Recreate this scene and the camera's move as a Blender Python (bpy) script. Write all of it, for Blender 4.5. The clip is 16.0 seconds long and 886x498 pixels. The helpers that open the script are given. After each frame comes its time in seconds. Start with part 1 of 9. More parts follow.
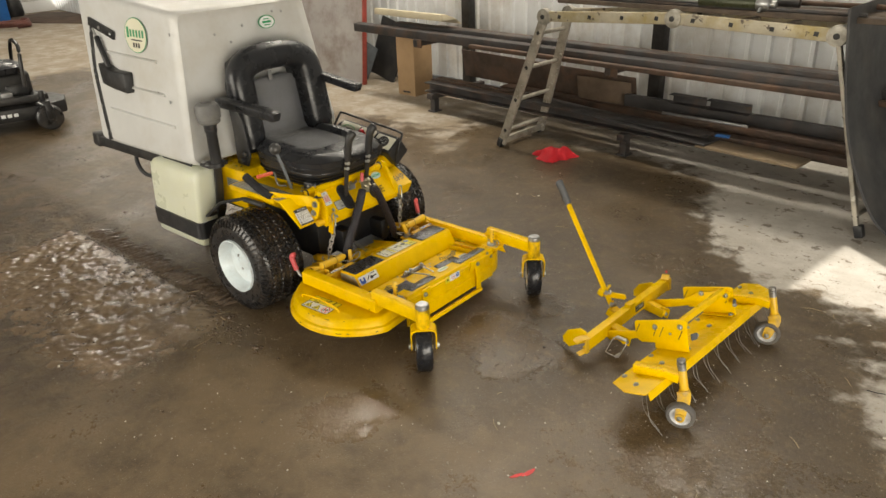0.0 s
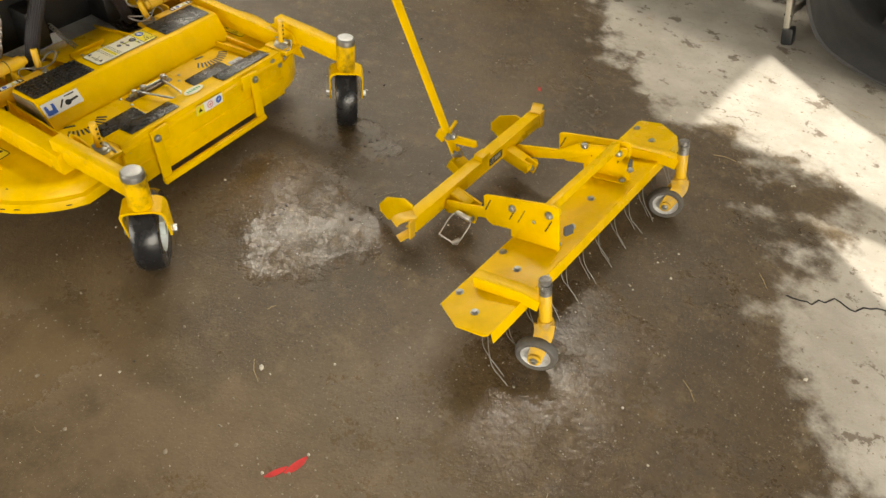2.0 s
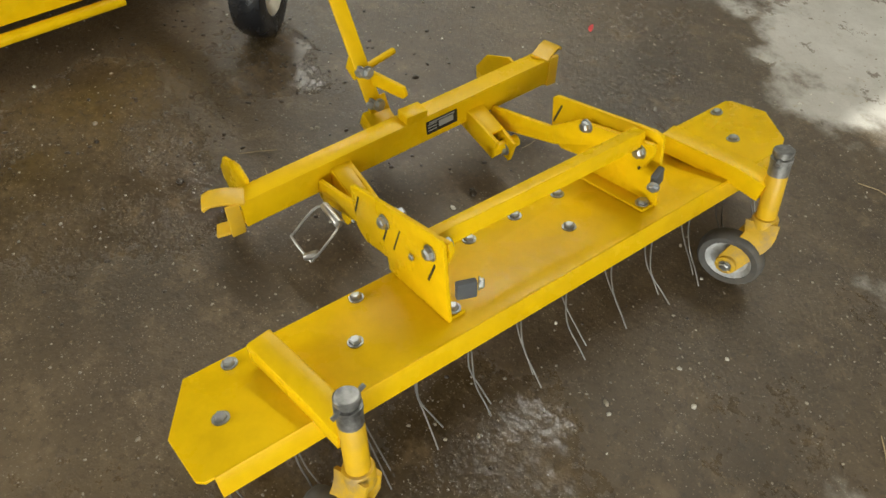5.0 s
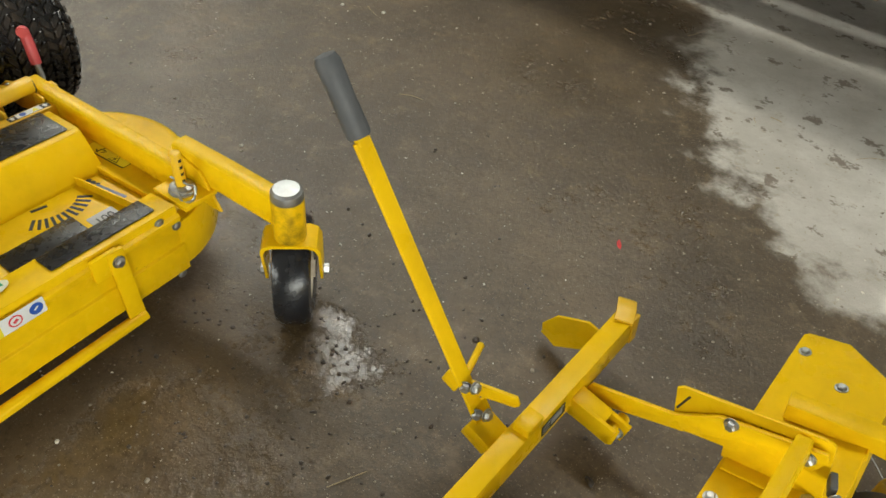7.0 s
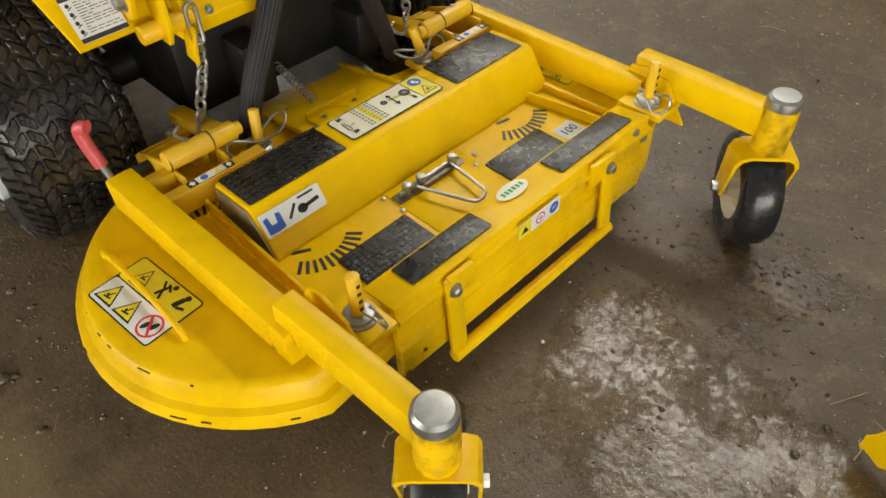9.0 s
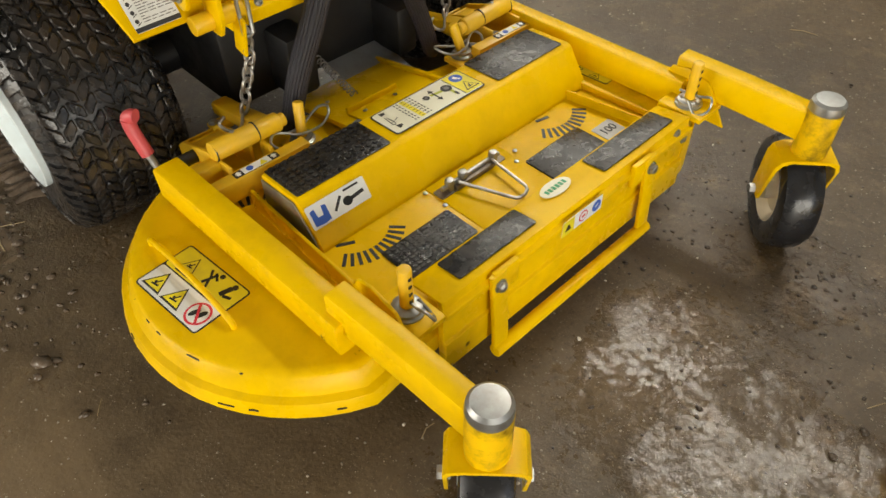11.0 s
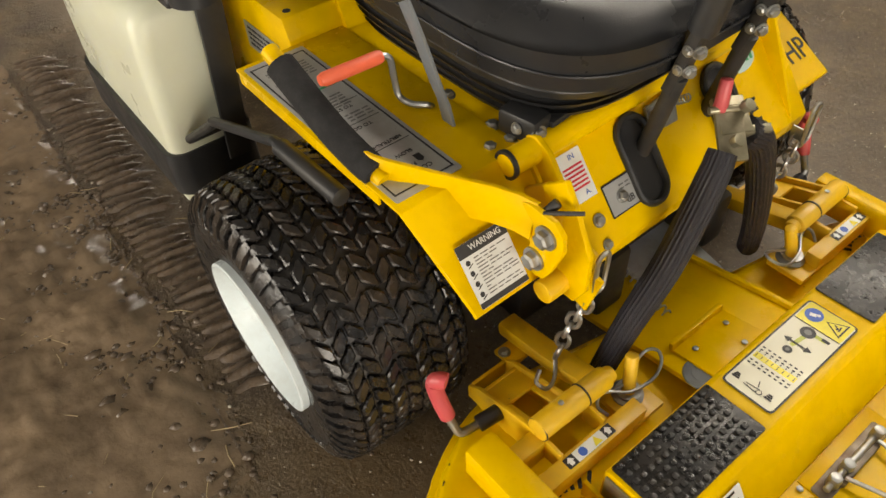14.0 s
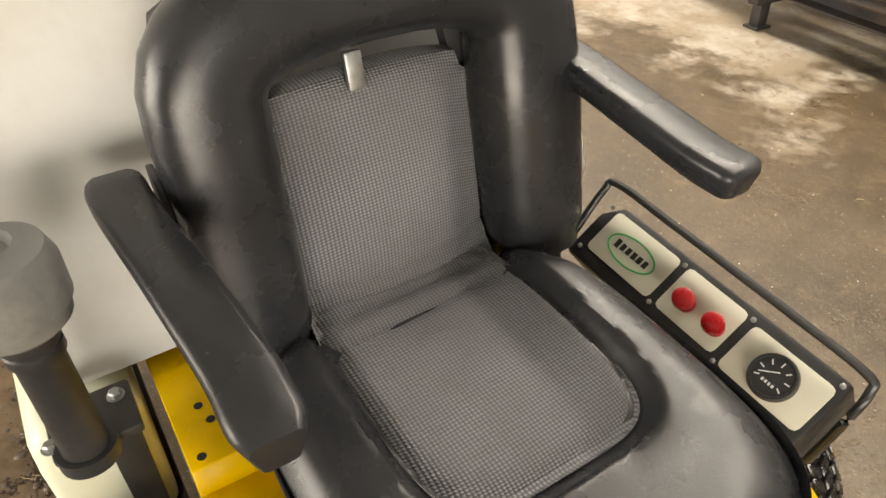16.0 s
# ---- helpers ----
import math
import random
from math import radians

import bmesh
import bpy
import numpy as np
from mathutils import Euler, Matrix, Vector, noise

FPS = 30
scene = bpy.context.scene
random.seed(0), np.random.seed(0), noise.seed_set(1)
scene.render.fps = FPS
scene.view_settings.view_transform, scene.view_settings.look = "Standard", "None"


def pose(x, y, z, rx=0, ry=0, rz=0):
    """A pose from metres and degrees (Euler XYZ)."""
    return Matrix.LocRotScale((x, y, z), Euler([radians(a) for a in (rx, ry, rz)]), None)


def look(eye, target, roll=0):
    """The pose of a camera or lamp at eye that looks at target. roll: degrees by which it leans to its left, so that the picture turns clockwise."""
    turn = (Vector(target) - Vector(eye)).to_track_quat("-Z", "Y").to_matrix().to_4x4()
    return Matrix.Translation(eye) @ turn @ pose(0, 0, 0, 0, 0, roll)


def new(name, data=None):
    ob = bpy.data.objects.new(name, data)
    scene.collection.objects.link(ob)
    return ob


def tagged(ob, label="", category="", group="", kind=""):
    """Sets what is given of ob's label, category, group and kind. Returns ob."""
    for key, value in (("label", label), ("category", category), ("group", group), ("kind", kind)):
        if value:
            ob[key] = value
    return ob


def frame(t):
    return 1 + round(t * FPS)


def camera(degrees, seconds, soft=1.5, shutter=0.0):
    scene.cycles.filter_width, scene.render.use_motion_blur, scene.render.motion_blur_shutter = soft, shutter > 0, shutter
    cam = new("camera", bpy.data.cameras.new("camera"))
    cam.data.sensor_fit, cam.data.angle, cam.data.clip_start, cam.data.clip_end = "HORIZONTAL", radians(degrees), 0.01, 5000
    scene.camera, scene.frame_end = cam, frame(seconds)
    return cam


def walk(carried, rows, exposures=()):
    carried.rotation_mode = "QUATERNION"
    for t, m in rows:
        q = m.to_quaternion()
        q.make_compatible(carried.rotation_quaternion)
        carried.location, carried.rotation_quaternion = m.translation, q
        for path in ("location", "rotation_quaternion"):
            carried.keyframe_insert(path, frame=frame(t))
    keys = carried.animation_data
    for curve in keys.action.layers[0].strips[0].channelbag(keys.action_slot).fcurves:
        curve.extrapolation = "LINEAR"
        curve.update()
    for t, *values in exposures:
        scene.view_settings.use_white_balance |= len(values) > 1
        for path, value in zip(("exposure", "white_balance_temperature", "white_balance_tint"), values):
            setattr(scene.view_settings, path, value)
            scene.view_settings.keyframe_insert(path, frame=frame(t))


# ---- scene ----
cam = camera(64.1, 16.0)
PATH = [
    (0, (2.627, -2.117, 1.674), (1.44, -0.757, 0.813), -2.1),
    (0.5, (2.507, -1.901, 1.645), (1.378, -0.551, 0.697), -2.1),
    (1, (2.387, -1.619, 1.585), (1.341, -0.301, 0.504), -2.3),
    (1.5, (2.242, -1.368, 1.468), (1.433, -0.08, 0.17), 2.0),
    (2, (2.186, -1.098, 1.392), (1.537, 0.139, -0.039), 7.0),
    (2.5, (2.254, -0.782, 1.294), (1.6, 0.348, -0.22), 9.4),
    (3, (2.179, -0.54, 1.13), (1.572, 0.493, -0.471), 12.2),
    (3.2, (2.156, -0.461, 1.066), (1.545, 0.541, -0.554), 12.8),
    (5.3, (2.188, -0.226, 0.899), (1.289, 0.701, -0.628), 6.0),
    (5.5, (2.132, -0.242, 0.923), (1.239, 0.717, -0.588), 6.1),
    (6, (1.972, -0.299, 0.965), (1.157, 0.792, -0.5), 7.3),
    (6.5, (1.859, -0.309, 1.017), (1.109, 0.879, -0.407), 7.3),
    (7, (1.683, -0.227, 1.053), (0.929, 1.012, -0.325), 6.4),
    (7.5, (1.543, -0.259, 1.068), (0.748, 0.977, -0.289), 6.1),
    (8, (1.398, -0.452, 1.012), (0.504, 0.695, -0.36), 3.5),
    (8.5, (1.315, -0.583, 0.979), (0.337, 0.455, -0.423), -0.1),
    (9, (1.296, -0.648, 0.949), (0.283, 0.316, -0.481), -2.3),
    (9.2, (1.296, -0.673, 0.922), (0.286, 0.27, -0.524), -2.8),
    (11.3, (1.243, -0.694, 0.974), (0.214, 0.256, -0.455), -0.8),
    (11.5, (1.227, -0.685, 1.007), (0.183, 0.267, -0.407), -0.4),
    (12, (1.152, -0.635, 1.033), (0.049, 0.292, -0.355), -0.9),
    (12.5, (0.996, -0.536, 1.107), (-0.239, 0.328, -0.207), -2.3),
    (13, (0.901, -0.545, 1.119), (-0.398, 0.255, -0.176), -2.8),
    (13.5, (0.773, -0.616, 1.097), (-0.451, 0.177, -0.271), -3.4),
    (14, (0.66, -0.695, 1.067), (-0.45, 0.121, -0.382), -3.4),
    (14.5, (0.632, -0.674, 1.082), (-0.431, 0.183, -0.379), -3.1),
    (15, (0.573, -0.545, 1.151), (-0.556, 0.378, -0.218), -2.1),
    (15.5, (0.465, -0.41, 1.222), (-0.781, 0.482, -0.063), -1.1),
    (16, (0.4, -0.322, 1.309), (-0.947, 0.496, 0.078), -1.7),
]
EXPOSURES = [(0,.27,6700,10),(1.5,.34,7200,11),(3,.28,6100,4),(5.5,.22,6100,4),(7,.3,6100,4),(8,.44,6300,6),(9,.39,6400,8),
             (11.5,.41,6600,9),(13,.50,6500,9),(14,.49,6900,12),(15,.80,6800,11),(16,1.14,6900,12)]
walk(cam, [(t, look(eye, target, roll)) for t, eye, target, roll in PATH], EXPOSURES)

# ---- light ----
world = bpy.data.worlds.new("sky")
scene.world = world
world.use_nodes = True
wn = world.node_tree.nodes
sky = wn.new("ShaderNodeTexSky")
sky.sky_type = 'NISHITA'
sky.sun_disc = False
SUN_AZ = Vector((1.0, -0.5, 0)).normalized()
SUN_EL = radians(41)
sky.sun_elevation = SUN_EL
sky.sun_rotation = math.atan2(SUN_AZ.x, SUN_AZ.y)
world.node_tree.links.new(sky.outputs[0], wn["Background"].inputs[0])
wn["Background"].inputs[1].default_value = 0.10
sun = new("sun", bpy.data.lights.new("sun", 'SUN'))
sun.data.energy, sun.data.angle, sun.data.color = 5.0, radians(0.5), (1.0, 0.95, 0.87)
sun_from = Vector((SUN_AZ.x * math.cos(SUN_EL), SUN_AZ.y * math.cos(SUN_EL), math.sin(SUN_EL)))
sun.matrix_world = look(sun_from * 30, (0, 0, 0))


def daylight(name, m, sx, sy, watts, color=(0.93, 0.97, 1.0)):
    lamp = new(name, bpy.data.lights.new(name, 'AREA'))
    lamp.data.shape, lamp.data.size, lamp.data.size_y = 'RECTANGLE', sx, sy
    lamp.data.energy, lamp.data.color = watts, color
    lamp.matrix_world = m
    return lamp


# sky light in the east doorway and under the long translucent roof strip
WARM = (1.0, 0.93, 0.80)
daylight("daylight_fill", look((4.9, -2.7, 1.0), (0, -1.2, 0.9)), 4.0, 1.7, 150, WARM)
# added fill from the unseen south side, brightens the machine's near side
daylight("daylight_fill", look((-2.2, -6.7, 1.9), (-0.6, 0, 0.5)), 5.0, 3.2, 270, WARM)
daylight("rooflight_lamp", look((-5.0, 2.88, 4.28), (-5.0, 2.88, 0)), 13.4, 0.38, 370, WARM)

# ---- mesh helpers ----
def box(bm, c, s, rot=(0, 0, 0), bev=0.0, seg=2):
    """A bevelled box, centre c, size s, turned by degrees or a matrix."""
    r = bmesh.ops.create_cube(bm, size=1.0)
    vs = r["verts"]
    bmesh.ops.scale(bm, vec=s, verts=vs)
    if bev > 0:
        es = {e for v in vs for e in v.link_edges}
        out = bmesh.ops.bevel(bm, geom=list(es), offset=min(bev, 0.45 * min(s)), segments=seg, profile=0.5, affect='EDGES')
        vs = list({v for v in vs if v.is_valid} | set(out["verts"]))
    m = rot if isinstance(rot, Matrix) else Euler([radians(a) for a in rot]).to_matrix().to_4x4()
    bmesh.ops.transform(bm, matrix=Matrix.Translation(c) @ m, verts=vs)
    return vs


def along(p0, p1):
    """A frame at p0 whose z runs to p1."""
    d = Vector(p1) - Vector(p0)
    return Matrix.Translation(p0) @ d.to_track_quat("Z", "Y").to_matrix().to_4x4(), d.length


def lathe(bm, prof, m=None, n=20, closed=False):
    """Turns (radius, height) round z of the frame m."""
    m = m or Matrix()
    rings = []
    for r, h in prof:
        if r < 1e-6:
            rings.append([bm.verts.new(m @ Vector((0, 0, h)))])
        else:
            rings.append([bm.verts.new(m @ Vector((r * math.cos(2 * math.pi * k / n), r * math.sin(2 * math.pi * k / n), h))) for k in range(n)])
    pairs = list(zip(rings, rings[1:]))
    if closed:
        pairs.append((rings[-1], rings[0]))
    for a, b in pairs:
        for k in range(n):
            k2 = (k + 1) % n
            if len(a) == 1 and len(b) == 1:
                continue
            if len(a) == 1:
                bm.faces.new((a[0], b[k2], b[k]))
            elif len(b) == 1:
                bm.faces.new((a[k], a[k2], b[0]))
            else:
                bm.faces.new((a[k], a[k2], b[k2], b[k]))


def rod(bm, p0, p1, r, r2=None, n=14, bev=0.0):
    m, l = along(p0, p1)
    r2 = r if r2 is None else r2
    b = min(bev, r * 0.6, l * 0.4)
    if b > 0:
        lathe(bm, [(0, 0), (r - b, 0), (r - 0.3 * b, 0.3 * b), (r, b), (r2, l - b), (r2 - 0.3 * b, l - 0.3 * b), (r2 - b, l), (0, l)], m, n)
    else:
        lathe(bm, [(0, 0), (r, 0), (r2, l), (0, l)], m, n)


def smooth_line(pts, steps=6):
    """Catmull-Rom through the points."""
    ps = [Vector(p) for p in pts]
    if len(ps) < 3:
        return ps
    ext = [2 * ps[0] - ps[1]] + ps + [2 * ps[-1] - ps[-2]]
    out = []
    for i in range(1, len(ext) - 2):
        a, b, c, d = ext[i - 1:i + 3]
        for k in range(steps):
            t = k / steps
            out.append(0.5 * ((2 * b) + (c - a) * t + (2 * a - 5 * b + 4 * c - d) * t * t + (3 * b - a - 3 * c + d) * t ** 3))
    out.append(ps[-1])
    return out


def sweep(bm, pts, section, up=(0, 0, 1), closed=False, caps=True, scale=None):
    """Sweeps a closed 2D section along a line; section x lies across, y along up."""
    ps = [Vector(p) for p in pts]
    up = Vector(up)
    rings = []
    for i, p in enumerate(ps):
        a = ps[i - 1] if (i > 0 or closed) else p
        b = ps[(i + 1) % len(ps)] if (i < len(ps) - 1 or closed) else p
        t = (b - a).normalized()
        side = t.cross(up)
        if side.length < 1e-4:
            side = t.cross(Vector((1, 0, 0)))
        side.normalize()
        u2 = side.cross(t)
        s = scale(i / max(1, len(ps) - 1)) if scale else 1.0
        rings.append([bm.verts.new(p + side * x * s + u2 * y * s) for x, y in section])
    n = len(section)
    pairs = list(zip(rings, rings[1:])) + ([(rings[-1], rings[0])] if closed else [])
    for a, b in pairs:
        for k in range(n):
            bm.faces.new((a[k], a[(k + 1) % n], b[(k + 1) % n], b[k]))
    if caps and not closed:
        bm.faces.new(list(reversed(rings[0])))
        bm.faces.new(rings[-1])


def circle(r, n=10, ry=None):
    ry = r if ry is None else ry
    return [(r * math.cos(2 * math.pi * k / n), ry * math.sin(2 * math.pi * k / n)) for k in range(n)]


def rect(w, h, c=0.0):
    if c <= 0:
        return [(-w / 2, -h / 2), (w / 2, -h / 2), (w / 2, h / 2), (-w / 2, h / 2)]
    out = []
    for sx, sy, a0 in ((1, -1, -90), (1, 1, 0), (-1, 1, 90), (-1, -1, 180)):
        for k in range(3):
            a = radians(a0 + 45 * k)
            out.append((sx * (w / 2 - c) + c * math.cos(a), sy * (h / 2 - c) + c * math.sin(a)))
    return out


def tube(bm, pts, r, n=10, smooth=True, steps=6):
    sweep(bm, smooth_line(pts, steps) if smooth else pts, circle(r, n), up=(0.13, 0.31, 0.94))


def prism(bm, outline, m, depth, bev=0.0, seg=2):
    """A plate: the outline in the frame's xy, depth along its z (from 0)."""
    a = [bm.verts.new((x, y, 0)) for x, y in outline]
    f = bm.faces.new(a)
    ex = bmesh.ops.extrude_face_region(bm, geom=[f])
    top = [v for v in ex["geom"] if isinstance(v, bmesh.types.BMVert)]
    bmesh.ops.translate(bm, vec=(0, 0, depth), verts=top)
    vs = a + top
    fs = {fc for v in vs for fc in v.link_faces}
    bmesh.ops.recalc_face_normals(bm, faces=list(fs))
    if bev > 0:
        es = {e for v in vs for e in v.link_edges}
        out = bmesh.ops.bevel(bm, geom=list(es), offset=bev, segments=seg, profile=0.5, affect='EDGES')
        vs = list({v for v in vs if v.is_valid} | set(out["verts"]))
    bmesh.ops.transform(bm, matrix=m, verts=vs)
    return vs


def flat(bm, outline, m, proud=0.0012):
    prism(bm, outline, m, proud)


def frame3(o, x, y):
    """A frame with origin o, its x along x and its y near y."""
    x = Vector(x).normalized()
    z = x.cross(Vector(y)).normalized()
    y = z.cross(x)
    m = Matrix((x, y, z)).transposed().to_4x4()
    m.translation = o
    return m


def mesh_of(name, bm, material, angle=35):
    me = bpy.data.meshes.new(name)
    bmesh.ops.recalc_face_normals(bm, faces=bm.faces)
    bm.to_mesh(me)
    bm.free()
    me.materials.append(material)
    me.polygons.foreach_set("use_smooth", [True] * len(me.polygons))
    me.set_sharp_from_angle(angle=radians(angle))
    return me


def part(name, bm, material, parent=None, label="", angle=35):
    ob = new(name, mesh_of(name, bm, material, angle))
    ob.parent = parent
    if name in ("print", "stud", "hole", "vent_slot", "border", "dial_mark"):
        tagged(ob, kind="stuff")
    return tagged(ob, label)


def thing(name, label, category, m=None, group="", kind=""):
    ob = new(name)
    ob.empty_display_size = 0.1
    if m is not None:
        ob.matrix_world = m
    return tagged(ob, label, category, group, kind)


def solid(name, bm, material, label, category, m=None, group="", kind="", angle=35):
    ob = new(name, mesh_of(name, bm, material, angle))
    if m is not None:
        ob.matrix_world = m
    return tagged(ob, label, category, group, kind)


def lettering(name, text, size, m, material, parent, label="", spacing=1.0, squeeze=1.0):
    cu = bpy.data.curves.new(name, 'FONT')
    cu.body, cu.size, cu.extrude, cu.align_x, cu.align_y = text, size, 0.0004, 'CENTER', 'CENTER'
    cu.space_character = spacing
    tmp = bpy.data.objects.new(name, cu)
    scene.collection.objects.link(tmp)
    bpy.context.view_layer.update()
    me = bpy.data.meshes.new_from_object(tmp.evaluated_get(bpy.context.evaluated_depsgraph_get()))
    bpy.data.objects.remove(tmp)
    me.transform(m @ Matrix.Diagonal((squeeze, 1, 1, 1)))
    me.materials.clear()
    me.materials.append(material)
    ob = new(name, me)
    ob.parent = parent
    return tagged(ob, label)


# ---- materials ----
def mat(name, color, rough=0.5, metal=0.0, var=0.15, scale=8.0, bump=0.0, bscale=60.0, grime=None, gscale=5.0, gamount=0.5,
        rvar=0.12, coat=0.0, spec=0.5, sub=0.0, chips=None, chipat=0.66, chipscale=14.0, dust=0.0):
    """A procedural surface: base colour with broad and fine variation, grime, chips and fine relief."""
    m = bpy.data.materials.new(name)
    m.use_nodes = True
    nt = m.node_tree
    N, L = nt.nodes, nt.links
    bs = N["Principled BSDF"]
    tc = N.new("ShaderNodeTexCoord")
    def noise_tex(sc, detail=5.0, rough_=0.6):
        n = N.new("ShaderNodeTexNoise")
        n.inputs["Scale"].default_value, n.inputs["Detail"].default_value, n.inputs["Roughness"].default_value = sc, detail, rough_
        L.new(tc.outputs["Object"], n.inputs["Vector"])
        return n.outputs["Fac"]
    def ramp(fac, a, b):
        r = N.new("ShaderNodeMapRange")
        r.inputs["From Min"].default_value, r.inputs["From Max"].default_value = a, b
        L.new(fac, r.inputs["Value"])
        return r.outputs["Result"]
    def mix(fac, a, b):
        x = N.new("ShaderNodeMix")
        x.data_type = 'RGBA'
        if isinstance(fac, float):
            x.inputs["Factor"].default_value = fac
        else:
            L.new(fac, x.inputs["Factor"])
        for key, v in (("A", a), ("B", b)):
            sock = [s for s in x.inputs if s.name == key and s.type == 'RGBA'][0]
            if isinstance(v, tuple):
                sock.default_value = (*v, 1)
            else:
                L.new(v, sock)
        return [s for s in x.outputs if s.type == 'RGBA'][0]
    dark = tuple(c * (1 - var) for c in color)
    light = tuple(min(1, c * (1 + var)) for c in color)
    col = mix(ramp(noise_tex(scale), 0.3, 0.7), dark, light)
    fine = noise_tex(scale * 9, 3.0)
    col = mix(ramp(fine, 0.62, 0.8), col, tuple(c * (1 - 0.5 * var) for c in color))
    if grime:
        g = N.new("ShaderNodeMath")
        g.operation = 'MULTIPLY'
        L.new(ramp(noise_tex(gscale, 7.0, 0.68), 0.47, 0.72), g.inputs[0])
        g.inputs[1].default_value = gamount
        col = mix(g.outputs[0], col, grime)
    rough_out = ramp(noise_tex(scale * 2.3, 5.0), 0.3, 0.7)
    rr = N.new("ShaderNodeMapRange")
    rr.inputs["To Min"].default_value, rr.inputs["To Max"].default_value = max(0.02, rough - rvar), min(1, rough + rvar)
    L.new(rough_out, rr.inputs["Value"])
    rout = rr.outputs["Result"]
    if chips:
        c = ramp(noise_tex(chipscale, 8.0, 0.7), chipat, chipat + 0.02)
        col = mix(c, col, chips)
    L.new(col, bs.inputs["Base Color"])
    L.new(rout, bs.inputs["Roughness"])
    bs.inputs["Metallic"].default_value = metal
    bs.inputs["Specular IOR Level"].default_value = spec
    bs.inputs["Coat Weight"].default_value = coat
    bs.inputs["Coat Roughness"].default_value = 0.12
    if sub > 0:
        bs.inputs["Subsurface Weight"].default_value = sub
        bs.inputs["Subsurface Radius"].default_value = (0.03, 0.03, 0.02)
        bs.inputs["Subsurface Scale"].default_value = 0.5
    if bump > 0:
        b = N.new("ShaderNodeBump")
        b.inputs["Strength"].default_value, b.inputs["Distance"].default_value = bump, 0.002
        L.new(noise_tex(bscale, 4.0), b.inputs["Height"])
        L.new(b.outputs[0], bs.inputs["Normal"])
    return m


YELLOW = mat("yellow_paint", (0.80, 0.505, 0.0005), 0.30, var=0.05, scale=5, grime=(0.42, 0.23, 0.002), gscale=7, gamount=0.35, spec=0.14, bump=0.05, bscale=160, chips=(0.16, 0.10, 0.05), chipat=0.735, chipscale=20)
YELLOW_DECK = mat("yellow_deck_paint", (0.80, 0.505, 0.0005), 0.30, var=0.06, scale=5, grime=(0.40, 0.22, 0.003), gscale=8, gamount=0.40, spec=0.14, bump=0.05, bscale=160, chips=(0.035, 0.026, 0.018), chipat=0.685, chipscale=13)
YELLOW_FADED = mat("yellow_paint_worn", (0.76, 0.46, 0.004), 0.45, var=0.08, scale=6, grime=(0.36, 0.24, 0.08), gscale=9, gamount=0.4, coat=0.1, bump=0.06, bscale=140, chips=(0.14, 0.10, 0.07), chipat=0.70, chipscale=22)
BLACK_PAINT = mat("black_paint", (0.018, 0.019, 0.021), 0.42, var=0.25, grime=(0.10, 0.085, 0.065), gamount=0.35)
BLACK_PLASTIC = mat("black_plastic", (0.020, 0.021, 0.023), 0.42, var=0.2, grime=(0.075, 0.068, 0.058), gscale=11, gamount=0.35, bump=0.15, bscale=400)
VINYL = mat("black_vinyl", (0.017, 0.018, 0.021), 0.28, var=0.25, scale=5, grime=(0.060, 0.058, 0.052), gscale=7, gamount=0.22, bump=0.12, bscale=420, rvar=0.09, spec=0.42)
RUBBER = mat("tyre_rubber", (0.016, 0.016, 0.017), 0.34, var=0.3, scale=12, grime=(0.060, 0.046, 0.034), gscale=14, gamount=0.8, bump=0.3, bscale=160, rvar=0.2)
TREAD_RUBBER = mat("wet_tread_rubber", (0.014, 0.0135, 0.014), 0.20, var=0.3, scale=25, grime=(0.075, 0.058, 0.044), gscale=16, gamount=0.8, bump=0.5, bscale=110, rvar=0.16)
WET_RUBBER = mat("wet_tyre_rubber", (0.012, 0.013, 0.016), 0.24, var=0.3, scale=12, grime=(0.04, 0.034, 0.028), gscale=9, gamount=0.3, bump=0.1, bscale=150, rvar=0.12)
ZINC = mat("zinc_steel", (0.38, 0.39, 0.39), 0.42, metal=0.9, var=0.2, scale=30, grime=(0.25, 0.2, 0.14), gscale=25, gamount=0.5)
CHAIN_STEEL = mat("chain_steel", (0.42, 0.41, 0.39), 0.4, metal=0.9, var=0.25, scale=40, grime=(0.2, 0.13, 0.08), gscale=30, gamount=0.5)
GREY_STEEL = mat("grey_painted_steel", (0.17, 0.19, 0.21), 0.5, metal=0.2, var=0.2, scale=9, grime=(0.1, 0.08, 0.06), gamount=0.5)
DARK_STEEL = mat("dark_steel", (0.035, 0.034, 0.033), 0.55, metal=0.3, var=0.4, scale=12, grime=(0.07, 0.055, 0.04), gamount=0.6)
WHITE_HOPPER = mat("white_polyethylene", (0.575, 0.58, 0.57), 0.42, var=0.05, scale=3, grime=(0.42, 0.385, 0.31), gscale=2.5, gamount=0.5, bump=0.08, bscale=90)
TANK_PLASTIC = mat("translucent_tank_plastic", (0.64, 0.66, 0.53), 0.36, var=0.05, scale=3, grime=(0.55, 0.54, 0.40), gscale=3, gamount=0.5, sub=0.25, bump=0.05)
RIM_WHITE = mat("white_rim_enamel", (0.68, 0.76, 0.79), 0.35, var=0.06, grime=(0.40, 0.36, 0.30), gscale=9, gamount=0.35)
RIM_CREAM = mat("cream_rim_enamel", (0.68, 0.62, 0.50), 0.4, var=0.08, grime=(0.3, 0.25, 0.18), gscale=14, gamount=0.5)
RED_GRIP = mat("red_vinyl_grip", (0.58, 0.085, 0.095), 0.45, var=0.15, scale=20, grime=(0.35, 0.08, 0.06), gscale=20)
ORANGE_GRIP = mat("orange_red_grip", (0.75, 0.13, 0.06), 0.45, var=0.1, scale=20)
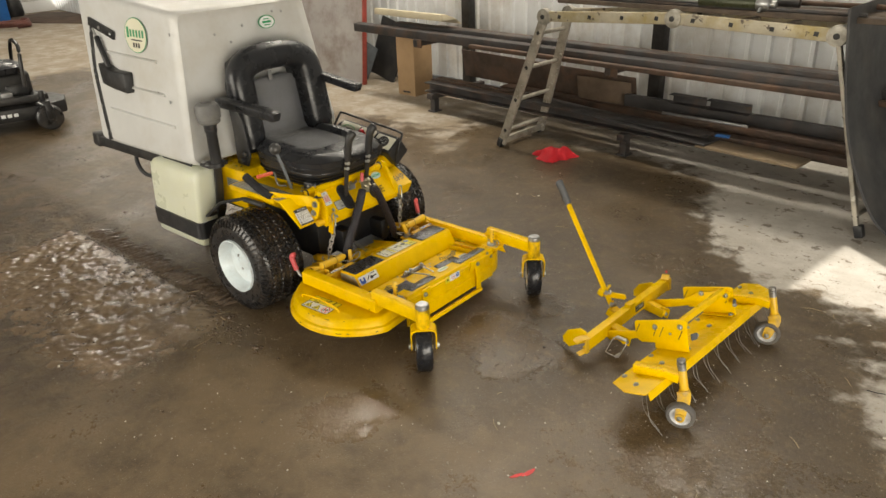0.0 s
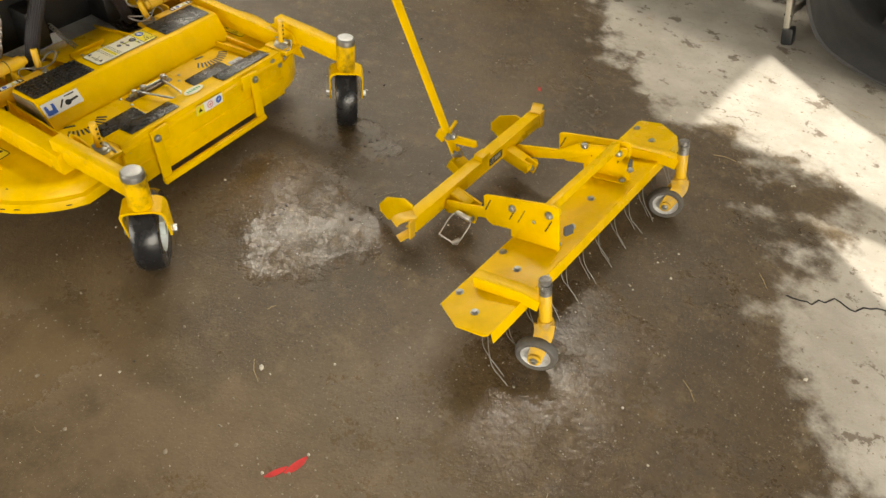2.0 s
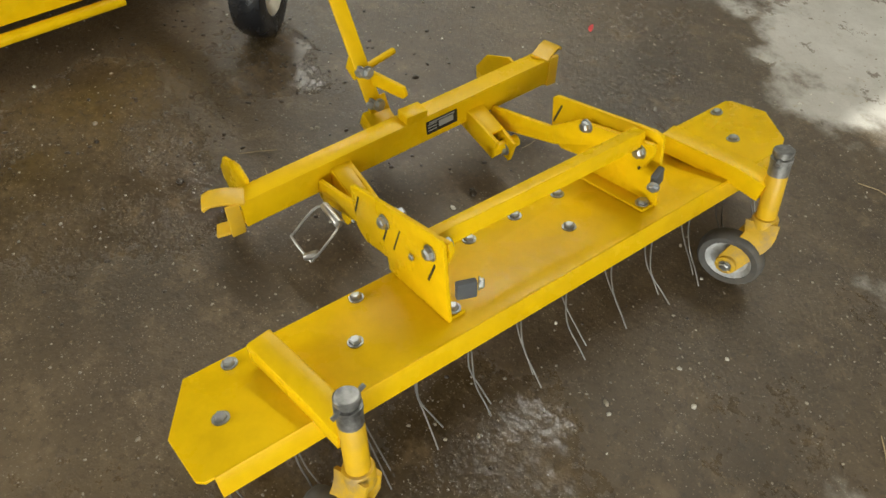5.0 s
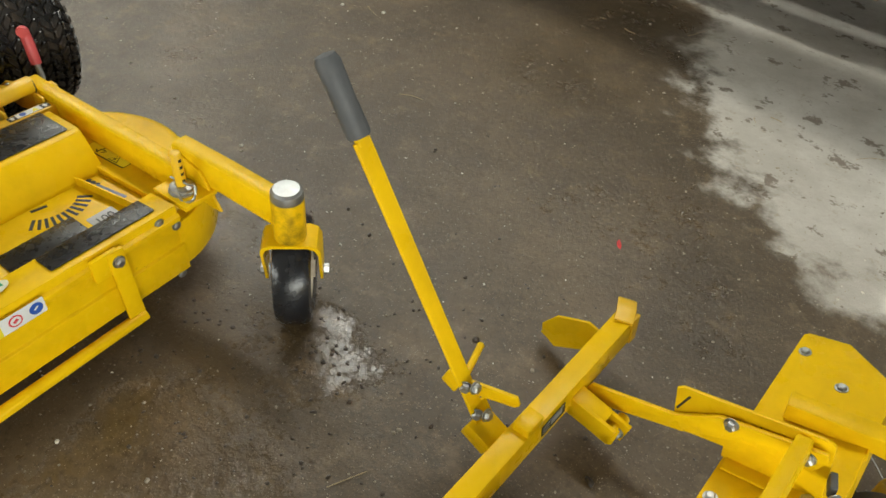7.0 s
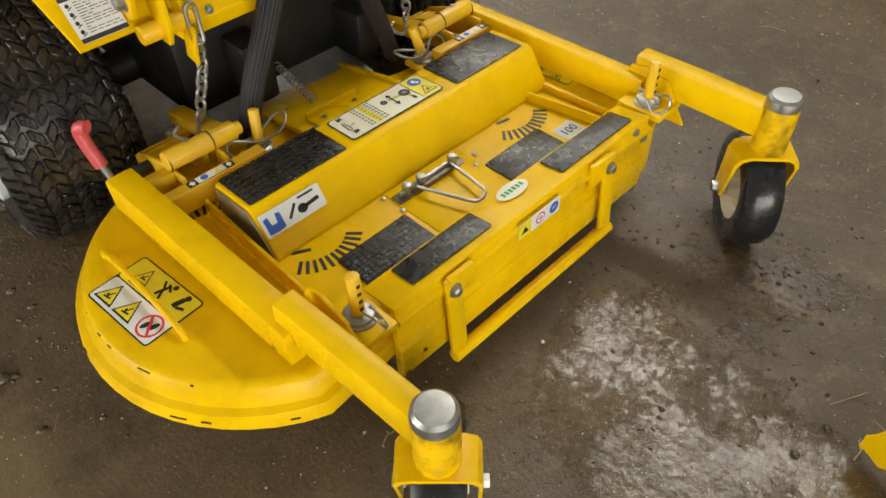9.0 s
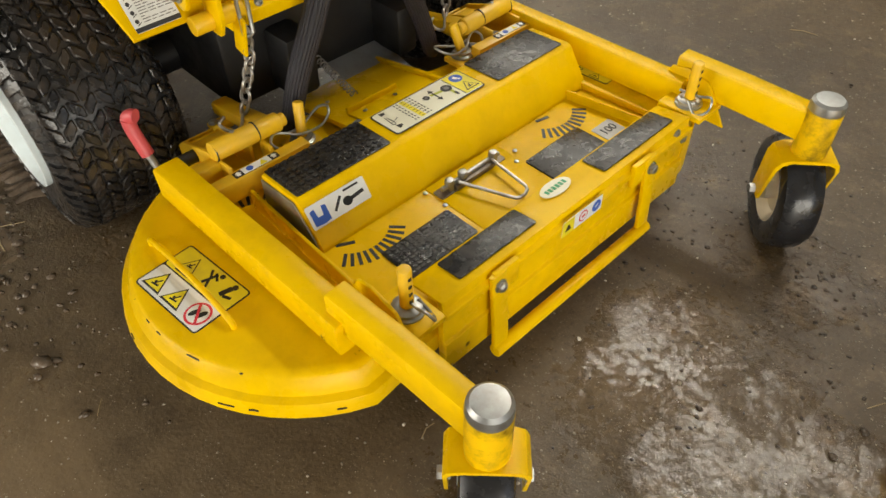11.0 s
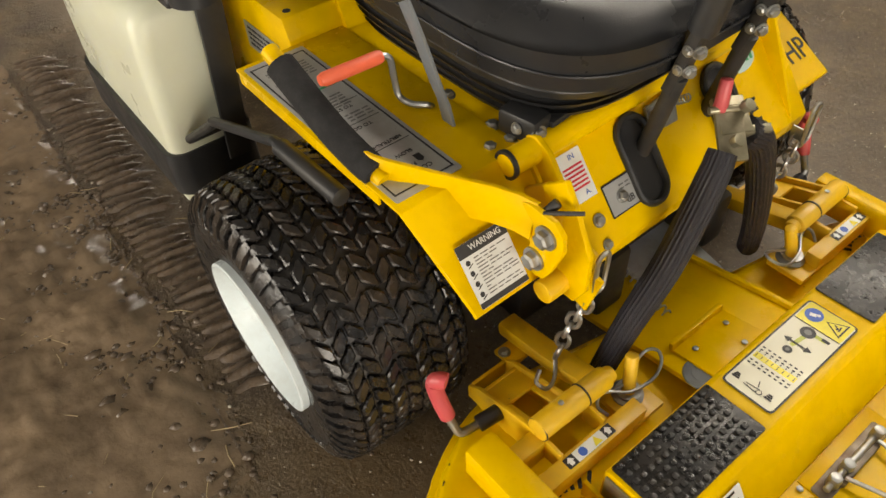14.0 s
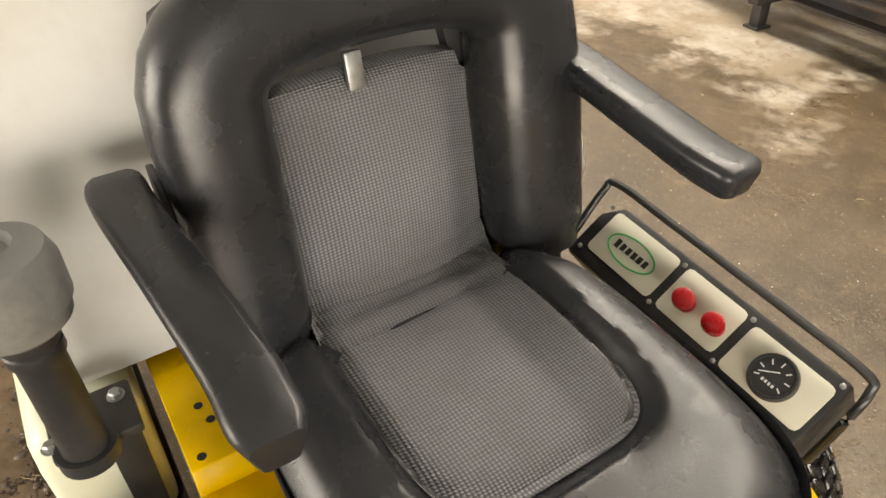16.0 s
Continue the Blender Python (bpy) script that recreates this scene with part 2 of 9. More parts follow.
RED_KNOB = mat("red_button", (0.36, 0.004, 0.008), 0.3, var=0.1)
GREY_GRIP = mat("grey_rubber_grip", (0.075, 0.078, 0.083), 0.6, var=0.2, scale=20, bump=0.2, bscale=200)
SLEEVE = mat("braided_hose_sleeve", (0.010, 0.009, 0.015), 0.42, var=0.4, scale=60, grime=(0.022, 0.020, 0.027), gscale=14, bump=0.8, bscale=520)
GRIP_PAD = mat("wet_black_grip", (0.013, 0.013, 0.014), 0.30, var=0.3, scale=30, grime=(0.060, 0.050, 0.040), gscale=22, gamount=0.55, bump=0.35, bscale=260, rvar=0.2)
LABEL_WHITE = mat("label_white", (0.74, 0.76, 0.76), 0.4, var=0.05, grime=(0.50, 0.49, 0.43), gscale=20, gamount=0.4)
LABEL_SILVER = mat("label_silver", (0.42, 0.43, 0.43), 0.38, metal=0.3, var=0.08, scale=15, grime=(0.28, 0.25, 0.18), gscale=16)
LABEL_YELLOW = mat("label_yellow", (0.80, 0.68, 0.02), 0.4, var=0.06, grime=(0.45, 0.36, 0.05), gscale=18)
LABEL_CREAM = mat("label_cream", (0.72, 0.70, 0.55), 0.4, var=0.05)
INK = mat("black_ink", (0.012, 0.012, 0.013), 0.5)
INK_FADED = mat("faded_black_ink", (0.035, 0.036, 0.040), 0.5, var=0.2, scale=40)
INK_GREY = mat("grey_ink", (0.16, 0.16, 0.16), 0.5)
INK_BLUE = mat("blue_ink", (0.03, 0.10, 0.45), 0.45)
INK_RED = mat("red_ink", (0.60, 0.03, 0.05), 0.45)
INK_GREEN = mat("green_ink", (0.03, 0.30, 0.12), 0.45)


# ---- the shed: floor, walls, roof ----
def floor_material():
    m = bpy.data.materials.new("wet_concrete")
    m.use_nodes = True
    nt = m.node_tree
    N, L = nt.nodes, nt.links
    bs = N["Principled BSDF"]
    tc = N.new("ShaderNodeTexCoord")
    def nz(sc, detail=6.0, rough=0.6, dist=0.0):
        n = N.new("ShaderNodeTexNoise")
        n.inputs["Scale"].default_value, n.inputs["Detail"].default_value = sc, detail
        n.inputs["Roughness"].default_value, n.inputs["Distortion"].default_value = rough, dist
        L.new(tc.outputs["Object"], n.inputs["Vector"])
        return n.outputs["Fac"]
    def rng(f, a, b, c=0.0, d=1.0):
        r = N.new("ShaderNodeMapRange")
        r.interpolation_type = 'SMOOTHSTEP'
        for k, v in zip(("From Min", "From Max", "To Min", "To Max"), (a, b, c, d)):
            r.inputs[k].default_value = v
        L.new(f, r.inputs["Value"])
        return r.outputs["Result"]
    def math_(op, a, b=0.0):
        x = N.new("ShaderNodeMath")
        x.operation = op
        for i, v in enumerate((a, b)):
            if isinstance(v, (int, float)):
                x.inputs[i].default_value = v
            else:
                L.new(v, x.inputs[i])
        return x.outputs[0]
    def mix(fac, a, b):
        x = N.new("ShaderNodeMix")
        x.data_type = 'RGBA'
        if isinstance(fac, float):
            x.inputs["Factor"].default_value = fac
        else:
            L.new(fac, x.inputs["Factor"])
        for key, v in (("A", a), ("B", b)):
            sock = [s for s in x.inputs if s.name == key and s.type == 'RGBA'][0]
            if isinstance(v, tuple):
                sock.default_value = (*v, 1)
            else:
                L.new(v, sock)
        return [s for s in x.outputs if s.type == 'RGBA'][0]
    sep = N.new("ShaderNodeSeparateXYZ")
    L.new(tc.outputs["Object"], sep.inputs[0])
    X, Y = sep.outputs[0], sep.outputs[1]
    # dry ground: an edge that wanders past the rake and along the back wall
    wander = math_('MULTIPLY', math_('SUBTRACT', nz(1.9, 8.0, 0.64), 0.5), 0.85)
    fine_w = math_('MULTIPLY', math_('SUBTRACT', nz(8.0, 6.0, 0.65), 0.5), 0.40)
    def lin(a, b, c):
        return math_('ADD', math_('ADD', math_('MULTIPLY', X, a), math_('MULTIPLY', Y, b)), c)
    # pale floor by the doorway, an island beside the crack, the strip along the back wall, patches further in
    d1 = math_('MINIMUM', math_('MINIMUM', lin(0.62, 0.78, -2.04), lin(0.20, 0.98, -1.50)), lin(1.0, 0, -1.12))
    isle = math_('MINIMUM', lin(0.89, 0.45, -2.34), lin(0.81, -0.58, -1.44))
    d1 = math_('MAXIMUM', d1, isle)
    d2 = lin(0.12, 0.8, -2.06)
    d3 = lin(-0.8, 0, -5.5)
    d4 = math_('SUBTRACT', math_('MULTIPLY', math_('MINIMUM', lin(-1, 0, -0.25), lin(0, 1, -1.35)), 0.35), 0.27)
    d = math_('MAXIMUM', math_('MAXIMUM', d1, d2), math_('MAXIMUM', d3, d4))
    dry = rng(math_('ADD', math_('ADD', d, wander), fine_w), -0.05, 0.09)
    # wet base: brown, blotched, speckled with aggregate
    wet = mix(rng(nz(1.7, 8.0, 0.65), 0.35, 0.68), (0.059, 0.040, 0.020), (0.120, 0.084, 0.045))
    wet = mix(rng(nz(14, 6.0, 0.7), 0.5, 0.72), wet, (0.161, 0.113, 0.061))
    wet = mix(math_('MULTIPLY', rng(nz(5.5, 7.0, 0.7), 0.52, 0.7), 0.6), wet, (0.053, 0.035, 0.020))
    wet = mix(math_('MULTIPLY', rng(nz(62, 4.0, 0.7), 0.50, 0.66), 0.55), wet, (0.039, 0.025, 0.013))
    wet = mix(math_('MULTIPLY', rng(nz(55, 5.0, 0.75), 0.56, 0.68), 0.42), wet, (0.214, 0.153, 0.086))
    wet = mix(math_('MULTIPLY', rng(nz(130, 3.0, 0.7), 0.60, 0.68), 0.45), wet, (0.306, 0.229, 0.133))
    dryc = mix(rng(nz(3.0, 8.0, 0.7), 0.35, 0.7), (0.42, 0.39, 0.34), (0.58, 0.55, 0.50))
    dryc = mix(rng(nz(28, 5.0, 0.7), 0.55, 0.75), dryc, (0.36, 0.31, 0.24))
    dryc = mix(math_('MULTIPLY', rng(nz(9.0, 6.0, 0.72), 0.58, 0.62), 0.75), dryc, (0.13, 0.095, 0.062))
    # brown silt trodden over the pale floor behind the machine
    trodden = math_('MULTIPLY', rng(X, 0.7, -0.1), rng(nz(3.4, 8.0, 0.72), 0.34, 0.60, 0.45, 0.95))
    dryc = mix(trodden, dryc, (0.235, 0.185, 0.125))
    col = mix(dry, wet, dryc)
    # paler brown in noisy patches, stronger towards -y
    near_pale = math_('MULTIPLY', rng(Y, -0.15, -0.75), rng(nz(2.6, 7.0, 0.68), 0.30, 0.62))
    col = mix(math_('MULTIPLY', near_pale, 0.72), col, (0.218, 0.156, 0.088))
    # mud swept along the machine's near side
    mud = math_('MULTIPLY', rng(X, 0.35, -0.4), math_('MULTIPLY', rng(Y, -0.30, -0.50), rng(Y, -2.3, -1.2)))
    mudn = math_('MULTIPLY', mud, rng(nz(6.5, 9.0, 0.72), 0.36, 0.6))
    col = mix(math_('MULTIPLY', mudn, 0.8), col, (0.045, 0.029, 0.017))
    vo = N.new("ShaderNodeTexVoronoi")
    vo.inputs["Scale"].default_value = 110.0
    L.new(tc.outputs["Object"], vo.inputs["Vector"])
    speck = rng(vo.outputs["Distance"], 0.13, 0.09)
    speck = math_('MULTIPLY', speck, rng(nz(37, 2.0), 0.46, 0.58))
    col = mix(math_('MULTIPLY', speck, 0.75), col, (0.42, 0.36, 0.27))
    v2 = N.new("ShaderNodeTexVoronoi")
    v2.inputs["Scale"].default_value = 210.0
    L.new(tc.outputs["Object"], v2.inputs["Vector"])
    fine_speck = math_('MULTIPLY', rng(v2.outputs["Distance"], 0.22, 0.14), rng(nz(19, 3.0), 0.44, 0.60))
    col = mix(math_('MULTIPLY', fine_speck, 0.50), col, (0.38, 0.32, 0.24))
    L.new(col, bs.inputs["Base Color"])
    puddle = rng(nz(1.5, 5.0, 0.55, 0.3), 0.46, 0.60)
    # standing films of water
    films = math_('MULTIPLY', puddle, 0.25)
    for px, py, pr in ((0.98, -0.76, 0.24), (1.20, -0.08, 0.27), (2.04, -0.20, 0.36), (2.0, 0.10, 0.24), (1.02, 0.05, 0.18), (1.28, -0.02, 0.20), (1.10, 0.36, 0.16), (-0.7, -0.85, 0.40)):
        dx, dy = math_('SUBTRACT', X, px), math_('SUBTRACT', Y, py)
        rr = math_('SQRT', math_('ADD', math_('MULTIPLY', dx, dx), math_('MULTIPLY', dy, dy)))
        film = rng(math_('ADD', rr, math_('MULTIPLY', math_('SUBTRACT', nz(5.0, 6.0, 0.65), 0.5), 0.35)), pr, pr * 0.45)
        puddle = math_('MAXIMUM', puddle, math_('MULTIPLY', film, 1.12))
        films = math_('MAXIMUM', films, film)
    damp = rng(nz(24, 5.0, 0.7), 0.35, 0.7, -0.04, 0.08)
    patch = math_('ADD', math_('MULTIPLY', nz(9, 9.0, 0.74), 0.55), math_('MULTIPLY', nz(70, 5.0, 0.7), 0.45))
    shine = rng(math_('ADD', math_('MULTIPLY', films, 0.27), patch), 0.55, 0.79)
    r_dull = math_('ADD', math_('SUBTRACT', 0.46, math_('MULTIPLY', puddle, 0.15)), damp)
    r_wet = math_('ADD', math_('MULTIPLY', r_dull, math_('SUBTRACT', 1.0, shine)), math_('MULTIPLY', shine, math_('ADD', 0.11, math_('MULTIPLY', damp, 0.3))))
    mr = N.new("ShaderNodeMix")
    L.new(dry, mr.inputs[0])
    L.new(r_wet, mr.inputs[2])
    mr.inputs[3].default_value = 0.78
    L.new(mr.outputs[0], bs.inputs["Roughness"])
    b1 = N.new("ShaderNodeBump")
    b1.inputs["Distance"].default_value = 0.006
    b1.inputs["Strength"].default_value = 0.60
    hgt = math_('ADD', math_('MULTIPLY', nz(20, 8.0, 0.70), 0.50), math_('MULTIPLY', nz(120, 4.0, 0.70), 0.46))
    hgt = math_('ADD', hgt, math_('MULTIPLY', mudn, math_('MULTIPLY', nz(30, 8.0, 0.75), 4.5)))
    hgt = math_('ADD', hgt, math_('MULTIPLY', nz(4.0, 4.0), 0.7))
    # water smooths the grain and leaves wrinkles about a finger wide
    hgt = math_('ADD', math_('MULTIPLY', hgt, math_('SUBTRACT', 1.0, math_('MULTIPLY', shine, 0.72))), math_('MULTIPLY', shine, math_('MULTIPLY', nz(56, 3.0, 0.55), 0.36)))
    L.new(hgt, b1.inputs["Height"])
    L.new(b1.outputs[0], bs.inputs["Normal"])
    bs.inputs["Specular IOR Level"].default_value = 0.5
    return m


FLOOR = floor_material()
SHEET = mat("galvanised_wall_sheet", (0.74, 0.76, 0.77), 0.45, metal=0.12, var=0.1, scale=2.2, grime=(0.34, 0.27, 0.18), gscale=1.6, gamount=0.6)
WALL = mat("grey_wall_panel", (0.40, 0.40, 0.38), 0.7, var=0.15, scale=1.2, grime=(0.26, 0.21, 0.15), gscale=1.5, gamount=0.6)
ROOF = mat("roof_underside", (0.30, 0.30, 0.29), 0.7, var=0.12, scale=1.5)
RUST = mat("rusty_steel", (0.085, 0.058, 0.043), 0.7, metal=0.2, var=0.45, scale=5, grime=(0.17, 0.085, 0.045), gscale=6, gamount=0.7, bump=0.35, bscale=90)
MILL = mat("mill_scale_steel", (0.055, 0.052, 0.052), 0.55, metal=0.4, var=0.35, scale=4, grime=(0.13, 0.075, 0.045), gscale=5, gamount=0.6, bump=0.2, bscale=80)
TIMBER_DARK = mat("dark_timber", (0.075, 0.055, 0.04), 0.75, var=0.35, scale=9, grime=(0.15, 0.11, 0.075), gscale=6, bump=0.4, bscale=60)
PLY = mat("worn_plywood", (0.27, 0.20, 0.125), 0.75, var=0.25, scale=6, grime=(0.14, 0.10, 0.06), gscale=5)
CARD = mat("brown_cardboard", (0.36, 0.235, 0.125), 0.8, var=0.1, scale=5, grime=(0.24, 0.16, 0.09), gscale=4)
ALU = mat("weathered_aluminium", (0.44, 0.41, 0.35), 0.5, metal=0.35, var=0.2, scale=14, grime=(0.13, 0.105, 0.075), gscale=9, gamount=0.9, chips=(0.62, 0.60, 0.54), chipat=0.6, chipscale=18)
BELT = mat("grey_rubber_sheet", (0.042, 0.043, 0.046), 0.62, var=0.2, scale=3, grime=(0.10, 0.085, 0.07), gscale=3, gamount=0.5, bump=0.1, bscale=120)
RED_CLOTH = mat("red_cloth", (0.62, 0.018, 0.03), 0.85, var=0.15, scale=12, bump=0.5, bscale=300)
CONCRETE_SLAB = mat("stained_board", (0.37, 0.35, 0.34), 0.7, var=0.15, scale=2.5, grime=(0.17, 0.12, 0.09), gscale=3, gamount=0.8, chips=(0.20, 0.04, 0.03), chipat=0.71, chipscale=5)
BLUE_PAINT = mat("blue_paint", (0.02, 0.12, 0.36), 0.45, var=0.15)
MACHINE_BLACK = mat("machine_black", (0.014, 0.014, 0.015), 0.4, var=0.3, grime=(0.08, 0.07, 0.055), gamount=0.4)
BRASS_CYL = mat("olive_cylinder", (0.045, 0.05, 0.025), 0.35, metal=0.3, var=0.2, scale=15)

bm = bmesh.new()
box(bm, (-4.8, -0.5, -0.10), (19.8, 13.2, 0.20))
solid("floor", bm, FLOOR, "wet brown concrete workshop floor with dry pale patches", "floor", kind="structure")

BLD = pose(0, 2.63, 0, 0, 0, -5.5)          # frame of the back wall: x along it, y into it
WALL_V = 0.78


def corrugated(bm, x0, x1, z0, z1, v, pitch=0.15, depth=0.022, th=0.006):
    """A ribbed sheet standing along x at y = v."""
    xs = []
    x = x0
    while x < x1:
        for du, dv in ((0, 0), (0.10, 0), (0.112, 1), (0.138, 1)):
            xs.append((x + du * pitch / 0.15, v - dv * depth))
        x += pitch
    front = [(bm.verts.new((a, b, z0)), bm.verts.new((a, b, z1))) for a, b in xs]
    back = [(bm.verts.new((a, b + th, z0)), bm.verts.new((a, b + th, z1))) for a, b in xs]
    for s in (front, back):
        for p, q in zip(s, s[1:]):
            bm.faces.new((p[0], q[0], q[1], p[1]))
    for p, q in zip(list(zip(front, back)), list(zip(front, back))[1:]):
        bm.faces.new((p[0][1], q[0][1], q[1][1], p[1][1]))
        bm.faces.new((p[0][0], q[0][0], q[1][0], p[1][0]))


wall_n = thing("wall_north", "ribbed pale metal sheet wall, stained, with steel posts", "wall", BLD, kind="structure")
for k in range(19):
    bm = bmesh.new()
    corrugated(bm, -14.6 + k * 1.05, -14.6 + (k + 1) * 1.05 + 0.02, 0.02, 4.3, WALL_V + 0.004 * (k % 2))
    part("wall_sheet", bm, SHEET, wall_n, angle=20)
bm = bmesh.new()
box(bm, (-4.0, WALL_V + 0.12, 2.15), (22, 0.10, 4.3))
part("outer_skin", bm, WALL, wall_n)
for x in (-12.4, -10.3, -8.2, -6.1, -4.02, -1.93, 0.155, 2.25, 4.3):
    bm = bmesh.new()
    box(bm, (x, WALL_V - 0.075, 2.15), (0.10, 0.09, 4.3), bev=0.004)
    part("steel_post", bm, DARK_STEEL, wall_n)
bm = bmesh.new()
box(bm, (-2.4, WALL_V - 0.03, 0.05), (11, 0.05, 0.10), bev=0.004)
part("base_rail", bm, GREY_STEEL, wall_n)

bm = bmesh.new()
box(bm, (-14.6, -1, 2.15), (0.15, 14, 4.3))
solid("wall_west", bm, WALL, "plain pale wall at the far end", "wall", kind="structure")
# unseen wall, its opening assumed to go with the added fill lamp
wall_s = thing("wall_south", "unseen grey shed wall with an opening assumed for the fill lamp", "wall", kind="structure")
for x0, x1, z0, z1 in ((-14.6, -4.8, 0, 4.3), (-4.8, 0.4, 3.6, 4.3), (0.4, 5.1, 0, 4.3)):
    bm = bmesh.new()
    box(bm, ((x0 + x1) / 2, -7.0, (z0 + z1) / 2), (x1 - x0, 0.15, z1 - z0))
    part("wall_panel", bm, WALL, wall_s)
# unseen east wall; side opening and large doorway cut to shape the sun patches
EX = 5.0
wall_e = thing("wall_east", "unseen shed end wall with openings cut to shape the sun patches", "wall", kind="structure")
for out in ([(0.25, 0), (0.29, 2.5), (0.40, 2.94), (0.40, 4.3), (6.0, 4.3), (6.0, 0)],
            [(-0.39, 3.04), (0.40, 2.94), (0.40, 4.3), (-0.39, 4.3)],
            [(-0.20, 0), (-0.10, 0), (-0.14, 2.44), (-0.39, 3.04), (-0.39, 4.3), (-0.40, 4.3), (-0.40, 2.62), (-0.375, 2.5), (-0.25, 2.29), (-0.20, 2.2)],
            [(-0.40, 4.3), (-0.40, 2.70), (-0.435, 2.617), (-0.54, 2.353), (-0.72, 1.9), (-4.8, 1.9), (-4.8, 4.3)],
            [(-7.0, 0), (-4.8, 0), (-4.8, 4.3), (-7.0, 4.3)]):
    bm = bmesh.new()
    prism(bm, out, Matrix(((0, 0, 1, EX - 0.06), (1, 0, 0, 0), (0, 1, 0, 0), (0, 0, 0, 1))), 0.12)
    part("wall_panel", bm, WALL, wall_e)
bm = bmesh.new()
for x0, x1, y0, y1 in ((-14.6, 5.1, -7, 2.55), (-14.6, 5.1, 3.2, 6), (1.8, 5.1, 2.55, 3.2), (-14.6, -11.8, 2.55, 3.2)):
    box(bm, ((x0 + x1) / 2, (y0 + y1) / 2, 4.36), (x1 - x0, y1 - y0, 0.12))
solid("ceiling", bm, ROOF, "dark metal roof underside with a long translucent strip", "ceiling", kind="structure")
bm = bmesh.new()
box(bm, (-2, -1, -0.4), (400, 400, 0.35))
solid("ground", bm, mat("yard_gravel", (0.20, 0.18, 0.15), 0.9, var=0.2, scale=0.8), "grey gravel yard outside the doors", "ground", kind="structure")


# ---- thatching rake ----
XZ = lambda y: Matrix(((1, 0, 0, 0), (0, 0, -1, y), (0, 1, 0, 0), (0, 0, 0, 1)))   # plate outline in x, z; depth to -y
TINE_WIRE = mat("dull_tine_wire", (0.20, 0.19, 0.175), 0.5, metal=0.5, var=0.3, scale=30, grime=(0.12, 0.085, 0.055), gscale=30, gamount=0.6)
RAKE = pose(1.79, 0.36, 0, 0, 0, -5.8)
rake = thing("thatch_rake", "bright yellow steel dethatching rake attachment with wire tines on the floor", "lawn rake", RAKE)
PT = 16.0                                     # degrees by which the plate tilts up to its front
PLATE = pose(0.037, 0, 0.139, 0, -PT, 0)      # middle of the plate


def bolt(parent, p, axis=(0, 0, 1), r=0.0095, h=0.007, washer=True):
    bm = bmesh.new()
    m, _ = along(p, Vector(p) + Vector(axis))
    if washer:
        lathe(bm, [(0, 0), (r * 1.12, 0), (r * 1.12, 0.0016), (0, 0.0016)], m, 14)
    lathe(bm, [(0, 0.0016), (r * 0.86, 0.0016), (r * 0.86, h * 0.75), (r * 0.6, h), (0, h)], m @ pose(0, 0, 0, 0, 0, random.uniform(0, 60)), 6)
    return part("bolt", bm, ZINC, parent, "zinc hex bolt")


bm = bmesh.new()
prism(bm, [(-0.080, -0.515), (-0.083, 0.500), (-0.076, 0.508), (-0.010, 0.514), (0.066, 0.456), (0.080, 0.428), (0.080, -0.545), (0.072, -0.553), (-0.001, -0.559)], PLATE @ pose(0, 0, -0.005), 0.005, 0.0015)
box(bm, PLATE @ Vector((0.0815, -0.055, -0.016)), (0.0045, 0.960, 0.032), PLATE.to_3x3().to_4x4() @ pose(0, 0, 0, 0, -6, 0), 0.0012)
plate = part("tine_plate", bm, YELLOW, rake, "flat yellow steel plate with chamfered ends")
for a, b in ((0.008, 0.035), (0.006, -0.321), (-0.066, -0.279), (-0.065, -0.46), (0.011, 0.398), (-0.065, 0.454), (-0.066, -0.005), (-0.066, 0.08), (0.01, -0.50), (-0.066, -0.09)):
    bolt(plate, PLATE @ Vector((a, b, 0)), PLATE.to_3x3() @ Vector((0, 0, 1)))
for b in (-0.530, -0.445, -0.360, -0.275, -0.190, -0.105, -0.018, 0.068, 0.153, 0.240, 0.325, 0.410):
    bm = bmesh.new()
    for j in (0, 1):
        a0 = 0.106 - 0.022 * j
        bb = b + 0.010 * j
        top = Vector((a0, bb, 0.138))
        mid = Vector((a0 + 0.010, bb + random.uniform(-0.003, 0.003), 0.085))
        knee = Vector((a0 + 0.028, bb + random.uniform(-0.006, 0.006), 0.042 + 0.008 * random.random()))
        tip = Vector((a0 + 0.068 + random.uniform(-0.008, 0.010), bb + 0.012 * random.uniform(-0.6, 1.2), 0.004))
        tube(bm, [top, mid, knee, knee * 0.5 + tip * 0.5 + Vector((0.003, 0, -0.002)), tip], 0.00125, 6, steps=4)
    part("tine", bm, TINE_WIRE, rake, "thin bent spring-steel wire tine")


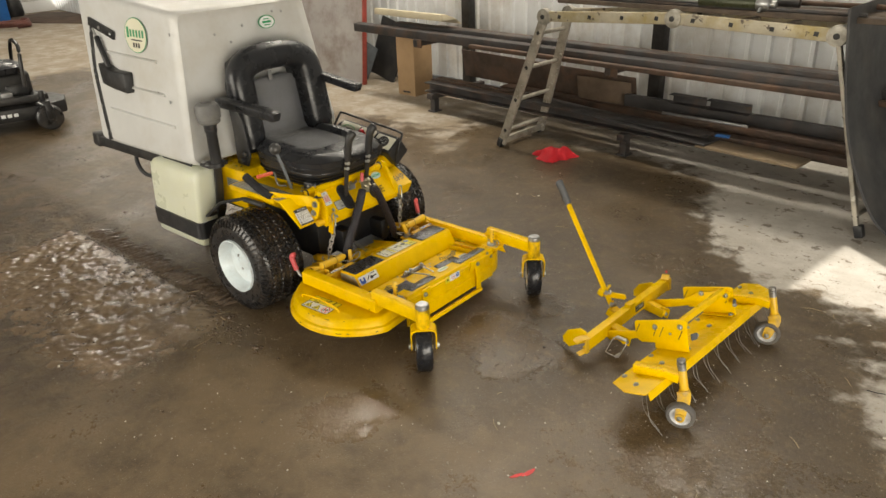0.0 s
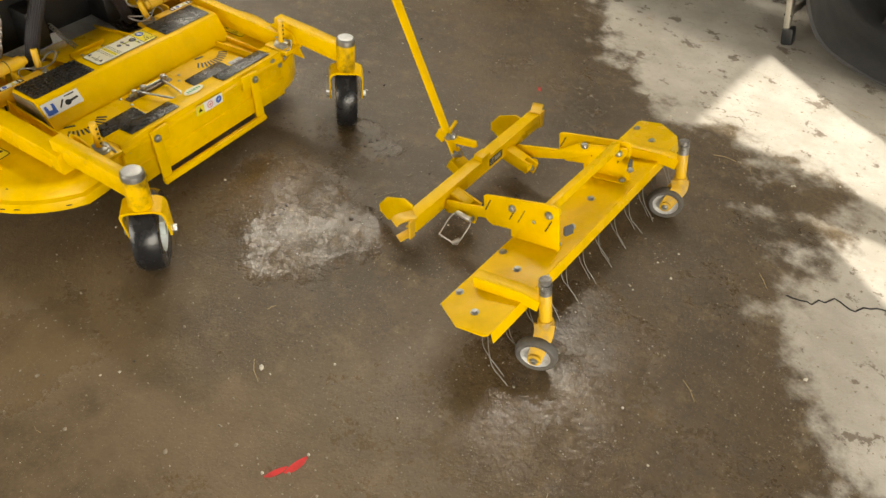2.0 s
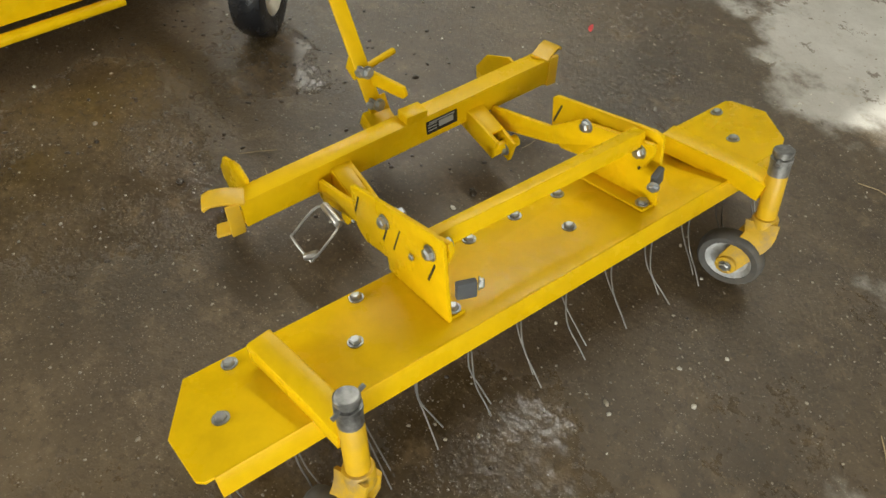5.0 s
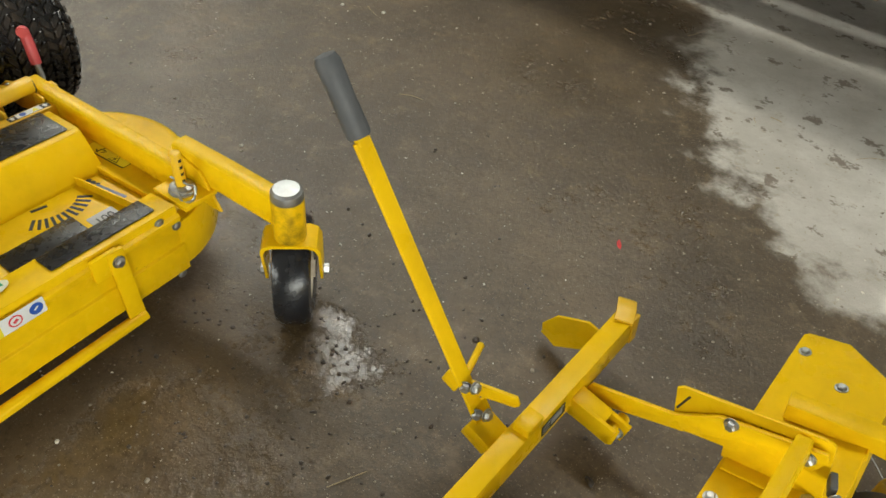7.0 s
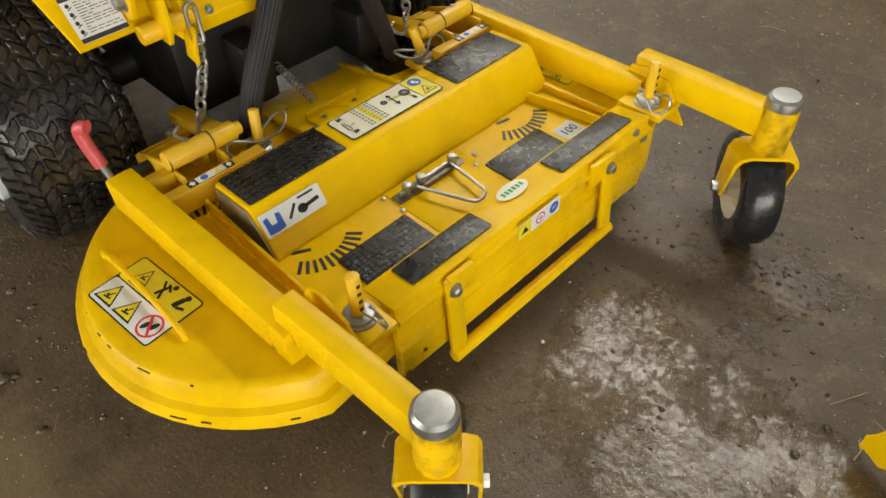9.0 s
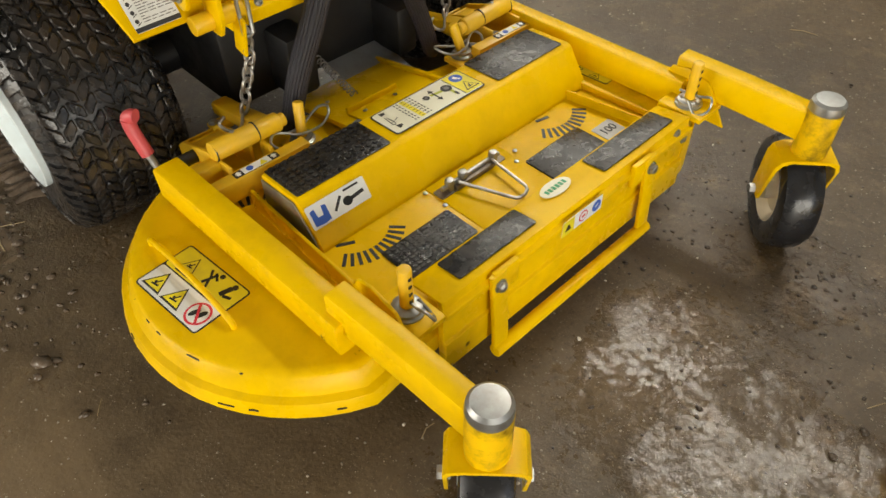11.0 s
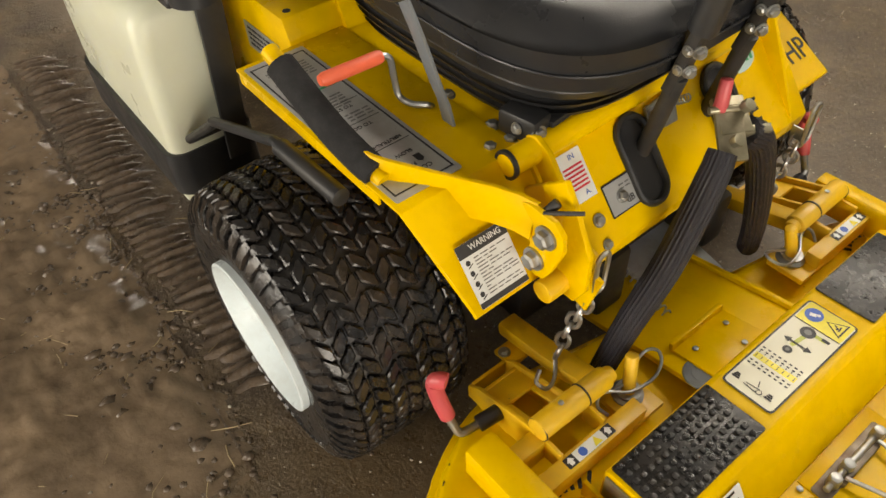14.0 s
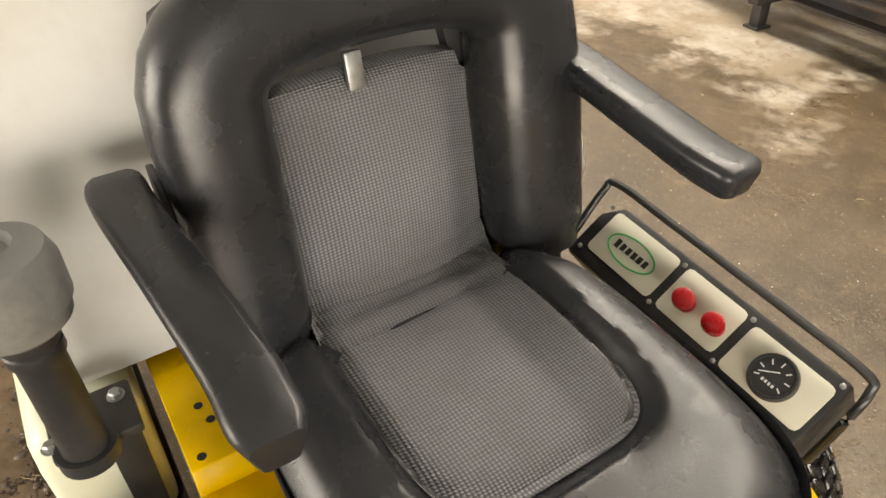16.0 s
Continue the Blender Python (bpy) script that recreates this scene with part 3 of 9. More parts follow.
def side_plate(b, sgn, h):
    """Upright plate on the tine plate, its foot flange turned inward."""
    bm = bmesh.new()
    out = [(0.092, 0.157), (0.064, h), (0.057, h + 0.004), (0.045, h + 0.003), (-0.138, 0.203), (-0.146, 0.194), (-0.131, 0.130), (-0.122, 0.122), (-0.104, 0.118), (-0.050, 0.139), (-0.045, 0.117)]
    m = Matrix(((1, 0, 0, 0), (0, 0, -1, b + 0.003), (0, 1, 0, 0), (0, 0, 0, 1)))
    prism(bm, out, m, 0.006, 0.0015)
    sweep(bm, [(-0.036, b + sgn * 0.013, 0.1215), (0.088, b + sgn * 0.013, 0.1575)], rect(0.026, 0.005, 0.0015))
    sp = part("side_plate", bm, YELLOW, rake, "upright yellow mounting plate with slots")
    for c, s_, a in (((-0.128, b, 0.174), (0.0035, 0.0068, 0.040), 14), ((-0.054, b, 0.188), (0.0030, 0.0068, 0.044), 14), ((-0.028, b, 0.198), (0.0022, 0.0068, 0.050), 14), ((0.049, b, 0.215), (0.0035, 0.0068, 0.042), 14)):
        bm = bmesh.new()
        box(bm, c, s_, (0, a, 0))
        part("slot", bm, INK, sp)
    bm = bmesh.new()
    prism(bm, rect(0.026, 0.024, 0.002), frame3((0.090, b + sgn * 0.016, 0.220), (0.30, sgn * 0.9, 0), (-0.25, 0.1, 1)), 0.010, 0.002)
    part("rubber_stop", bm, GREY_GRIP, sp, "small grey rubber bumper block")
    bolt(sp, (0.094, b + sgn * 0.034, 0.218), (0.6, sgn * 0.8, 0), 0.008, 0.007)
    for a, z in ((0.044, h - 0.030), (-0.056, 0.208)):
        bolt(sp, (a, b - sgn * 0.004, z), (0, -sgn, 0), 0.010, 0.009)
        bolt(sp, (a, b + sgn * 0.016, z), (0, sgn, 0), 0.010, 0.011)
    bolt(sp, (0.010, b - sgn * 0.004, 0.206), (0, -sgn, 0), 0.006, 0.005, False)
    bolt(sp, (0.077, b + sgn * 0.014, 0.159), (-0.27, 0, 0.96))
    return sp


side_plate(-0.212, 1, 0.279)
side_plate(0.160, -1, 0.266)
bm = bmesh.new()
box(bm, (0.030, -0.026, 0.250), (0.022, 0.358, 0.024), (0, -20, 0), 0.003)
part("cross_bar", bm, YELLOW, rake, "yellow square cross tube")
for b, sg, h in ((-0.212, 1, 0.279), (0.160, -1, 0.266)):
    bm = bmesh.new()
    prism(bm, [(-0.272, 0.078), (-0.266, 0.096), (-0.250, 0.102), (-0.130, 0.152), (-0.075, 0.205), (0.060, h - 0.006), (0.066, h - 0.018), (0.058, h - 0.052), (-0.030, 0.188), (-0.110, 0.128), (-0.255, 0.056), (-0.268, 0.060)], XZ(b + sg * 0.012 + 0.004), 0.008, 0.002)
    arm = part("lift_arm", bm, YELLOW, rake)
    bm = bmesh.new()
    yy = b + sg * 0.036
    sweep(bm, [(-0.290, yy, 0.084), (-0.225, yy, 0.074), (-0.178, yy, 0.066)], rect(0.008, 0.044, 0.002))
    sweep(bm, [(-0.290, yy + sg * 0.030, 0.086), (-0.225, yy + sg * 0.030, 0.080), (-0.190, yy + sg * 0.030, 0.076)], rect(0.008, 0.040, 0.002))
    box(bm, (-0.245, yy + sg * 0.015, 0.098), (0.07, 0.034, 0.006), (0, 8, 0), 0.002)
    rod(bm, (-0.196, yy - sg * 0.022, 0.070), (-0.196, yy + sg * 0.034, 0.070), 0.011, n=14)
    br = part("hitch_bracket", bm, YELLOW, rake)
    bolt(br, (-0.190, yy - 0.008, 0.068), (0, -1, 0), 0.010, 0.010)
# hitch channel, end claws
bm = bmesh.new()
CH = Matrix.Translation((-0.289, -0.018, 0.099)) @ Euler((radians(3.0), radians(-6), 0)).to_matrix().to_4x4()
prism(bm, [(-0.018, -0.025), (0.018, -0.025), (0.018, 0.025), (-0.018, 0.025), (-0.018, 0.019), (0.012, 0.019), (0.012, -0.019), (-0.018, -0.019)], CH @ Matrix(((1, 0, 0, 0), (0, 0, -1, 0.312), (0, 1, 0, 0), (0, 0, 0, 1))), 0.624, 0.0018)
chan = part("hitch_channel", bm, YELLOW, rake, "long yellow steel channel")
for b, e in ((-0.322, -1), (0.300, 1)):
    bm = bmesh.new()
    q = CH @ Vector((0, b, 0))
    sweep(bm, [q + Vector((0.004, -e * 0.020, 0.026)), q + Vector((-0.006, e * 0.004, 0.031)), q + Vector((-0.016, e * 0.026, 0.028)), q + Vector((-0.020, e * 0.036, 0.020))], rect(0.034, 0.006, 0.002))
    sweep(bm, [q + Vector((0.006, -e * 0.012, -0.026)), q + Vector((0.000, e * 0.010, -0.030)), q + Vector((-0.008, e * 0.028, -0.036))], rect(0.026, 0.006, 0.002))
    box(bm, q + Vector((0.017, e * 0.004, 0.0)), (0.007, 0.022, 0.058), (0, -6, 0), 0.002)
    part("end_claw", bm, YELLOW_FADED, chan, "bent claw ends with bare worn metal tips")
for b in (-0.300, 0.236):
    bm = bmesh.new()
    prism(bm, [(-0.304, 0.070), (-0.304, 0.118), (-0.335, 0.124), (-0.395, 0.092), (-0.420, 0.052), (-0.416, 0.030), (-0.385, 0.014)], XZ(b), 0.006, 0.0015)
    box(bm, (-0.408, b + 0.006, 0.045), (0.010, 0.018, 0.046), (0, 20, 0), 0.002)
    part("mount_ear", bm, YELLOW, chan)
bm = bmesh.new()
box(bm, (-0.289, -0.012, 0.130), (0.030, 0.042, 0.018), (0, -4, 0), 0.003)
part("channel_tab", bm, YELLOW, chan)
lab = CH @ Matrix.Translation((0.0186, 0.055, 0.001)) @ Matrix(((0, 0, 1, 0), (1, 0, 0, 0), (0, 1, 0, 0), (0, 0, 0, 1)))
bm = bmesh.new()
flat(bm, rect(0.064, 0.026, 0.002), lab, 0.0008)
idp = part("serial_plate", bm, INK, chan, "small black and silver identification plate")
bm = bmesh.new()
flat(bm, rect(0.030, 0.012), lab @ pose(0.008, 0.000, 0.0008), 0.0004)
for k in range(3):
    flat(bm, rect(0.018, 0.0022), lab @ pose(-0.020, 0.006 - 0.006 * k, 0.0008), 0.0004)
flat(bm, rect(0.052, 0.0025), lab @ pose(0.0, 0.0095, 0.0008), 0.0004)
part("print", bm, LABEL_SILVER, idp)
# lever
LT, LB = Vector((-0.632, -0.096, 0.635)), Vector((-0.340, -0.036, 0.066))
ld = (LT - LB).normalized()
bm = bmesh.new()
sweep(bm, [LB, LB.lerp(LT, 0.82)], rect(0.007, 0.027, 0.002), up=(0, 1, 0.0))
sweep(bm, [LB.lerp(LT, 0.81), LB.lerp(LT, 0.86)], rect(0.010, 0.018, 0.003), up=(0, 1, 0.0))
lever = part("lift_lever", bm, YELLOW, rake, "long yellow flat-bar lift lever")
bm = bmesh.new()
m, l = along(LB.lerp(LT, 0.83), LT)
lathe(bm, [(0, 0), (0.0155, 0), (0.0165, 0.004), (0.0155, l * 0.5), (0.0165, l - 0.012), (0.013, l - 0.003), (0, l)], m, 16)
part("rubber_grip", bm, GREY_GRIP, lever, "dark grey rubber grip")
for s in (0.085, 0.175):
    bolt(lever, LB.lerp(LT, s) + Vector((0.004, -0.005, 0)), (0.5, -0.85, 0.1), 0.010, 0.009)
    bolt(lever, LB.lerp(LT, s) + Vector((0.018, 0.0, 0.006)), (0.9, 0.0, 0.3), 0.010, 0.009)
bm = bmesh.new()
rod(bm, (-0.400, -0.040, 0.158), (-0.428, 0.040, 0.150), 0.006, n=10, bev=0.0015)
part("latch_pin", bm, YELLOW, lever)
bm = bmesh.new()
prism(bm, [(0, -0.013), (0.090, -0.014), (0.098, -0.006), (0.092, 0.010), (0, 0.015)], frame3((-0.404, -0.040, 0.152), (0.094, 0.036, 0.004), (0, 0, 1)), 0.007, 0.0015)
box(bm, (-0.412, -0.050, 0.158), (0.030, 0.012, 0.034), (0, 20, 0), 0.003)
part("lever_link", bm, YELLOW, lever)
bm = bmesh.new()
box(bm, (-0.345, -0.04, 0.078), (0.05, 0.05, 0.035), (0, 20, 0), 0.003)
sweep(bm, [(-0.335, -0.030, 0.070), (-0.372, -0.030, 0.118)], rect(0.008, 0.030, 0.002), up=(0, 1, 0))
part("lever_foot", bm, YELLOW, lever)
# wire bail clip
bm = bmesh.new()
tube(bm, [(-0.215, -0.222, 0.098), (-0.222, -0.240, 0.088), (-0.226, -0.272, 0.052), (-0.222, -0.278, 0.047), (-0.172, -0.276, 0.045), (-0.166, -0.270, 0.050), (-0.160, -0.238, 0.092), (-0.165, -0.225, 0.102)], 0.0021, 8, steps=3)
rod(bm, (-0.180, -0.280, 0.044), (-0.168, -0.262, 0.056), 0.006, n=10, bev=0.002)
rod(bm, (-0.215, -0.222, 0.096), (-0.165, -0.225, 0.102), 0.0075, n=10, bev=0.002)
part("hitch_pin_clip", bm, CHAIN_STEEL, rake, "zinc wire bail pin clip")


RIM_GRIMY = mat("scuffed_hub", (0.55, 0.56, 0.57), 0.5, var=0.2, scale=40, grime=(0.22, 0.18, 0.13), gscale=35, gamount=0.7)
FORK_MUDDY = mat("muddy_yellow_paint", (0.66, 0.40, 0.010), 0.55, var=0.1, scale=20, grime=(0.26, 0.20, 0.14), gscale=22, gamount=0.95, bump=0.4, bscale=120)


CAP_ZINC = mat("grimy_zinc_cap", (0.24, 0.235, 0.225), 0.42, metal=0.6, var=0.5, scale=60, grime=(0.03, 0.026, 0.02), gscale=50, gamount=0.7)


def rake_caster(a0, b0, ap, bp, hub, yaw):
    """Arm on the plate, upright post and a small trailing wheel."""
    bm = bmesh.new()
    sweep(bm, [(a0, b0, 0.152), (ap - 0.05, (bp * 0.7 + b0 * 0.3), 0.172), (ap - 0.004, bp, 0.170)], rect(0.034, 0.034, 0.003))
    box(bm, (a0 + 0.10, b0 + 0.004, 0.150), (0.05, 0.05, 0.006), (0, -PT, yaw), 0.002)
    arm = part("caster_arm", bm, YELLOW, rake)
    bolt(arm, (0.112, b0 + (bp - b0) * 0.4 + 0.035, 0.150), (1, 0, 0), 0.010, 0.008)
    top, low = Vector((ap - 0.012, bp + 0.004, 0.0)), Vector((ap + 0.026, bp - 0.006, 0.0))
    at = lambda z: top.lerp(low, (0.245 - z) / 0.135) + Vector((0, 0, z))
    nrm = Vector((-0.32, 0.94, 0)).normalized()
    bm = bmesh.new()
    rod(bm, at(0.205), at(0.118), 0.0150, n=18, bev=0.002)
    post = part("caster_post", bm, YELLOW_FADED, rake, "scuffed yellow caster post")
    bm = bmesh.new()
    tip = Vector(hub) - nrm * 0.021
    sweep(bm, smooth_line([at(0.130) - nrm * 0.012, at(0.108) - nrm * 0.021, tip.lerp(at(0.108) - nrm * 0.021, 0.45), tip, tip + (tip - at(0.108)) * 0.10], 4), rect(0.050, 0.007, 0.002), up=nrm, scale=lambda t: 1.0 - 0.42 * t)
    rod(bm, tip - nrm * 0.0035, tip + nrm * 0.0035, 0.0165, n=18, bev=0.0015)
    sweep(bm, [at(0.116) + nrm * 0.016, tip.lerp(at(0.108), 0.5) + nrm * 0.042, tip + nrm * 0.044], rect(0.036, 0.006, 0.002), up=nrm)
    rod(bm, at(0.134), at(0.106), 0.0195, n=18, bev=0.004)
    fk = part("caster_fork", bm, FORK_MUDDY, rake, "muddy yellow caster fork")
    bolt(fk, tip - nrm * 0.003, -nrm, 0.009, 0.007)
    bm = bmesh.new()
    m, l = along(at(0.204), at(0.250))
    lathe(bm, [(0, 0), (0.0150, 0), (0.0150, 0.020), (0.0160, 0.021), (0.0160, 0.027), (0.0128, 0.028), (0.0128, 0.032), (0.0150, 0.033), (0.0150, 0.039), (0.0132, 0.041), (0, 0.041)], m, 18)
    part("post_cap", bm, CAP_ZINC, fk, "grimy grey collar and pin")
    bm = bmesh.new()
    rod(bm, at(0.232) - nrm * 0.024, at(0.232) + nrm * 0.026, 0.003, n=8)
    part("cotter_pin", bm, ZINC, fk)
    m = Matrix.Translation(hub) @ nrm.to_track_quat("Z", "Y").to_matrix().to_4x4()
    bm = bmesh.new()
    R = hub[2]
    lathe(bm, [(R * 0.70, -0.013), (R * 0.88, -0.014), (R * 0.97, -0.009), (R, 0), (R * 0.97, 0.009), (R * 0.88, 0.014), (R * 0.70, 0.013)], m, 28, closed=True)
    wh = part("caster_wheel", bm, mat("grey_caster_rubber", (0.10, 0.095, 0.09), 0.6, var=0.3, scale=30, grime=(0.2, 0.16, 0.11), gscale=20), rake, "small grey rubber wheel")
    bm = bmesh.new()
    lathe(bm, [(0, -0.014), (R * 0.25, -0.014), (R * 0.3, -0.006), (R * 0.56, -0.006), (R * 0.72, -0.012), (R * 0.72, 0.012), (R * 0.5, 0.008), (R * 0.3, 0.008), (R * 0.25, 0.014), (0, 0.014)], m, 24)
    part("hub", bm, RIM_GRIMY, wh, "pale scuffed hub disc")


rake_caster(-0.009, -0.421, 0.158, -0.395, (0.193, -0.435, 0.052), 8)
rake_caster(-0.007, 0.292, 0.167, 0.318, (0.182, 0.283, 0.052), 8)


# ---- ride-on mower: x forward, y to its left ----
mower = thing("ride_on_mower", "yellow ride-on mower with white grass hopper and black seat", "lawn mower")


def bars(m, rows, w, h, step, seed=3, left=True):
    """Unreadable lines of print as thin bars."""
    rnd = random.Random(seed)
    bm = bmesh.new()
    for k in range(rows):
        x = -w / 2
        while x < w / 2 - 0.004:
            l = rnd.uniform(0.006, 0.016)
            l = min(l, w / 2 - x)
            flat(bm, [(x, -k * step - h / 2), (x + l, -k * step - h / 2), (x + l, -k * step + h / 2), (x, -k * step + h / 2)], m, 0.0004)
            x += l + 0.003
            if rnd.random() < 0.12:
                break
    return bm


def disc(bm, r, m, proud=0.0006, n=24, sx=1.0):
    flat(bm, [(sx * r * math.cos(2 * math.pi * k / n), r * math.sin(2 * math.pi * k / n)) for k in range(n)], m, proud)


def warn_triangle(bm, s, m, proud=0.0006):
    flat(bm, [(-s / 2, -s * 0.42), (s / 2, -s * 0.42), (0, s * 0.45)], m, proud)


# -- mowing deck --
CX = 0.555


def deck_outline():
    pts = []
    for cx, cy, r, a0, a1 in ((0.541, -0.290, 0.305, -24, -180), (0.555, 0.290, 0.205, 180, 5)):
        for k in range(0, 25):
            a = radians(a0 + (a1 - a0) * k / 24)
            pts.append((cx + r * math.cos(a), cy + r * math.sin(a)))
    return pts


def grown(pts, d):
    out = []
    n = len(pts)
    for i in range(n):
        a, b = Vector(pts[i - 1]), Vector(pts[(i + 1) % n])
        t = (b - a).normalized()
        out.append((pts[i][0] - t.y * d, pts[i][1] + t.x * d))
    return out


bm = bmesh.new()
base = deck_outline()
levels = [(-0.036, 0.1925), (-0.026, 0.1915), (-0.020, 0.187), (-0.010, 0.160), (-0.004, 0.157), (0.000, 0.155), (0.002, 0.151), (0.006, 0.134), (0.004, 0.130), (0.000, 0.133), (-0.008, 0.155), (-0.020, 0.182)]
sign = 1 if Vector(grown(base, 0.01)[11]).y < Vector(base[11]).y else -1
rings = [[bm.verts.new((x, y, z)) for x, y in grown(base, sign * d)] for d, z in levels]
for a, b in zip(rings, rings[1:]):
    for k in range(len(a)):
        bm.faces.new((a[k], a[(k + 1) % len(a)], b[(k + 1) % len(a)], b[k]))
bm.faces.new(rings[0])
bm.faces.new(rings[-1])
deck = part("mowing_deck", bm, YELLOW_DECK, mower, "yellow two-lobed steel mowing deck with chipped edges")

bm = bmesh.new()
prism(bm, [(0.455, 0.19), (0.455, 0.256), (0.461, 0.262), (0.548, 0.266), (0.558, 0.262), (0.602, 0.198), (0.602, 0.190)], XZ(0.305), 0.628, 0.003)
step = part("foot_step", bm, YELLOW, deck, "raised yellow footrest box")
bm = bmesh.new()
prism(bm, [(0.46, 0.195), (0.46, 0.254), (0.546, 0.259), (0.595, 0.198)], XZ(-0.3235), 0.003, 0.001)
part("end_plate", bm, ZINC, deck, "bare grey steel end plate")
STEP_TOP = lambda x, y: Matrix.Translation((x, y, 0.2625 + (x - 0.461) * 0.046)) @ pose(0, 0, 0, 0, -2.6, 0)
for y0, y1, worn in ((-0.318, -0.135, 0.06), (0.115, 0.288, 0.90)):
    bm = bmesh.new()
    prism(bm, rect(0.088, y1 - y0, 0.003), STEP_TOP(0.503, (y0 + y1) / 2), 0.0022, 0.0006)
    pad = part("grip_pad", bm, GRIP_PAD, deck, "worn black studded grip pad")
    bm = bmesh.new()
    for i in range(7):
        for j in range(int((y1 - y0 - 0.006) / 0.0130)):
            if random.random() > worn:
                m = STEP_TOP(0.4655 + 0.0125 * i, y0 + 0.0095 + 0.0130 * j) @ pose(0, 0, 0.0022)
                k = 1.0 if worn < 0.2 else random.uniform(0.45, 0.8)
                prism(bm, rect(0.0078 * k, 0.0086 * k, 0.0022 * k), m, 0.0030 * k, 0.0005)
    part("stud", bm, GRIP_PAD, pad)


def hollow_triangle(u, v, s, m, parent):
    """A black-edged yellow warning triangle with a small dark pictogram."""
    bm = bmesh.new()
    warn_triangle(bm, s, m @ pose(u, v, 0.0009), 0.0003)
    part("pictogram", bm, INK, parent)
    bm = bmesh.new()
    warn_triangle(bm, s * 0.80, m @ pose(u, v - s * 0.012, 0.0012), 0.0002)
    part("label_field", bm, LABEL_YELLOW, parent)
    bm = bmesh.new()
    flat(bm, rect(s * 0.34, s * 0.07), m @ pose(u, v - s * 0.20, 0.0014, 0, 0, 8), 0.0002)
    flat(bm, rect(s * 0.30, s * 0.06), m @ pose(u + s * 0.02, v - s * 0.05, 0.0014, 0, 0, 62), 0.0002)
    disc(bm, s * 0.05, m @ pose(u - s * 0.08, v - s * 0.10, 0.0014), 0.0002, 10)
    part("print", bm, INK, parent)


# label with the cutting height chart, between the pads
LM = STEP_TOP(0.503, -0.012) @ pose(0, 0, 0.0012, 0, 0, 90)
bm = bmesh.new()
flat(bm, rect(0.205, 0.074, 0.006), LM, 0.0006)
cl = part("height_chart_label", bm, INK, deck, "cream cutting height chart label with yellow corner")
bm = bmesh.new()
flat(bm, rect(0.200, 0.069, 0.005), LM @ pose(0, 0, 0.0006), 0.0004)
part("label_field", bm, LABEL_CREAM, cl)
bm = bmesh.new()
flat(bm, rect(0.041, 0.066, 0.003), LM @ pose(0.0795, 0, 0.001), 0.0004)
part("label_field", bm, LABEL_YELLOW, cl)
bm = bmesh.new()
flat(bm, rect(0.010, 0.060), LM @ pose(-0.036, 0.002, 0.001), 0.0004)
part("label_field", bm, LABEL_YELLOW, cl)
bm = bmesh.new()
disc(bm, 0.0125, LM @ pose(0.080, 0.0165, 0.0014), 0.0004)
part("pictogram", bm, INK_BLUE, cl)
bm = bmesh.new()
flat(bm, rect(0.006, 0.009), LM @ pose(0.079, 0.0175, 0.0018, 0, 0, 20), 0.0003)
disc(bm, 0.0026, LM @ pose(0.083, 0.011, 0.0018), 0.0003, 10)
part("print", bm, LABEL_WHITE, cl)
hollow_triangle(0.081, -0.0145, 0.030, LM @ pose(0, 0, 0.0006), cl)
bm = bmesh.new()
flat(bm, rect(0.030, 0.0060), LM @ pose(0.026, 0.006, 0.001, 0, 0, -8), 0.0003)
flat(bm, rect(0.006, 0.020), LM @ pose(0.048, -0.010, 0.001), 0.0003)
part("print", bm, mat("faded_lime_ink", (0.42, 0.46, 0.04), 0.4, var=0.1), cl)
bm = bmesh.new()
flat(bm, rect(0.0012, 0.066), LM @ pose(0.0590, 0, 0.0014), 0.0003)
for k in range(8):
    v = 0.029 - 0.0078 * k
    flat(bm, rect(0.0058, 0.0010), LM @ pose(-0.036, v, 0.0015), 0.0003)
    for u in (-0.0475, -0.0535, -0.0245, -0.0185):
        flat(bm, rect(0.0022, 0.0040), LM @ pose(u, v, 0.0014), 0.0003)
    flat(bm, rect(0.0030, 0.0012), LM @ pose(-0.0285, v, 0.0014), 0.0003)
# double-headed arrow, wheel and small gear
flat(bm, rect(0.0028, 0.026), LM @ pose(0.018, 0.003, 0.0015), 0.0003)
for v, a in ((0.014, 0), (-0.008, 180)):
    flat(bm, [(-0.0055, 0), (0.0055, 0), (0, 0.009)], LM @ pose(0.018, v, 0.0015, 0, 0, a), 0.0003)
disc(bm, 0.0105, LM @ pose(0.046, 0.005, 0.0014), 0.0003)
flat(bm, rect(0.0050, 0.0110, 0.001), LM @ pose(0.049, -0.019, 0.0014), 0.0003)
disc(bm, 0.0065, LM @ pose(0.001, 0.0075, 0.0014), 0.0003, 16)
for v in (0.0265, -0.0205):
    for k in range(3):
        flat(bm, rect(0.0026, 0.0100 - 0.002 * k), LM @ pose(-0.086 + 0.0034 * k, v, 0.0014), 0.0003)
for u0, v0, l, a in ((-0.088, 0.004, 0.020, 84), (-0.083, 0.003, 0.018, 97), (-0.075, -0.001, 0.010, 20)):
    flat(bm, rect(l, 0.0013), LM @ pose(u0, v0, 0.0014, 0, 0, a), 0.0003)
disc(bm, 0.0042, LM @ pose(-0.086, -0.0080, 0.0014), 0.0003, 14)
part("print", bm, INK, cl)
bm = bmesh.new()
disc(bm, 0.0050, LM @ pose(0.046, 0.005, 0.0018), 0.0003)
disc(bm, 0.0028, LM @ pose(0.001, 0.0075, 0.0018), 0.0003, 12)
part("print", bm, INK_GREY, cl)
bm = bmesh.new()
disc(bm, 0.0030, LM @ pose(-0.086, -0.0080, 0.0018), 0.0003, 14)
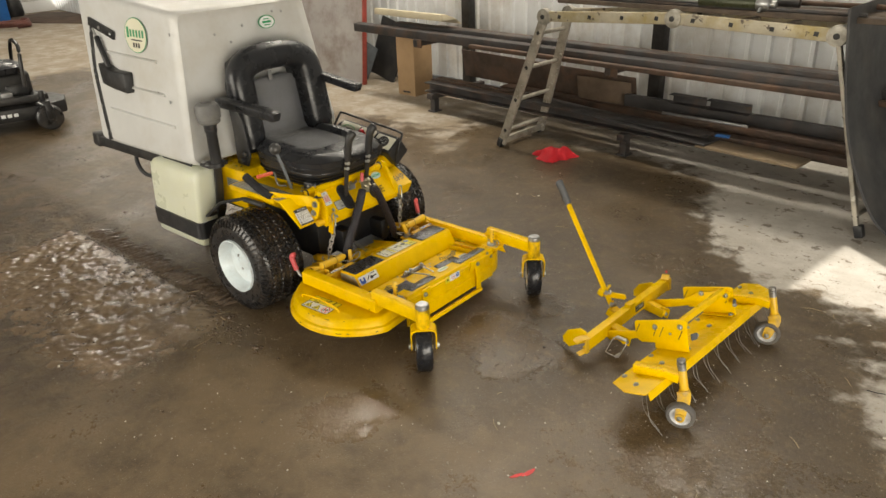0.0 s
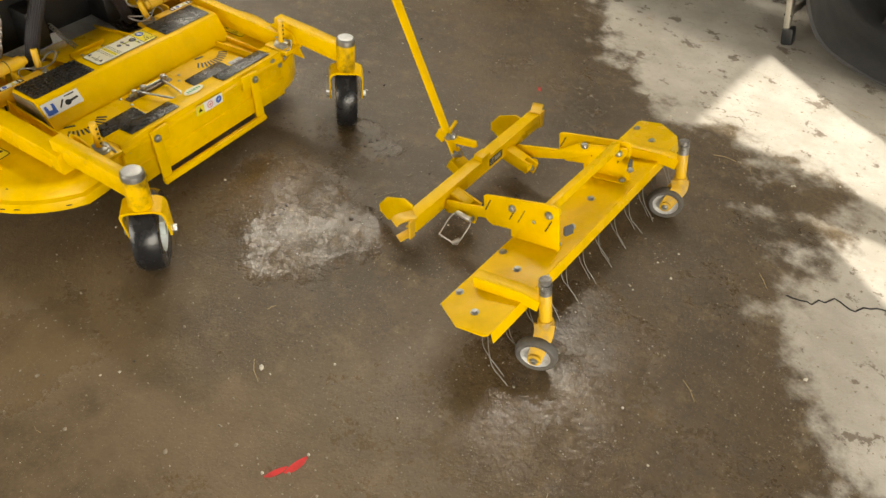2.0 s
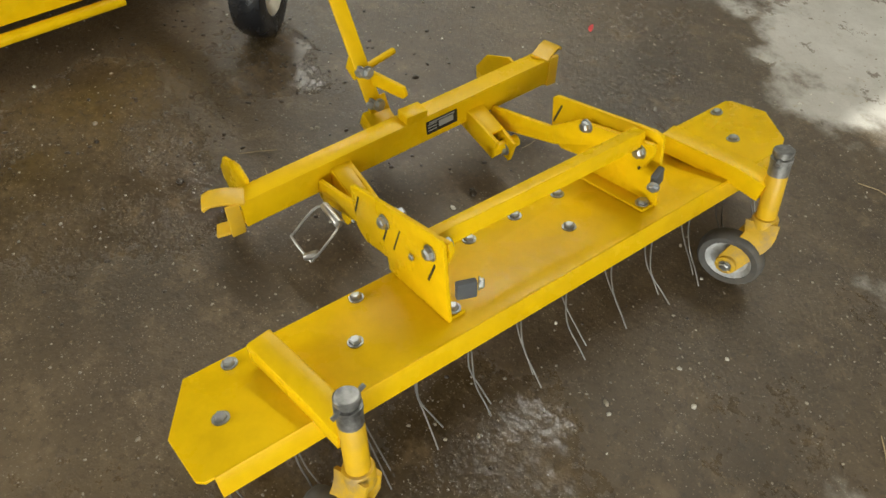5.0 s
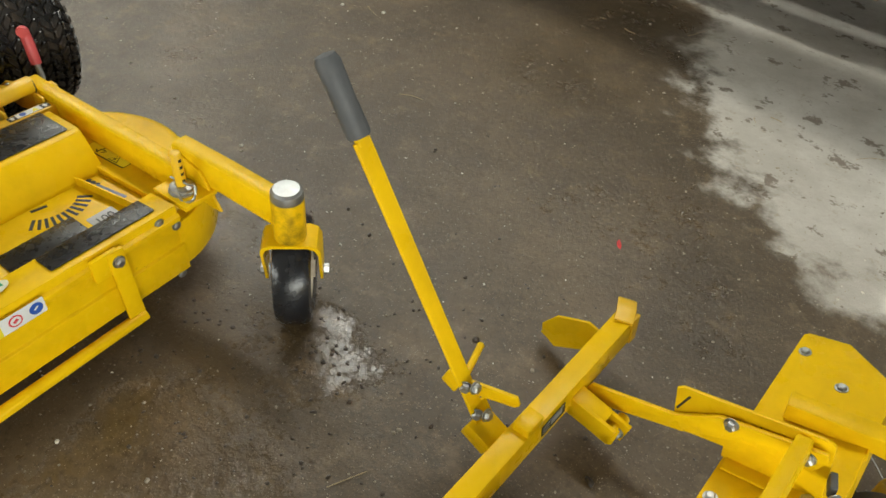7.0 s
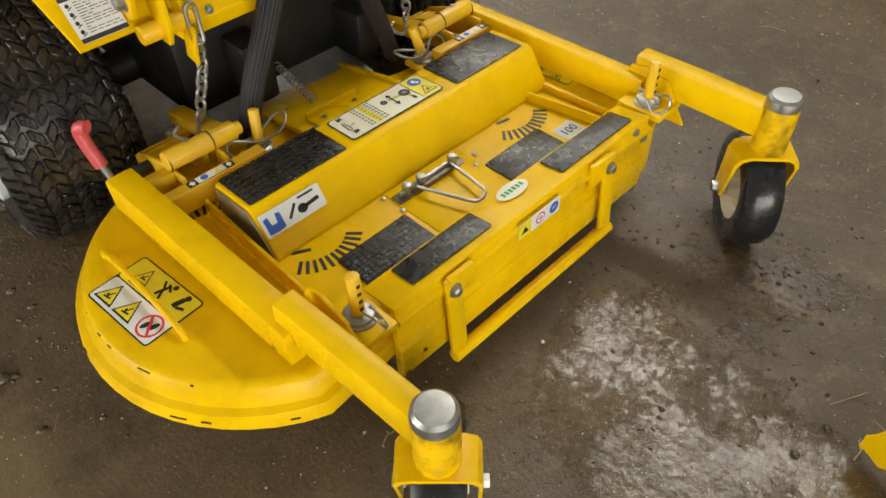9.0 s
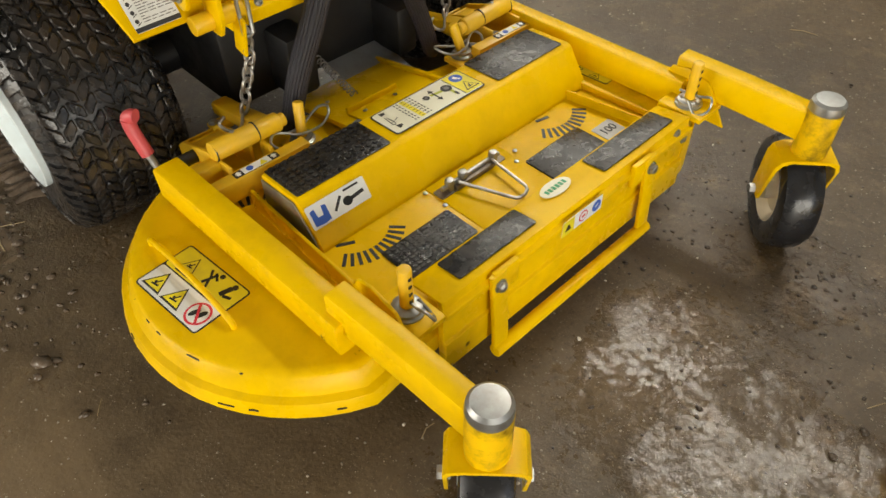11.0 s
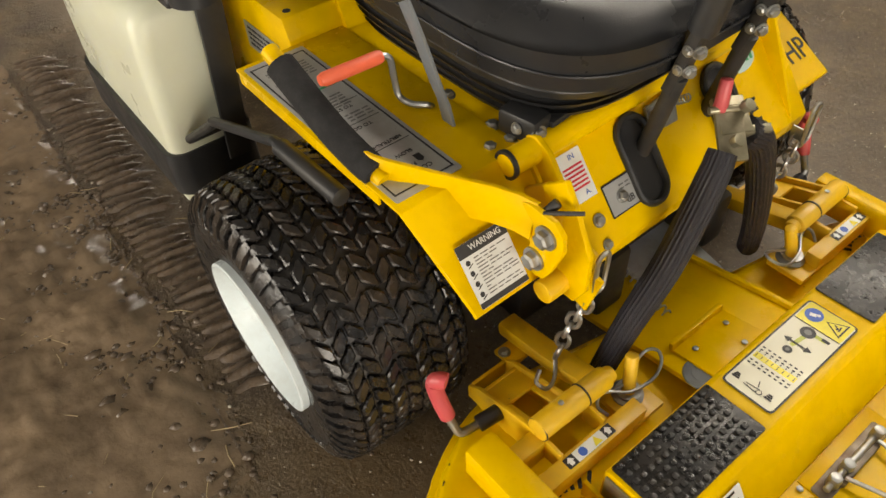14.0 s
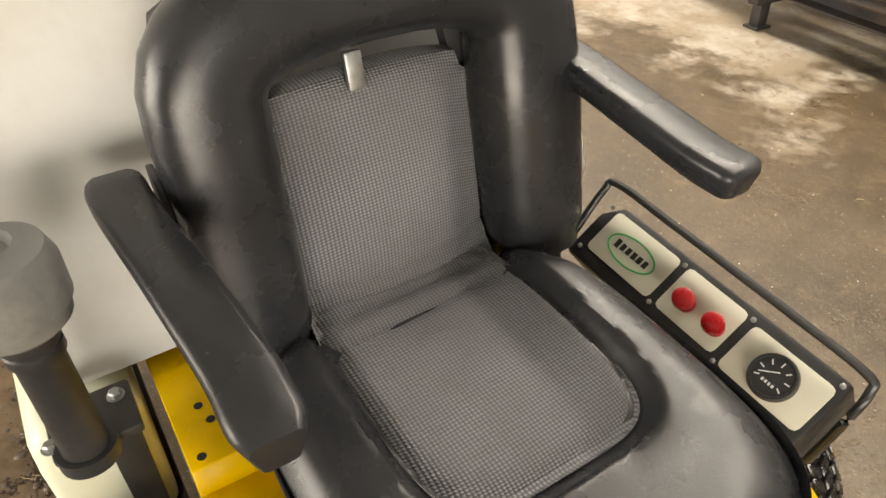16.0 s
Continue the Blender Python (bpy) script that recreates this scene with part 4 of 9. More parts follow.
part("print", bm, LABEL_CREAM, cl)
# sloping face label
SF = frame3((0.5805, 0, 0.2305), (0, 1, 0), (-0.044, 0, 0.064))
M2 = SF @ pose(-0.267, 0.012, 0.0022) @ Matrix.Diagonal((0.95, 0.80, 1, 1))
bm = bmesh.new()
flat(bm, rect(0.115, 0.046, 0.003), M2, 0.0005)
sl = part("service_label", bm, LABEL_WHITE, deck, "white label with blue and black pictograms")
bm = bmesh.new()
flat(bm, [(-0.052, -0.018), (-0.036, -0.020), (-0.022, -0.018), (-0.022, 0.012), (-0.030, 0.014), (-0.032, -0.004), (-0.042, -0.004), (-0.044, 0.014), (-0.052, 0.012)], M2 @ pose(0, 0, 0.0005), 0.0004)
part("pictogram", bm, INK_BLUE, sl)
bm = bmesh.new()
flat(bm, rect(0.028, 0.005), M2 @ pose(-0.002, 0.0, 0.0005, 0, 0, 50), 0.0004)
flat(bm, rect(0.034, 0.007), M2 @ pose(0.032, -0.003, 0.0005, 0, 0, 6), 0.0004)
disc(bm, 0.009, M2 @ pose(0.016, -0.005, 0.0005), 0.0004)
flat(bm, rect(0.03, 0.004), M2 @ pose(0.030, 0.016, 0.0005), 0.0004)
part("print", bm, INK, sl)
# floor of the deck: pads, vents, latch
for x0, x1, y0, y1 in ((0.664, 0.734, -0.264, -0.127), (0.672, 0.740, 0.050, 0.188)):
    bm = bmesh.new()
    prism(bm, rect(x1 - x0, y1 - y0, 0.003), pose((x0 + x1) / 2, (y0 + y1) / 2, 0.1925), 0.003, 0.0008)
    fp = part("floor_pad", bm, GRIP_PAD, deck, "black ribbed rubber foot pad")
    if y0 < 0:
        bm = bmesh.new()
        for i in range(8):
            for j in range(13):
                prism(bm, rect(0.0055, 0.0075, 0.001), pose(x0 + 0.0075 + 0.0079 * i, y0 + 0.008 + 0.0102 * j, 0.1954), 0.0012)
        part("stud", bm, GRIP_PAD, fp)
def vent_fan(cx, cy, r, a0, a1, n, l=0.026):
    bm = bmesh.new()
    for k in range(n):
        a = radians(a0 + (a1 - a0) * k / (n - 1))
        box(bm, (cx + r * math.cos(a), cy + r * math.sin(a), 0.1928), (l, 0.0055, 0.001), (0, 0, math.degrees(a)))
    return bm


for cx, cy, r, a0, a1, n in ((0.585, -0.258, 0.072, -46, 44, 11), (0.590, 0.184, 0.072, -44, 46, 11), (0.470, -0.360, 0.056, 130, 196, 6), (0.470, 0.330, 0.056, 150, 215, 6), (0.470, 0.325, 0.060, 10, 50, 5)):
    part("vent_slot", vent_fan(cx, cy, r, a0, a1, n), INK, deck, "row of dark cooling slots")
bm = bmesh.new()
for x, y, l, a in ((0.609, -0.288, 0.030, 62), (0.612, 0.165, 0.028, 78), (0.520, -0.376, 0.030, 10), (0.565, -0.377, 0.040, 8), (0.600, -0.377, 0.024, 12), (0.600, 0.372, 0.085, 4)):
    box(bm, (x, y, 0.1928), (l, 0.006, 0.001), (0, 0, a))
part("vent_slot", bm, INK, deck, "dark straight slots")
# latch: rusty bracket, two posts, wire handle in a floor slot
RUSTY_ZINC = mat("rusty_latch_steel", (0.20, 0.165, 0.13), 0.5, metal=0.6, var=0.35, scale=40, grime=(0.10, 0.055, 0.03), gscale=35, gamount=0.95)
bm = bmesh.new()
prism(bm, rect(0.024, 0.150, 0.004), pose(0.632, -0.042, 0.1925), 0.004, 0.001)
box(bm, (0.640, -0.042, 0.199), (0.012, 0.085, 0.010), bev=0.002)
lth = part("latch_bracket", bm, RUSTY_ZINC, deck, "rusty steel latch bracket")
bm = bmesh.new()
rod(bm, (0.634, -0.110, 0.206), (0.634, 0.024, 0.206), 0.0045, n=10, bev=0.001)
for y in (-0.092, -0.062, 0.010):
    rod(bm, (0.634, y, 0.196), (0.634, y, 0.218), 0.008, n=10, bev=0.002)
part("latch_bolt", bm, ZINC, lth, "zinc latch bolts")
bm = bmesh.new()
tube(bm, [(0.640, -0.078, 0.208), (0.726, -0.047, 0.210), (0.733, -0.041, 0.208), (0.735, -0.034, 0.206), (0.735, -0.022, 0.206), (0.732, -0.014, 0.208), (0.725, -0.010, 0.210), (0.640, 0.002, 0.208)], 0.0030, 8, smooth=False)
part("latch_handle", bm, CHAIN_STEEL, lth, "steel wire latch handle")
bm = bmesh.new()
box(bm, (0.732, -0.030, 0.1932), (0.018, 0.050, 0.001))
part("slot", bm, INK, lth)
bm = bmesh.new()
prism(bm, [(0.604, -0.118), (0.604, 0.050), (0.762, 0.046), (0.762, -0.116)], pose(0, 0, 0.190), 0.0045, 0.001)
part("access_plate", bm, YELLOW_DECK, deck)
for x, y in ((0.612, -0.125), (0.655, -0.122), (0.640, 0.060), (0.662, 0.040)):
    bolt(deck, (x, y, 0.1935), (0, 0, 1), 0.0055, 0.003, False)
bm = bmesh.new()
OB = frame3((0.781, -0.008, 0.2385), (0, 1, 0), (-1, 0, -0.1))
disc(bm, 0.016, OB, 0.0012, sx=2.0)
ov = part("oval_badge", bm, LABEL_CREAM, deck, "small cream oval badge")
bm = bmesh.new()
for k in range(6):
    flat(bm, rect(0.005, 0.009), OB @ pose(-0.020 + 0.008 * k, 0, 0.0012), 0.0004)
part("print", bm, INK_GREEN, ov)
bm = bmesh.new()
flat(bm, rect(0.050, 0.040, 0.002), pose(0.716, 0.224, 0.1925, 0, 0, 90), 0.001)
hz = part("size_label", bm, mat("dull_grey_plate", (0.30, 0.30, 0.285), 0.45, metal=0.3, var=0.15, scale=30), deck, "grey metal number label")
lettering("print", "100", 0.024, pose(0.716, 0.224, 0.1938, 0, 0, 90), INK, hz)
# yellow discharge label at the far side and warning decals on the near lobe
bm = bmesh.new()
prism(bm, [(0.50, 0.285), (0.50, 0.345), (0.775, 0.350), (0.775, 0.306)], pose(0, 0, 0.190), 0.015, 0.0015)
part("side_ledge", bm, YELLOW_DECK, deck)
bm = bmesh.new()
sweep(bm, [(0.600, 0.247, 0.200), (0.690, 0.262, 0.200), (0.765, 0.275, 0.200)], rect(0.003, 0.021))
part("side_divider", bm, YELLOW_DECK, deck)
bm = bmesh.new()
prism(bm, [(0.628, 0.264), (0.628, 0.272), (0.694, 0.284), (0.694, 0.276)], pose(0, 0, 0.1925), 0.0012)
part("slot_strip", bm, GREY_STEEL, deck, "bare grey strip beside the slots")
bm = bmesh.new()
for k in range(3):
    box(bm, (0.600 + 0.010 * k, 0.264 + 0.002 * k, 0.1930), (0.022, 0.004, 0.001), (0, 0, 38))
part("vent_slot", bm, INK, deck)
HM = pose(0.582, 0.330, 0.2052, 0, 0, 4)
bm = bmesh.new()
flat(bm, rect(0.108, 0.028, 0.005), HM, 0.0005)
fd = part("hazard_decal", bm, INK, deck, "yellow hazard decal with black edge")
bm = bmesh.new()
flat(bm, rect(0.106, 0.025, 0.005), HM @ pose(0, 0.001, 0.0005), 0.0003)
part("label_field", bm, LABEL_YELLOW, fd)
hollow_triangle(0.022, 0.0, 0.024, HM @ pose(0, 0, 0.0002), fd)
bm = bmesh.new()
for u, v, l, a in ((-0.022, 0.0, 0.020, 75), (-0.018, 0.003, 0.012, 15), (-0.026, -0.005, 0.012, -30), (-0.012, -0.001, 0.010, 50)):
    flat(bm, rect(l, 0.0022), HM @ pose(u, v, 0.0009, 0, 0, a), 0.0002)
part("print", bm, INK, fd)
DM = frame3((0.5220, -0.4985, 0.1925), (1, 0.08, 0), (0, 1, 0))
bm = bmesh.new()
flat(bm, rect(0.148, 0.098, 0.006), DM, 0.0006)
dl = part("warning_decal", bm, INK, deck, "white and yellow blade warning decal")
bm = bmesh.new()
flat(bm, rect(0.143, 0.0455, 0.004), DM @ pose(0, -0.0240, 0.0006), 0.0003)
part("label_field", bm, LABEL_WHITE, dl)
bm = bmesh.new()
flat(bm, rect(0.143, 0.0455, 0.004), DM @ pose(0, 0.0240, 0.0006), 0.0003)
part("label_field", bm, LABEL_YELLOW, dl)



hollow_triangle(-0.046, -0.024, 0.042, DM, dl)
hollow_triangle(0.000, -0.024, 0.042, DM, dl)
hollow_triangle(-0.036, 0.026, 0.032, DM, dl)
bm = bmesh.new()
for u, v, l, w, a in ((-0.036, 0.006, 0.030, 0.004, 0), (0.006, 0.026, 0.026, 0.005, 70), (0.012, 0.034, 0.016, 0.004, -35), (0.000, 0.034, 0.014, 0.004, 130), (0.010, 0.018, 0.016, 0.004, -60), (0.044, 0.026, 0.020, 0.009, 75), (0.054, 0.020, 0.014, 0.005, 20)):
    flat(bm, rect(l, w, 0.0012), DM @ pose(u, v, 0.0009, 0, 0, a), 0.0003)
disc(bm, 0.0045, DM @ pose(0.018, 0.040, 0.0009), 0.0003, 12)
disc(bm, 0.005, DM @ pose(0.049, 0.039, 0.0009), 0.0003, 12)
part("print", bm, INK, dl)
bm = bmesh.new()
disc(bm, 0.0200, DM @ pose(0.048, -0.024, 0.0009), 0.0002, 30)
part("pictogram", bm, INK_RED, dl)
bm = bmesh.new()
disc(bm, 0.0165, DM @ pose(0.048, -0.024, 0.0011), 0.0002, 30)
part("label_field", bm, LABEL_WHITE, dl)
bm = bmesh.new()
for s_ in (-1, 1):
    disc(bm, 0.0095, DM @ pose(0.048 + s_ * 0.0055, -0.024 + s_ * 0.002, 0.0013, 0, 0, -20), 0.0002, 16, 0.45)
part("print", bm, INK, dl)
bm = bmesh.new()
flat(bm, rect(0.034, 0.0040), DM @ pose(0.048, -0.024, 0.0016, 0, 0, -50), 0.0002)
part("pictogram", bm, INK_RED, dl)
# wire guard over the decal
bm = bmesh.new()
tube(bm, [(0.400, -0.498, 0.189), (0.410, -0.498, 0.206), (0.520, -0.496, 0.214), (0.615, -0.496, 0.206), (0.628, -0.496, 0.189)], 0.0045, 10)
part("wire_guard", bm, YELLOW, deck)
# inner rim and front face
bm = bmesh.new()
prism(bm, [(0.440, -0.334), (0.440, -0.340), (0.80, -0.352), (0.80, -0.346)], pose(0, 0, 0.188), 0.040, 0.0015)
part("deck_rib", bm, YELLOW, deck)
bm = bmesh.new()
prism(bm, [(0.440, 0.334), (0.440, 0.340), (0.80, 0.352), (0.80, 0.346)], pose(0, 0, 0.188), 0.040, 0.0015)
part("deck_rib", bm, YELLOW, deck)
bm = bmesh.new()
prism(bm, [(0.762, 0.2335), (0.827, 0.2410), (0.828, 0.225), (0.836, 0.222), (0.836, 0.212), (0.828, 0.209), (0.828, 0.157), (0.833, 0.154), (0.833, 0.097), (0.817, 0.092), (0.817, 0.2345), (0.762, 0.2285)], XZ(0.292), 0.585, 0.0012)
fr = part("front_panel", bm, YELLOW_DECK, deck, "yellow front wall with bolts")
for y0, y1 in ((-0.246, -0.088), (0.074, 0.262)):
    bm = bmesh.new()
    prism(bm, rect(0.046, y1 - y0, 0.003), pose(0.790, (y0 + y1) / 2, 0.2375, 0, -6.5, 0), 0.0028, 0.0008)
    part("edge_pad", bm, GRIP_PAD, deck, "narrow black grip pad")
for y, z in ((-0.275, 0.215), (-0.250, 0.120), (-0.285, 0.10), (0.285, 0.20), (0.255, 0.225), (0.275, 0.09)):
    bolt(deck, (0.828, y, z), (1, 0, 0), 0.008, 0.005)
FL = Matrix.Translation((0.8365, 0, 0.216)) @ Matrix(((0, 0, 1, 0), (1, 0, 0, 0), (0, 1, 0, 0), (0, 0, 0, 1)))
bm = bmesh.new()
flat(bm, rect(0.096, 0.030, 0.002), FL @ pose(-0.008, 0, 0), 0.0006)
f2 = part("front_label", bm, LABEL_WHITE, deck, "small white warning label")
bm = bmesh.new()
flat(bm, rect(0.028, 0.030, 0.002), FL @ pose(-0.042, 0, 0.0006), 0.0003)
part("label_field", bm, LABEL_YELLOW, f2)
bm = bmesh.new()
warn_triangle(bm, 0.015, FL @ pose(-0.042, 0, 0.0009), 0.0003)
part("print", bm, INK, f2)
bm = bmesh.new()
disc(bm, 0.0105, FL @ pose(0.026, 0, 0.0006), 0.0003)
part("pictogram", bm, INK_BLUE, f2)
bm = bmesh.new()
disc(bm, 0.0105, FL @ pose(-0.006, 0, 0.0006), 0.0003)
part("pictogram", bm, INK_RED, f2)
bm = bmesh.new()
disc(bm, 0.0080, FL @ pose(-0.006, 0, 0.0009), 0.0002)
flat(bm, rect(0.008, 0.003), FL @ pose(0.026, 0.001, 0.0009, 0, 0, 35), 0.0002)
part("label_field", bm, LABEL_WHITE, f2)
bm = bmesh.new()
flat(bm, rect(0.008, 0.005), FL @ pose(-0.006, 0, 0.0011, 0, 0, 30), 0.0002)
part("print", bm, INK_RED, f2)
bm = bmesh.new()
sweep(bm, smooth_line([(0.826, 0.286, 0.152), (0.818, 0.330, 0.152), (0.790, 0.385, 0.152), (0.745, 0.430, 0.152), (0.690, 0.462, 0.152)], 5), rect(0.006, 0.098, 0.002))
part("corner_skirt", bm, YELLOW_DECK, deck)
# tip-up bar across the front
bm = bmesh.new()
for y in (-0.198, 0.162):
    sweep(bm, [(0.838, y, 0.235), (0.846, y, 0.150), (0.850, y, 0.083)], rect(0.030, 0.008, 0.002), up=(1, 0, 0))
    box(bm, (0.836, y + (0.018 if y < 0 else -0.018), 0.215), (0.010, 0.05, 0.045), bev=0.003)
rod(bm, (0.852, -0.212, 0.083), (0.852, 0.176, 0.083), 0.011, n=14, bev=0.002)
bar = part("tip_up_bar", bm, YELLOW, deck, "yellow U-shaped tip-up bar")
for y in (-0.198, 0.162):
    bolt(bar, (0.844, y, 0.215), (1, 0, 0), 0.010, 0.009)
GREASY_YELLOW = mat("greasy_yellow_paint", (0.78, 0.48, 0.001), 0.34, var=0.06, scale=6, grime=(0.022, 0.014, 0.006), gscale=17, gamount=0.95, spec=0.3, bump=0.05, bscale=160)
# bare and blackened chips along the rim
bm = bmesh.new()
rc = random.Random(5)
ring_o = grown(base, sign * 0.0045)
ring_t = grown(base, sign * -0.0205)
for k in range(26):
    rg, z0, hh = (ring_o, 0.143, 0.0028) if k % 2 else (ring_t, 0.1868, 0.0022)
    i = rc.randrange(0, 24) if k < 22 else rc.randrange(25, len(rg))
    a, b = Vector(rg[i - 1]), Vector(rg[i])
    if (b - a).length > 0.08:
        continue
    t0 = rc.uniform(0, 0.5)
    p, q = a.lerp(b, t0), a.lerp(b, t0 + rc.uniform(0.06, 0.8) ** 1.5)
    sweep(bm, [(p.x, p.y, z0), ((p.x + q.x) / 2, (p.y + q.y) / 2, z0 + rc.uniform(-0.001, 0.002)), (q.x, q.y, z0)], rect(0.0016, hh * rc.uniform(0.6, 1.6)))
tagged(part("paint_chip", bm, mat("bare_chip", (0.045, 0.034, 0.026), 0.6, metal=0.2, var=0.4, scale=80), deck, "dark chipped paint on the rim"), kind="stuff")
# carrier frame arms and casters; the far arm sits closer in at its rear
for sg, ya, yb, yc, wa in ((-1, -0.414, -0.404, -0.399, 0.046), (1, 0.347, 0.356, 0.378, 0.032)):
    bm = bmesh.new()
    sweep(bm, [(0.330, ya, 0.234), (0.55, (ya + yb) / 2, 0.234), (0.775, yb, 0.234)], rect(wa, 0.058, 0.005))
    part("frame_arm", bm, YELLOW_DECK, deck, "yellow square-tube frame arm")
    bm = bmesh.new()
    sweep(bm, [(0.746, yc, 0.266), (0.86, (yc + sg * 0.388) / 2, 0.264), (0.985, sg * 0.388, 0.258)], rect(0.036, 0.058, 0.005))
    part("caster_arm", bm, YELLOW_DECK, deck)
    bm = bmesh.new()
    prism(bm, [(0.70, 0.200), (0.86, 0.200), (0.815, 0.270), (0.77, 0.282), (0.74, 0.275)], XZ(sg * 0.360 + 0.003), 0.006, 0.0015)
    box(bm, (0.800, sg * 0.335, 0.232), (0.085, 0.070, 0.010), bev=0.002)
    part("pin_bracket", bm, YELLOW, deck)
    # height pin
    bm = bmesh.new()
    rod(bm, (0.800, sg * 0.330, 0.225), (0.800, sg * 0.330, 0.318), 0.0095, n=14, bev=0.003)
    pn = part("height_pin", bm, YELLOW_FADED, deck, "yellow pin with a row of holes")
    bm = bmesh.new()
    for k in range(4):
        box(bm, (0.800, sg * 0.330, 0.262 + 0.014 * k), (0.0195, 0.0055, 0.0055))
    part("hole", bm, INK, pn)
    bm = bmesh.new()
    lathe(bm, [(0.0097, 0.237), (0.024, 0.237), (0.024, 0.240), (0.021, 0.242), (0.021, 0.247), (0.016, 0.250), (0.0097, 0.250)], pose(0.800, sg * 0.330, 0), 18)
    part("washer", bm, ZINC, pn)
    bm = bmesh.new()
    tube(bm, [(0.780, sg * 0.325, 0.258), (0.815, sg * 0.33, 0.258), (0.838, sg * 0.33, 0.264), (0.842, sg * 0.32, 0.245), (0.825, sg * 0.31, 0.235), (0.805, sg * 0.315, 0.252)], 0.0022, 7)
    part("hairpin_clip", bm, ZINC, pn)
    # caster
    bm = bmesh.new()
    lathe(bm, [(0, 0.205), (0.027, 0.205), (0.028, 0.210), (0.028, 0.290), (0.027, 0.294), (0, 0.294)], pose(1.0, sg * 0.388, 0), 24)
    cp = part("caster_post", bm, GREASY_YELLOW, deck, "yellow caster post streaked with black grease")
    bm = bmesh.new()
    lathe(bm, [(0, 0.293), (0.0275, 0.293), (0.0278, 0.300), (0.0265, 0.308), (0.022, 0.3125), (0, 0.314)], pose(1.0, sg * 0.388, 0), 28)
    part("post_cap", bm, ZINC, cp, "domed zinc cap")
    yaw = -46 if sg < 0 else -50
    FK = pose(1.0, sg * 0.388, 0, 0, 0, yaw)
    bm = bmesh.new()
    sect = [(-0.052, 0.098), (-0.052, 0.188), (-0.046, 0.203), (-0.032, 0.210), (0.032, 0.210), (0.046, 0.203), (0.052, 0.188), (0.052, 0.098)]
    w0 = 0.030
    fr_v, bk_v = [], []
    for yy, zz in sect:
        s = (0.210 - zz) / 0.11
        cx = -0.022 * s
        fr_v.append((cx + w0 * (1 - 0.35 * s), yy, zz))
        bk_v.append((cx - w0 * (1 - 0.35 * s), yy, zz))
    def ring_(pts, k):
        out = []
        for x, y, z in pts:
            out.append(bm.verts.new(FK @ Vector((x, y * k, z - (1 - k) * 0.06 if z > 0.15 else z))))
        return out
    A, B = ring_(fr_v, 1), ring_(bk_v, 1)
    C, D = ring_(fr_v, 0.9), ring_(bk_v, 0.9)
    for i in range(len(sect) - 1):
        for p, q in ((A, B), (C, D), (A, C), (B, D)):
            bm.faces.new((p[i], p[i + 1], q[i + 1], q[i]))
    for i in (0, -1):
        bm.faces.new((A[i], B[i], D[i], C[i]))
    part("caster_fork", bm, YELLOW, cp, "yellow bent-plate caster fork")
    hub = FK @ Vector((-0.024, 0, 0.103))
    ax = FK.to_3x3() @ Vector((0, 1, 0))
    WM = Matrix.Translation(hub) @ ax.to_track_quat("Z", "Y").to_matrix().to_4x4()
    bm = bmesh.new()
    lathe(bm, [(0.058, -0.030), (0.080, -0.034), (0.096, -0.031), (0.102, -0.020), (0.1035, -0.007), (0.1035, 0.007), (0.102, 0.020), (0.096, 0.031), (0.080, 0.034), (0.058, 0.030)], WM, 40, closed=True)
    ty = part("caster_tyre", bm, WET_RUBBER, deck, "smooth wet black caster tyre")
    bm = bmesh.new()
    lathe(bm, [(0, -0.036), (0.016, -0.036), (0.016, -0.016), (0.040, -0.014), (0.050, -0.026), (0.061, -0.030), (0.062, -0.026), (0.062, 0.026), (0.061, 0.030), (0.050, 0.026), (0.040, 0.014), (0.016, 0.016), (0.016, 0.036), (0, 0.036)], WM, 32)
    part("rim", bm, RIM_CREAM if sg > 0 else RIM_WHITE, ty, "pale painted rim")
    for s in (-1, 1):
        bm = bmesh.new()
        rod(bm, hub + ax * s * 0.044, hub + ax * s * 0.062, 0.010, n=6, bev=0.001)
        part("axle_nut", bm, ZINC, cp)

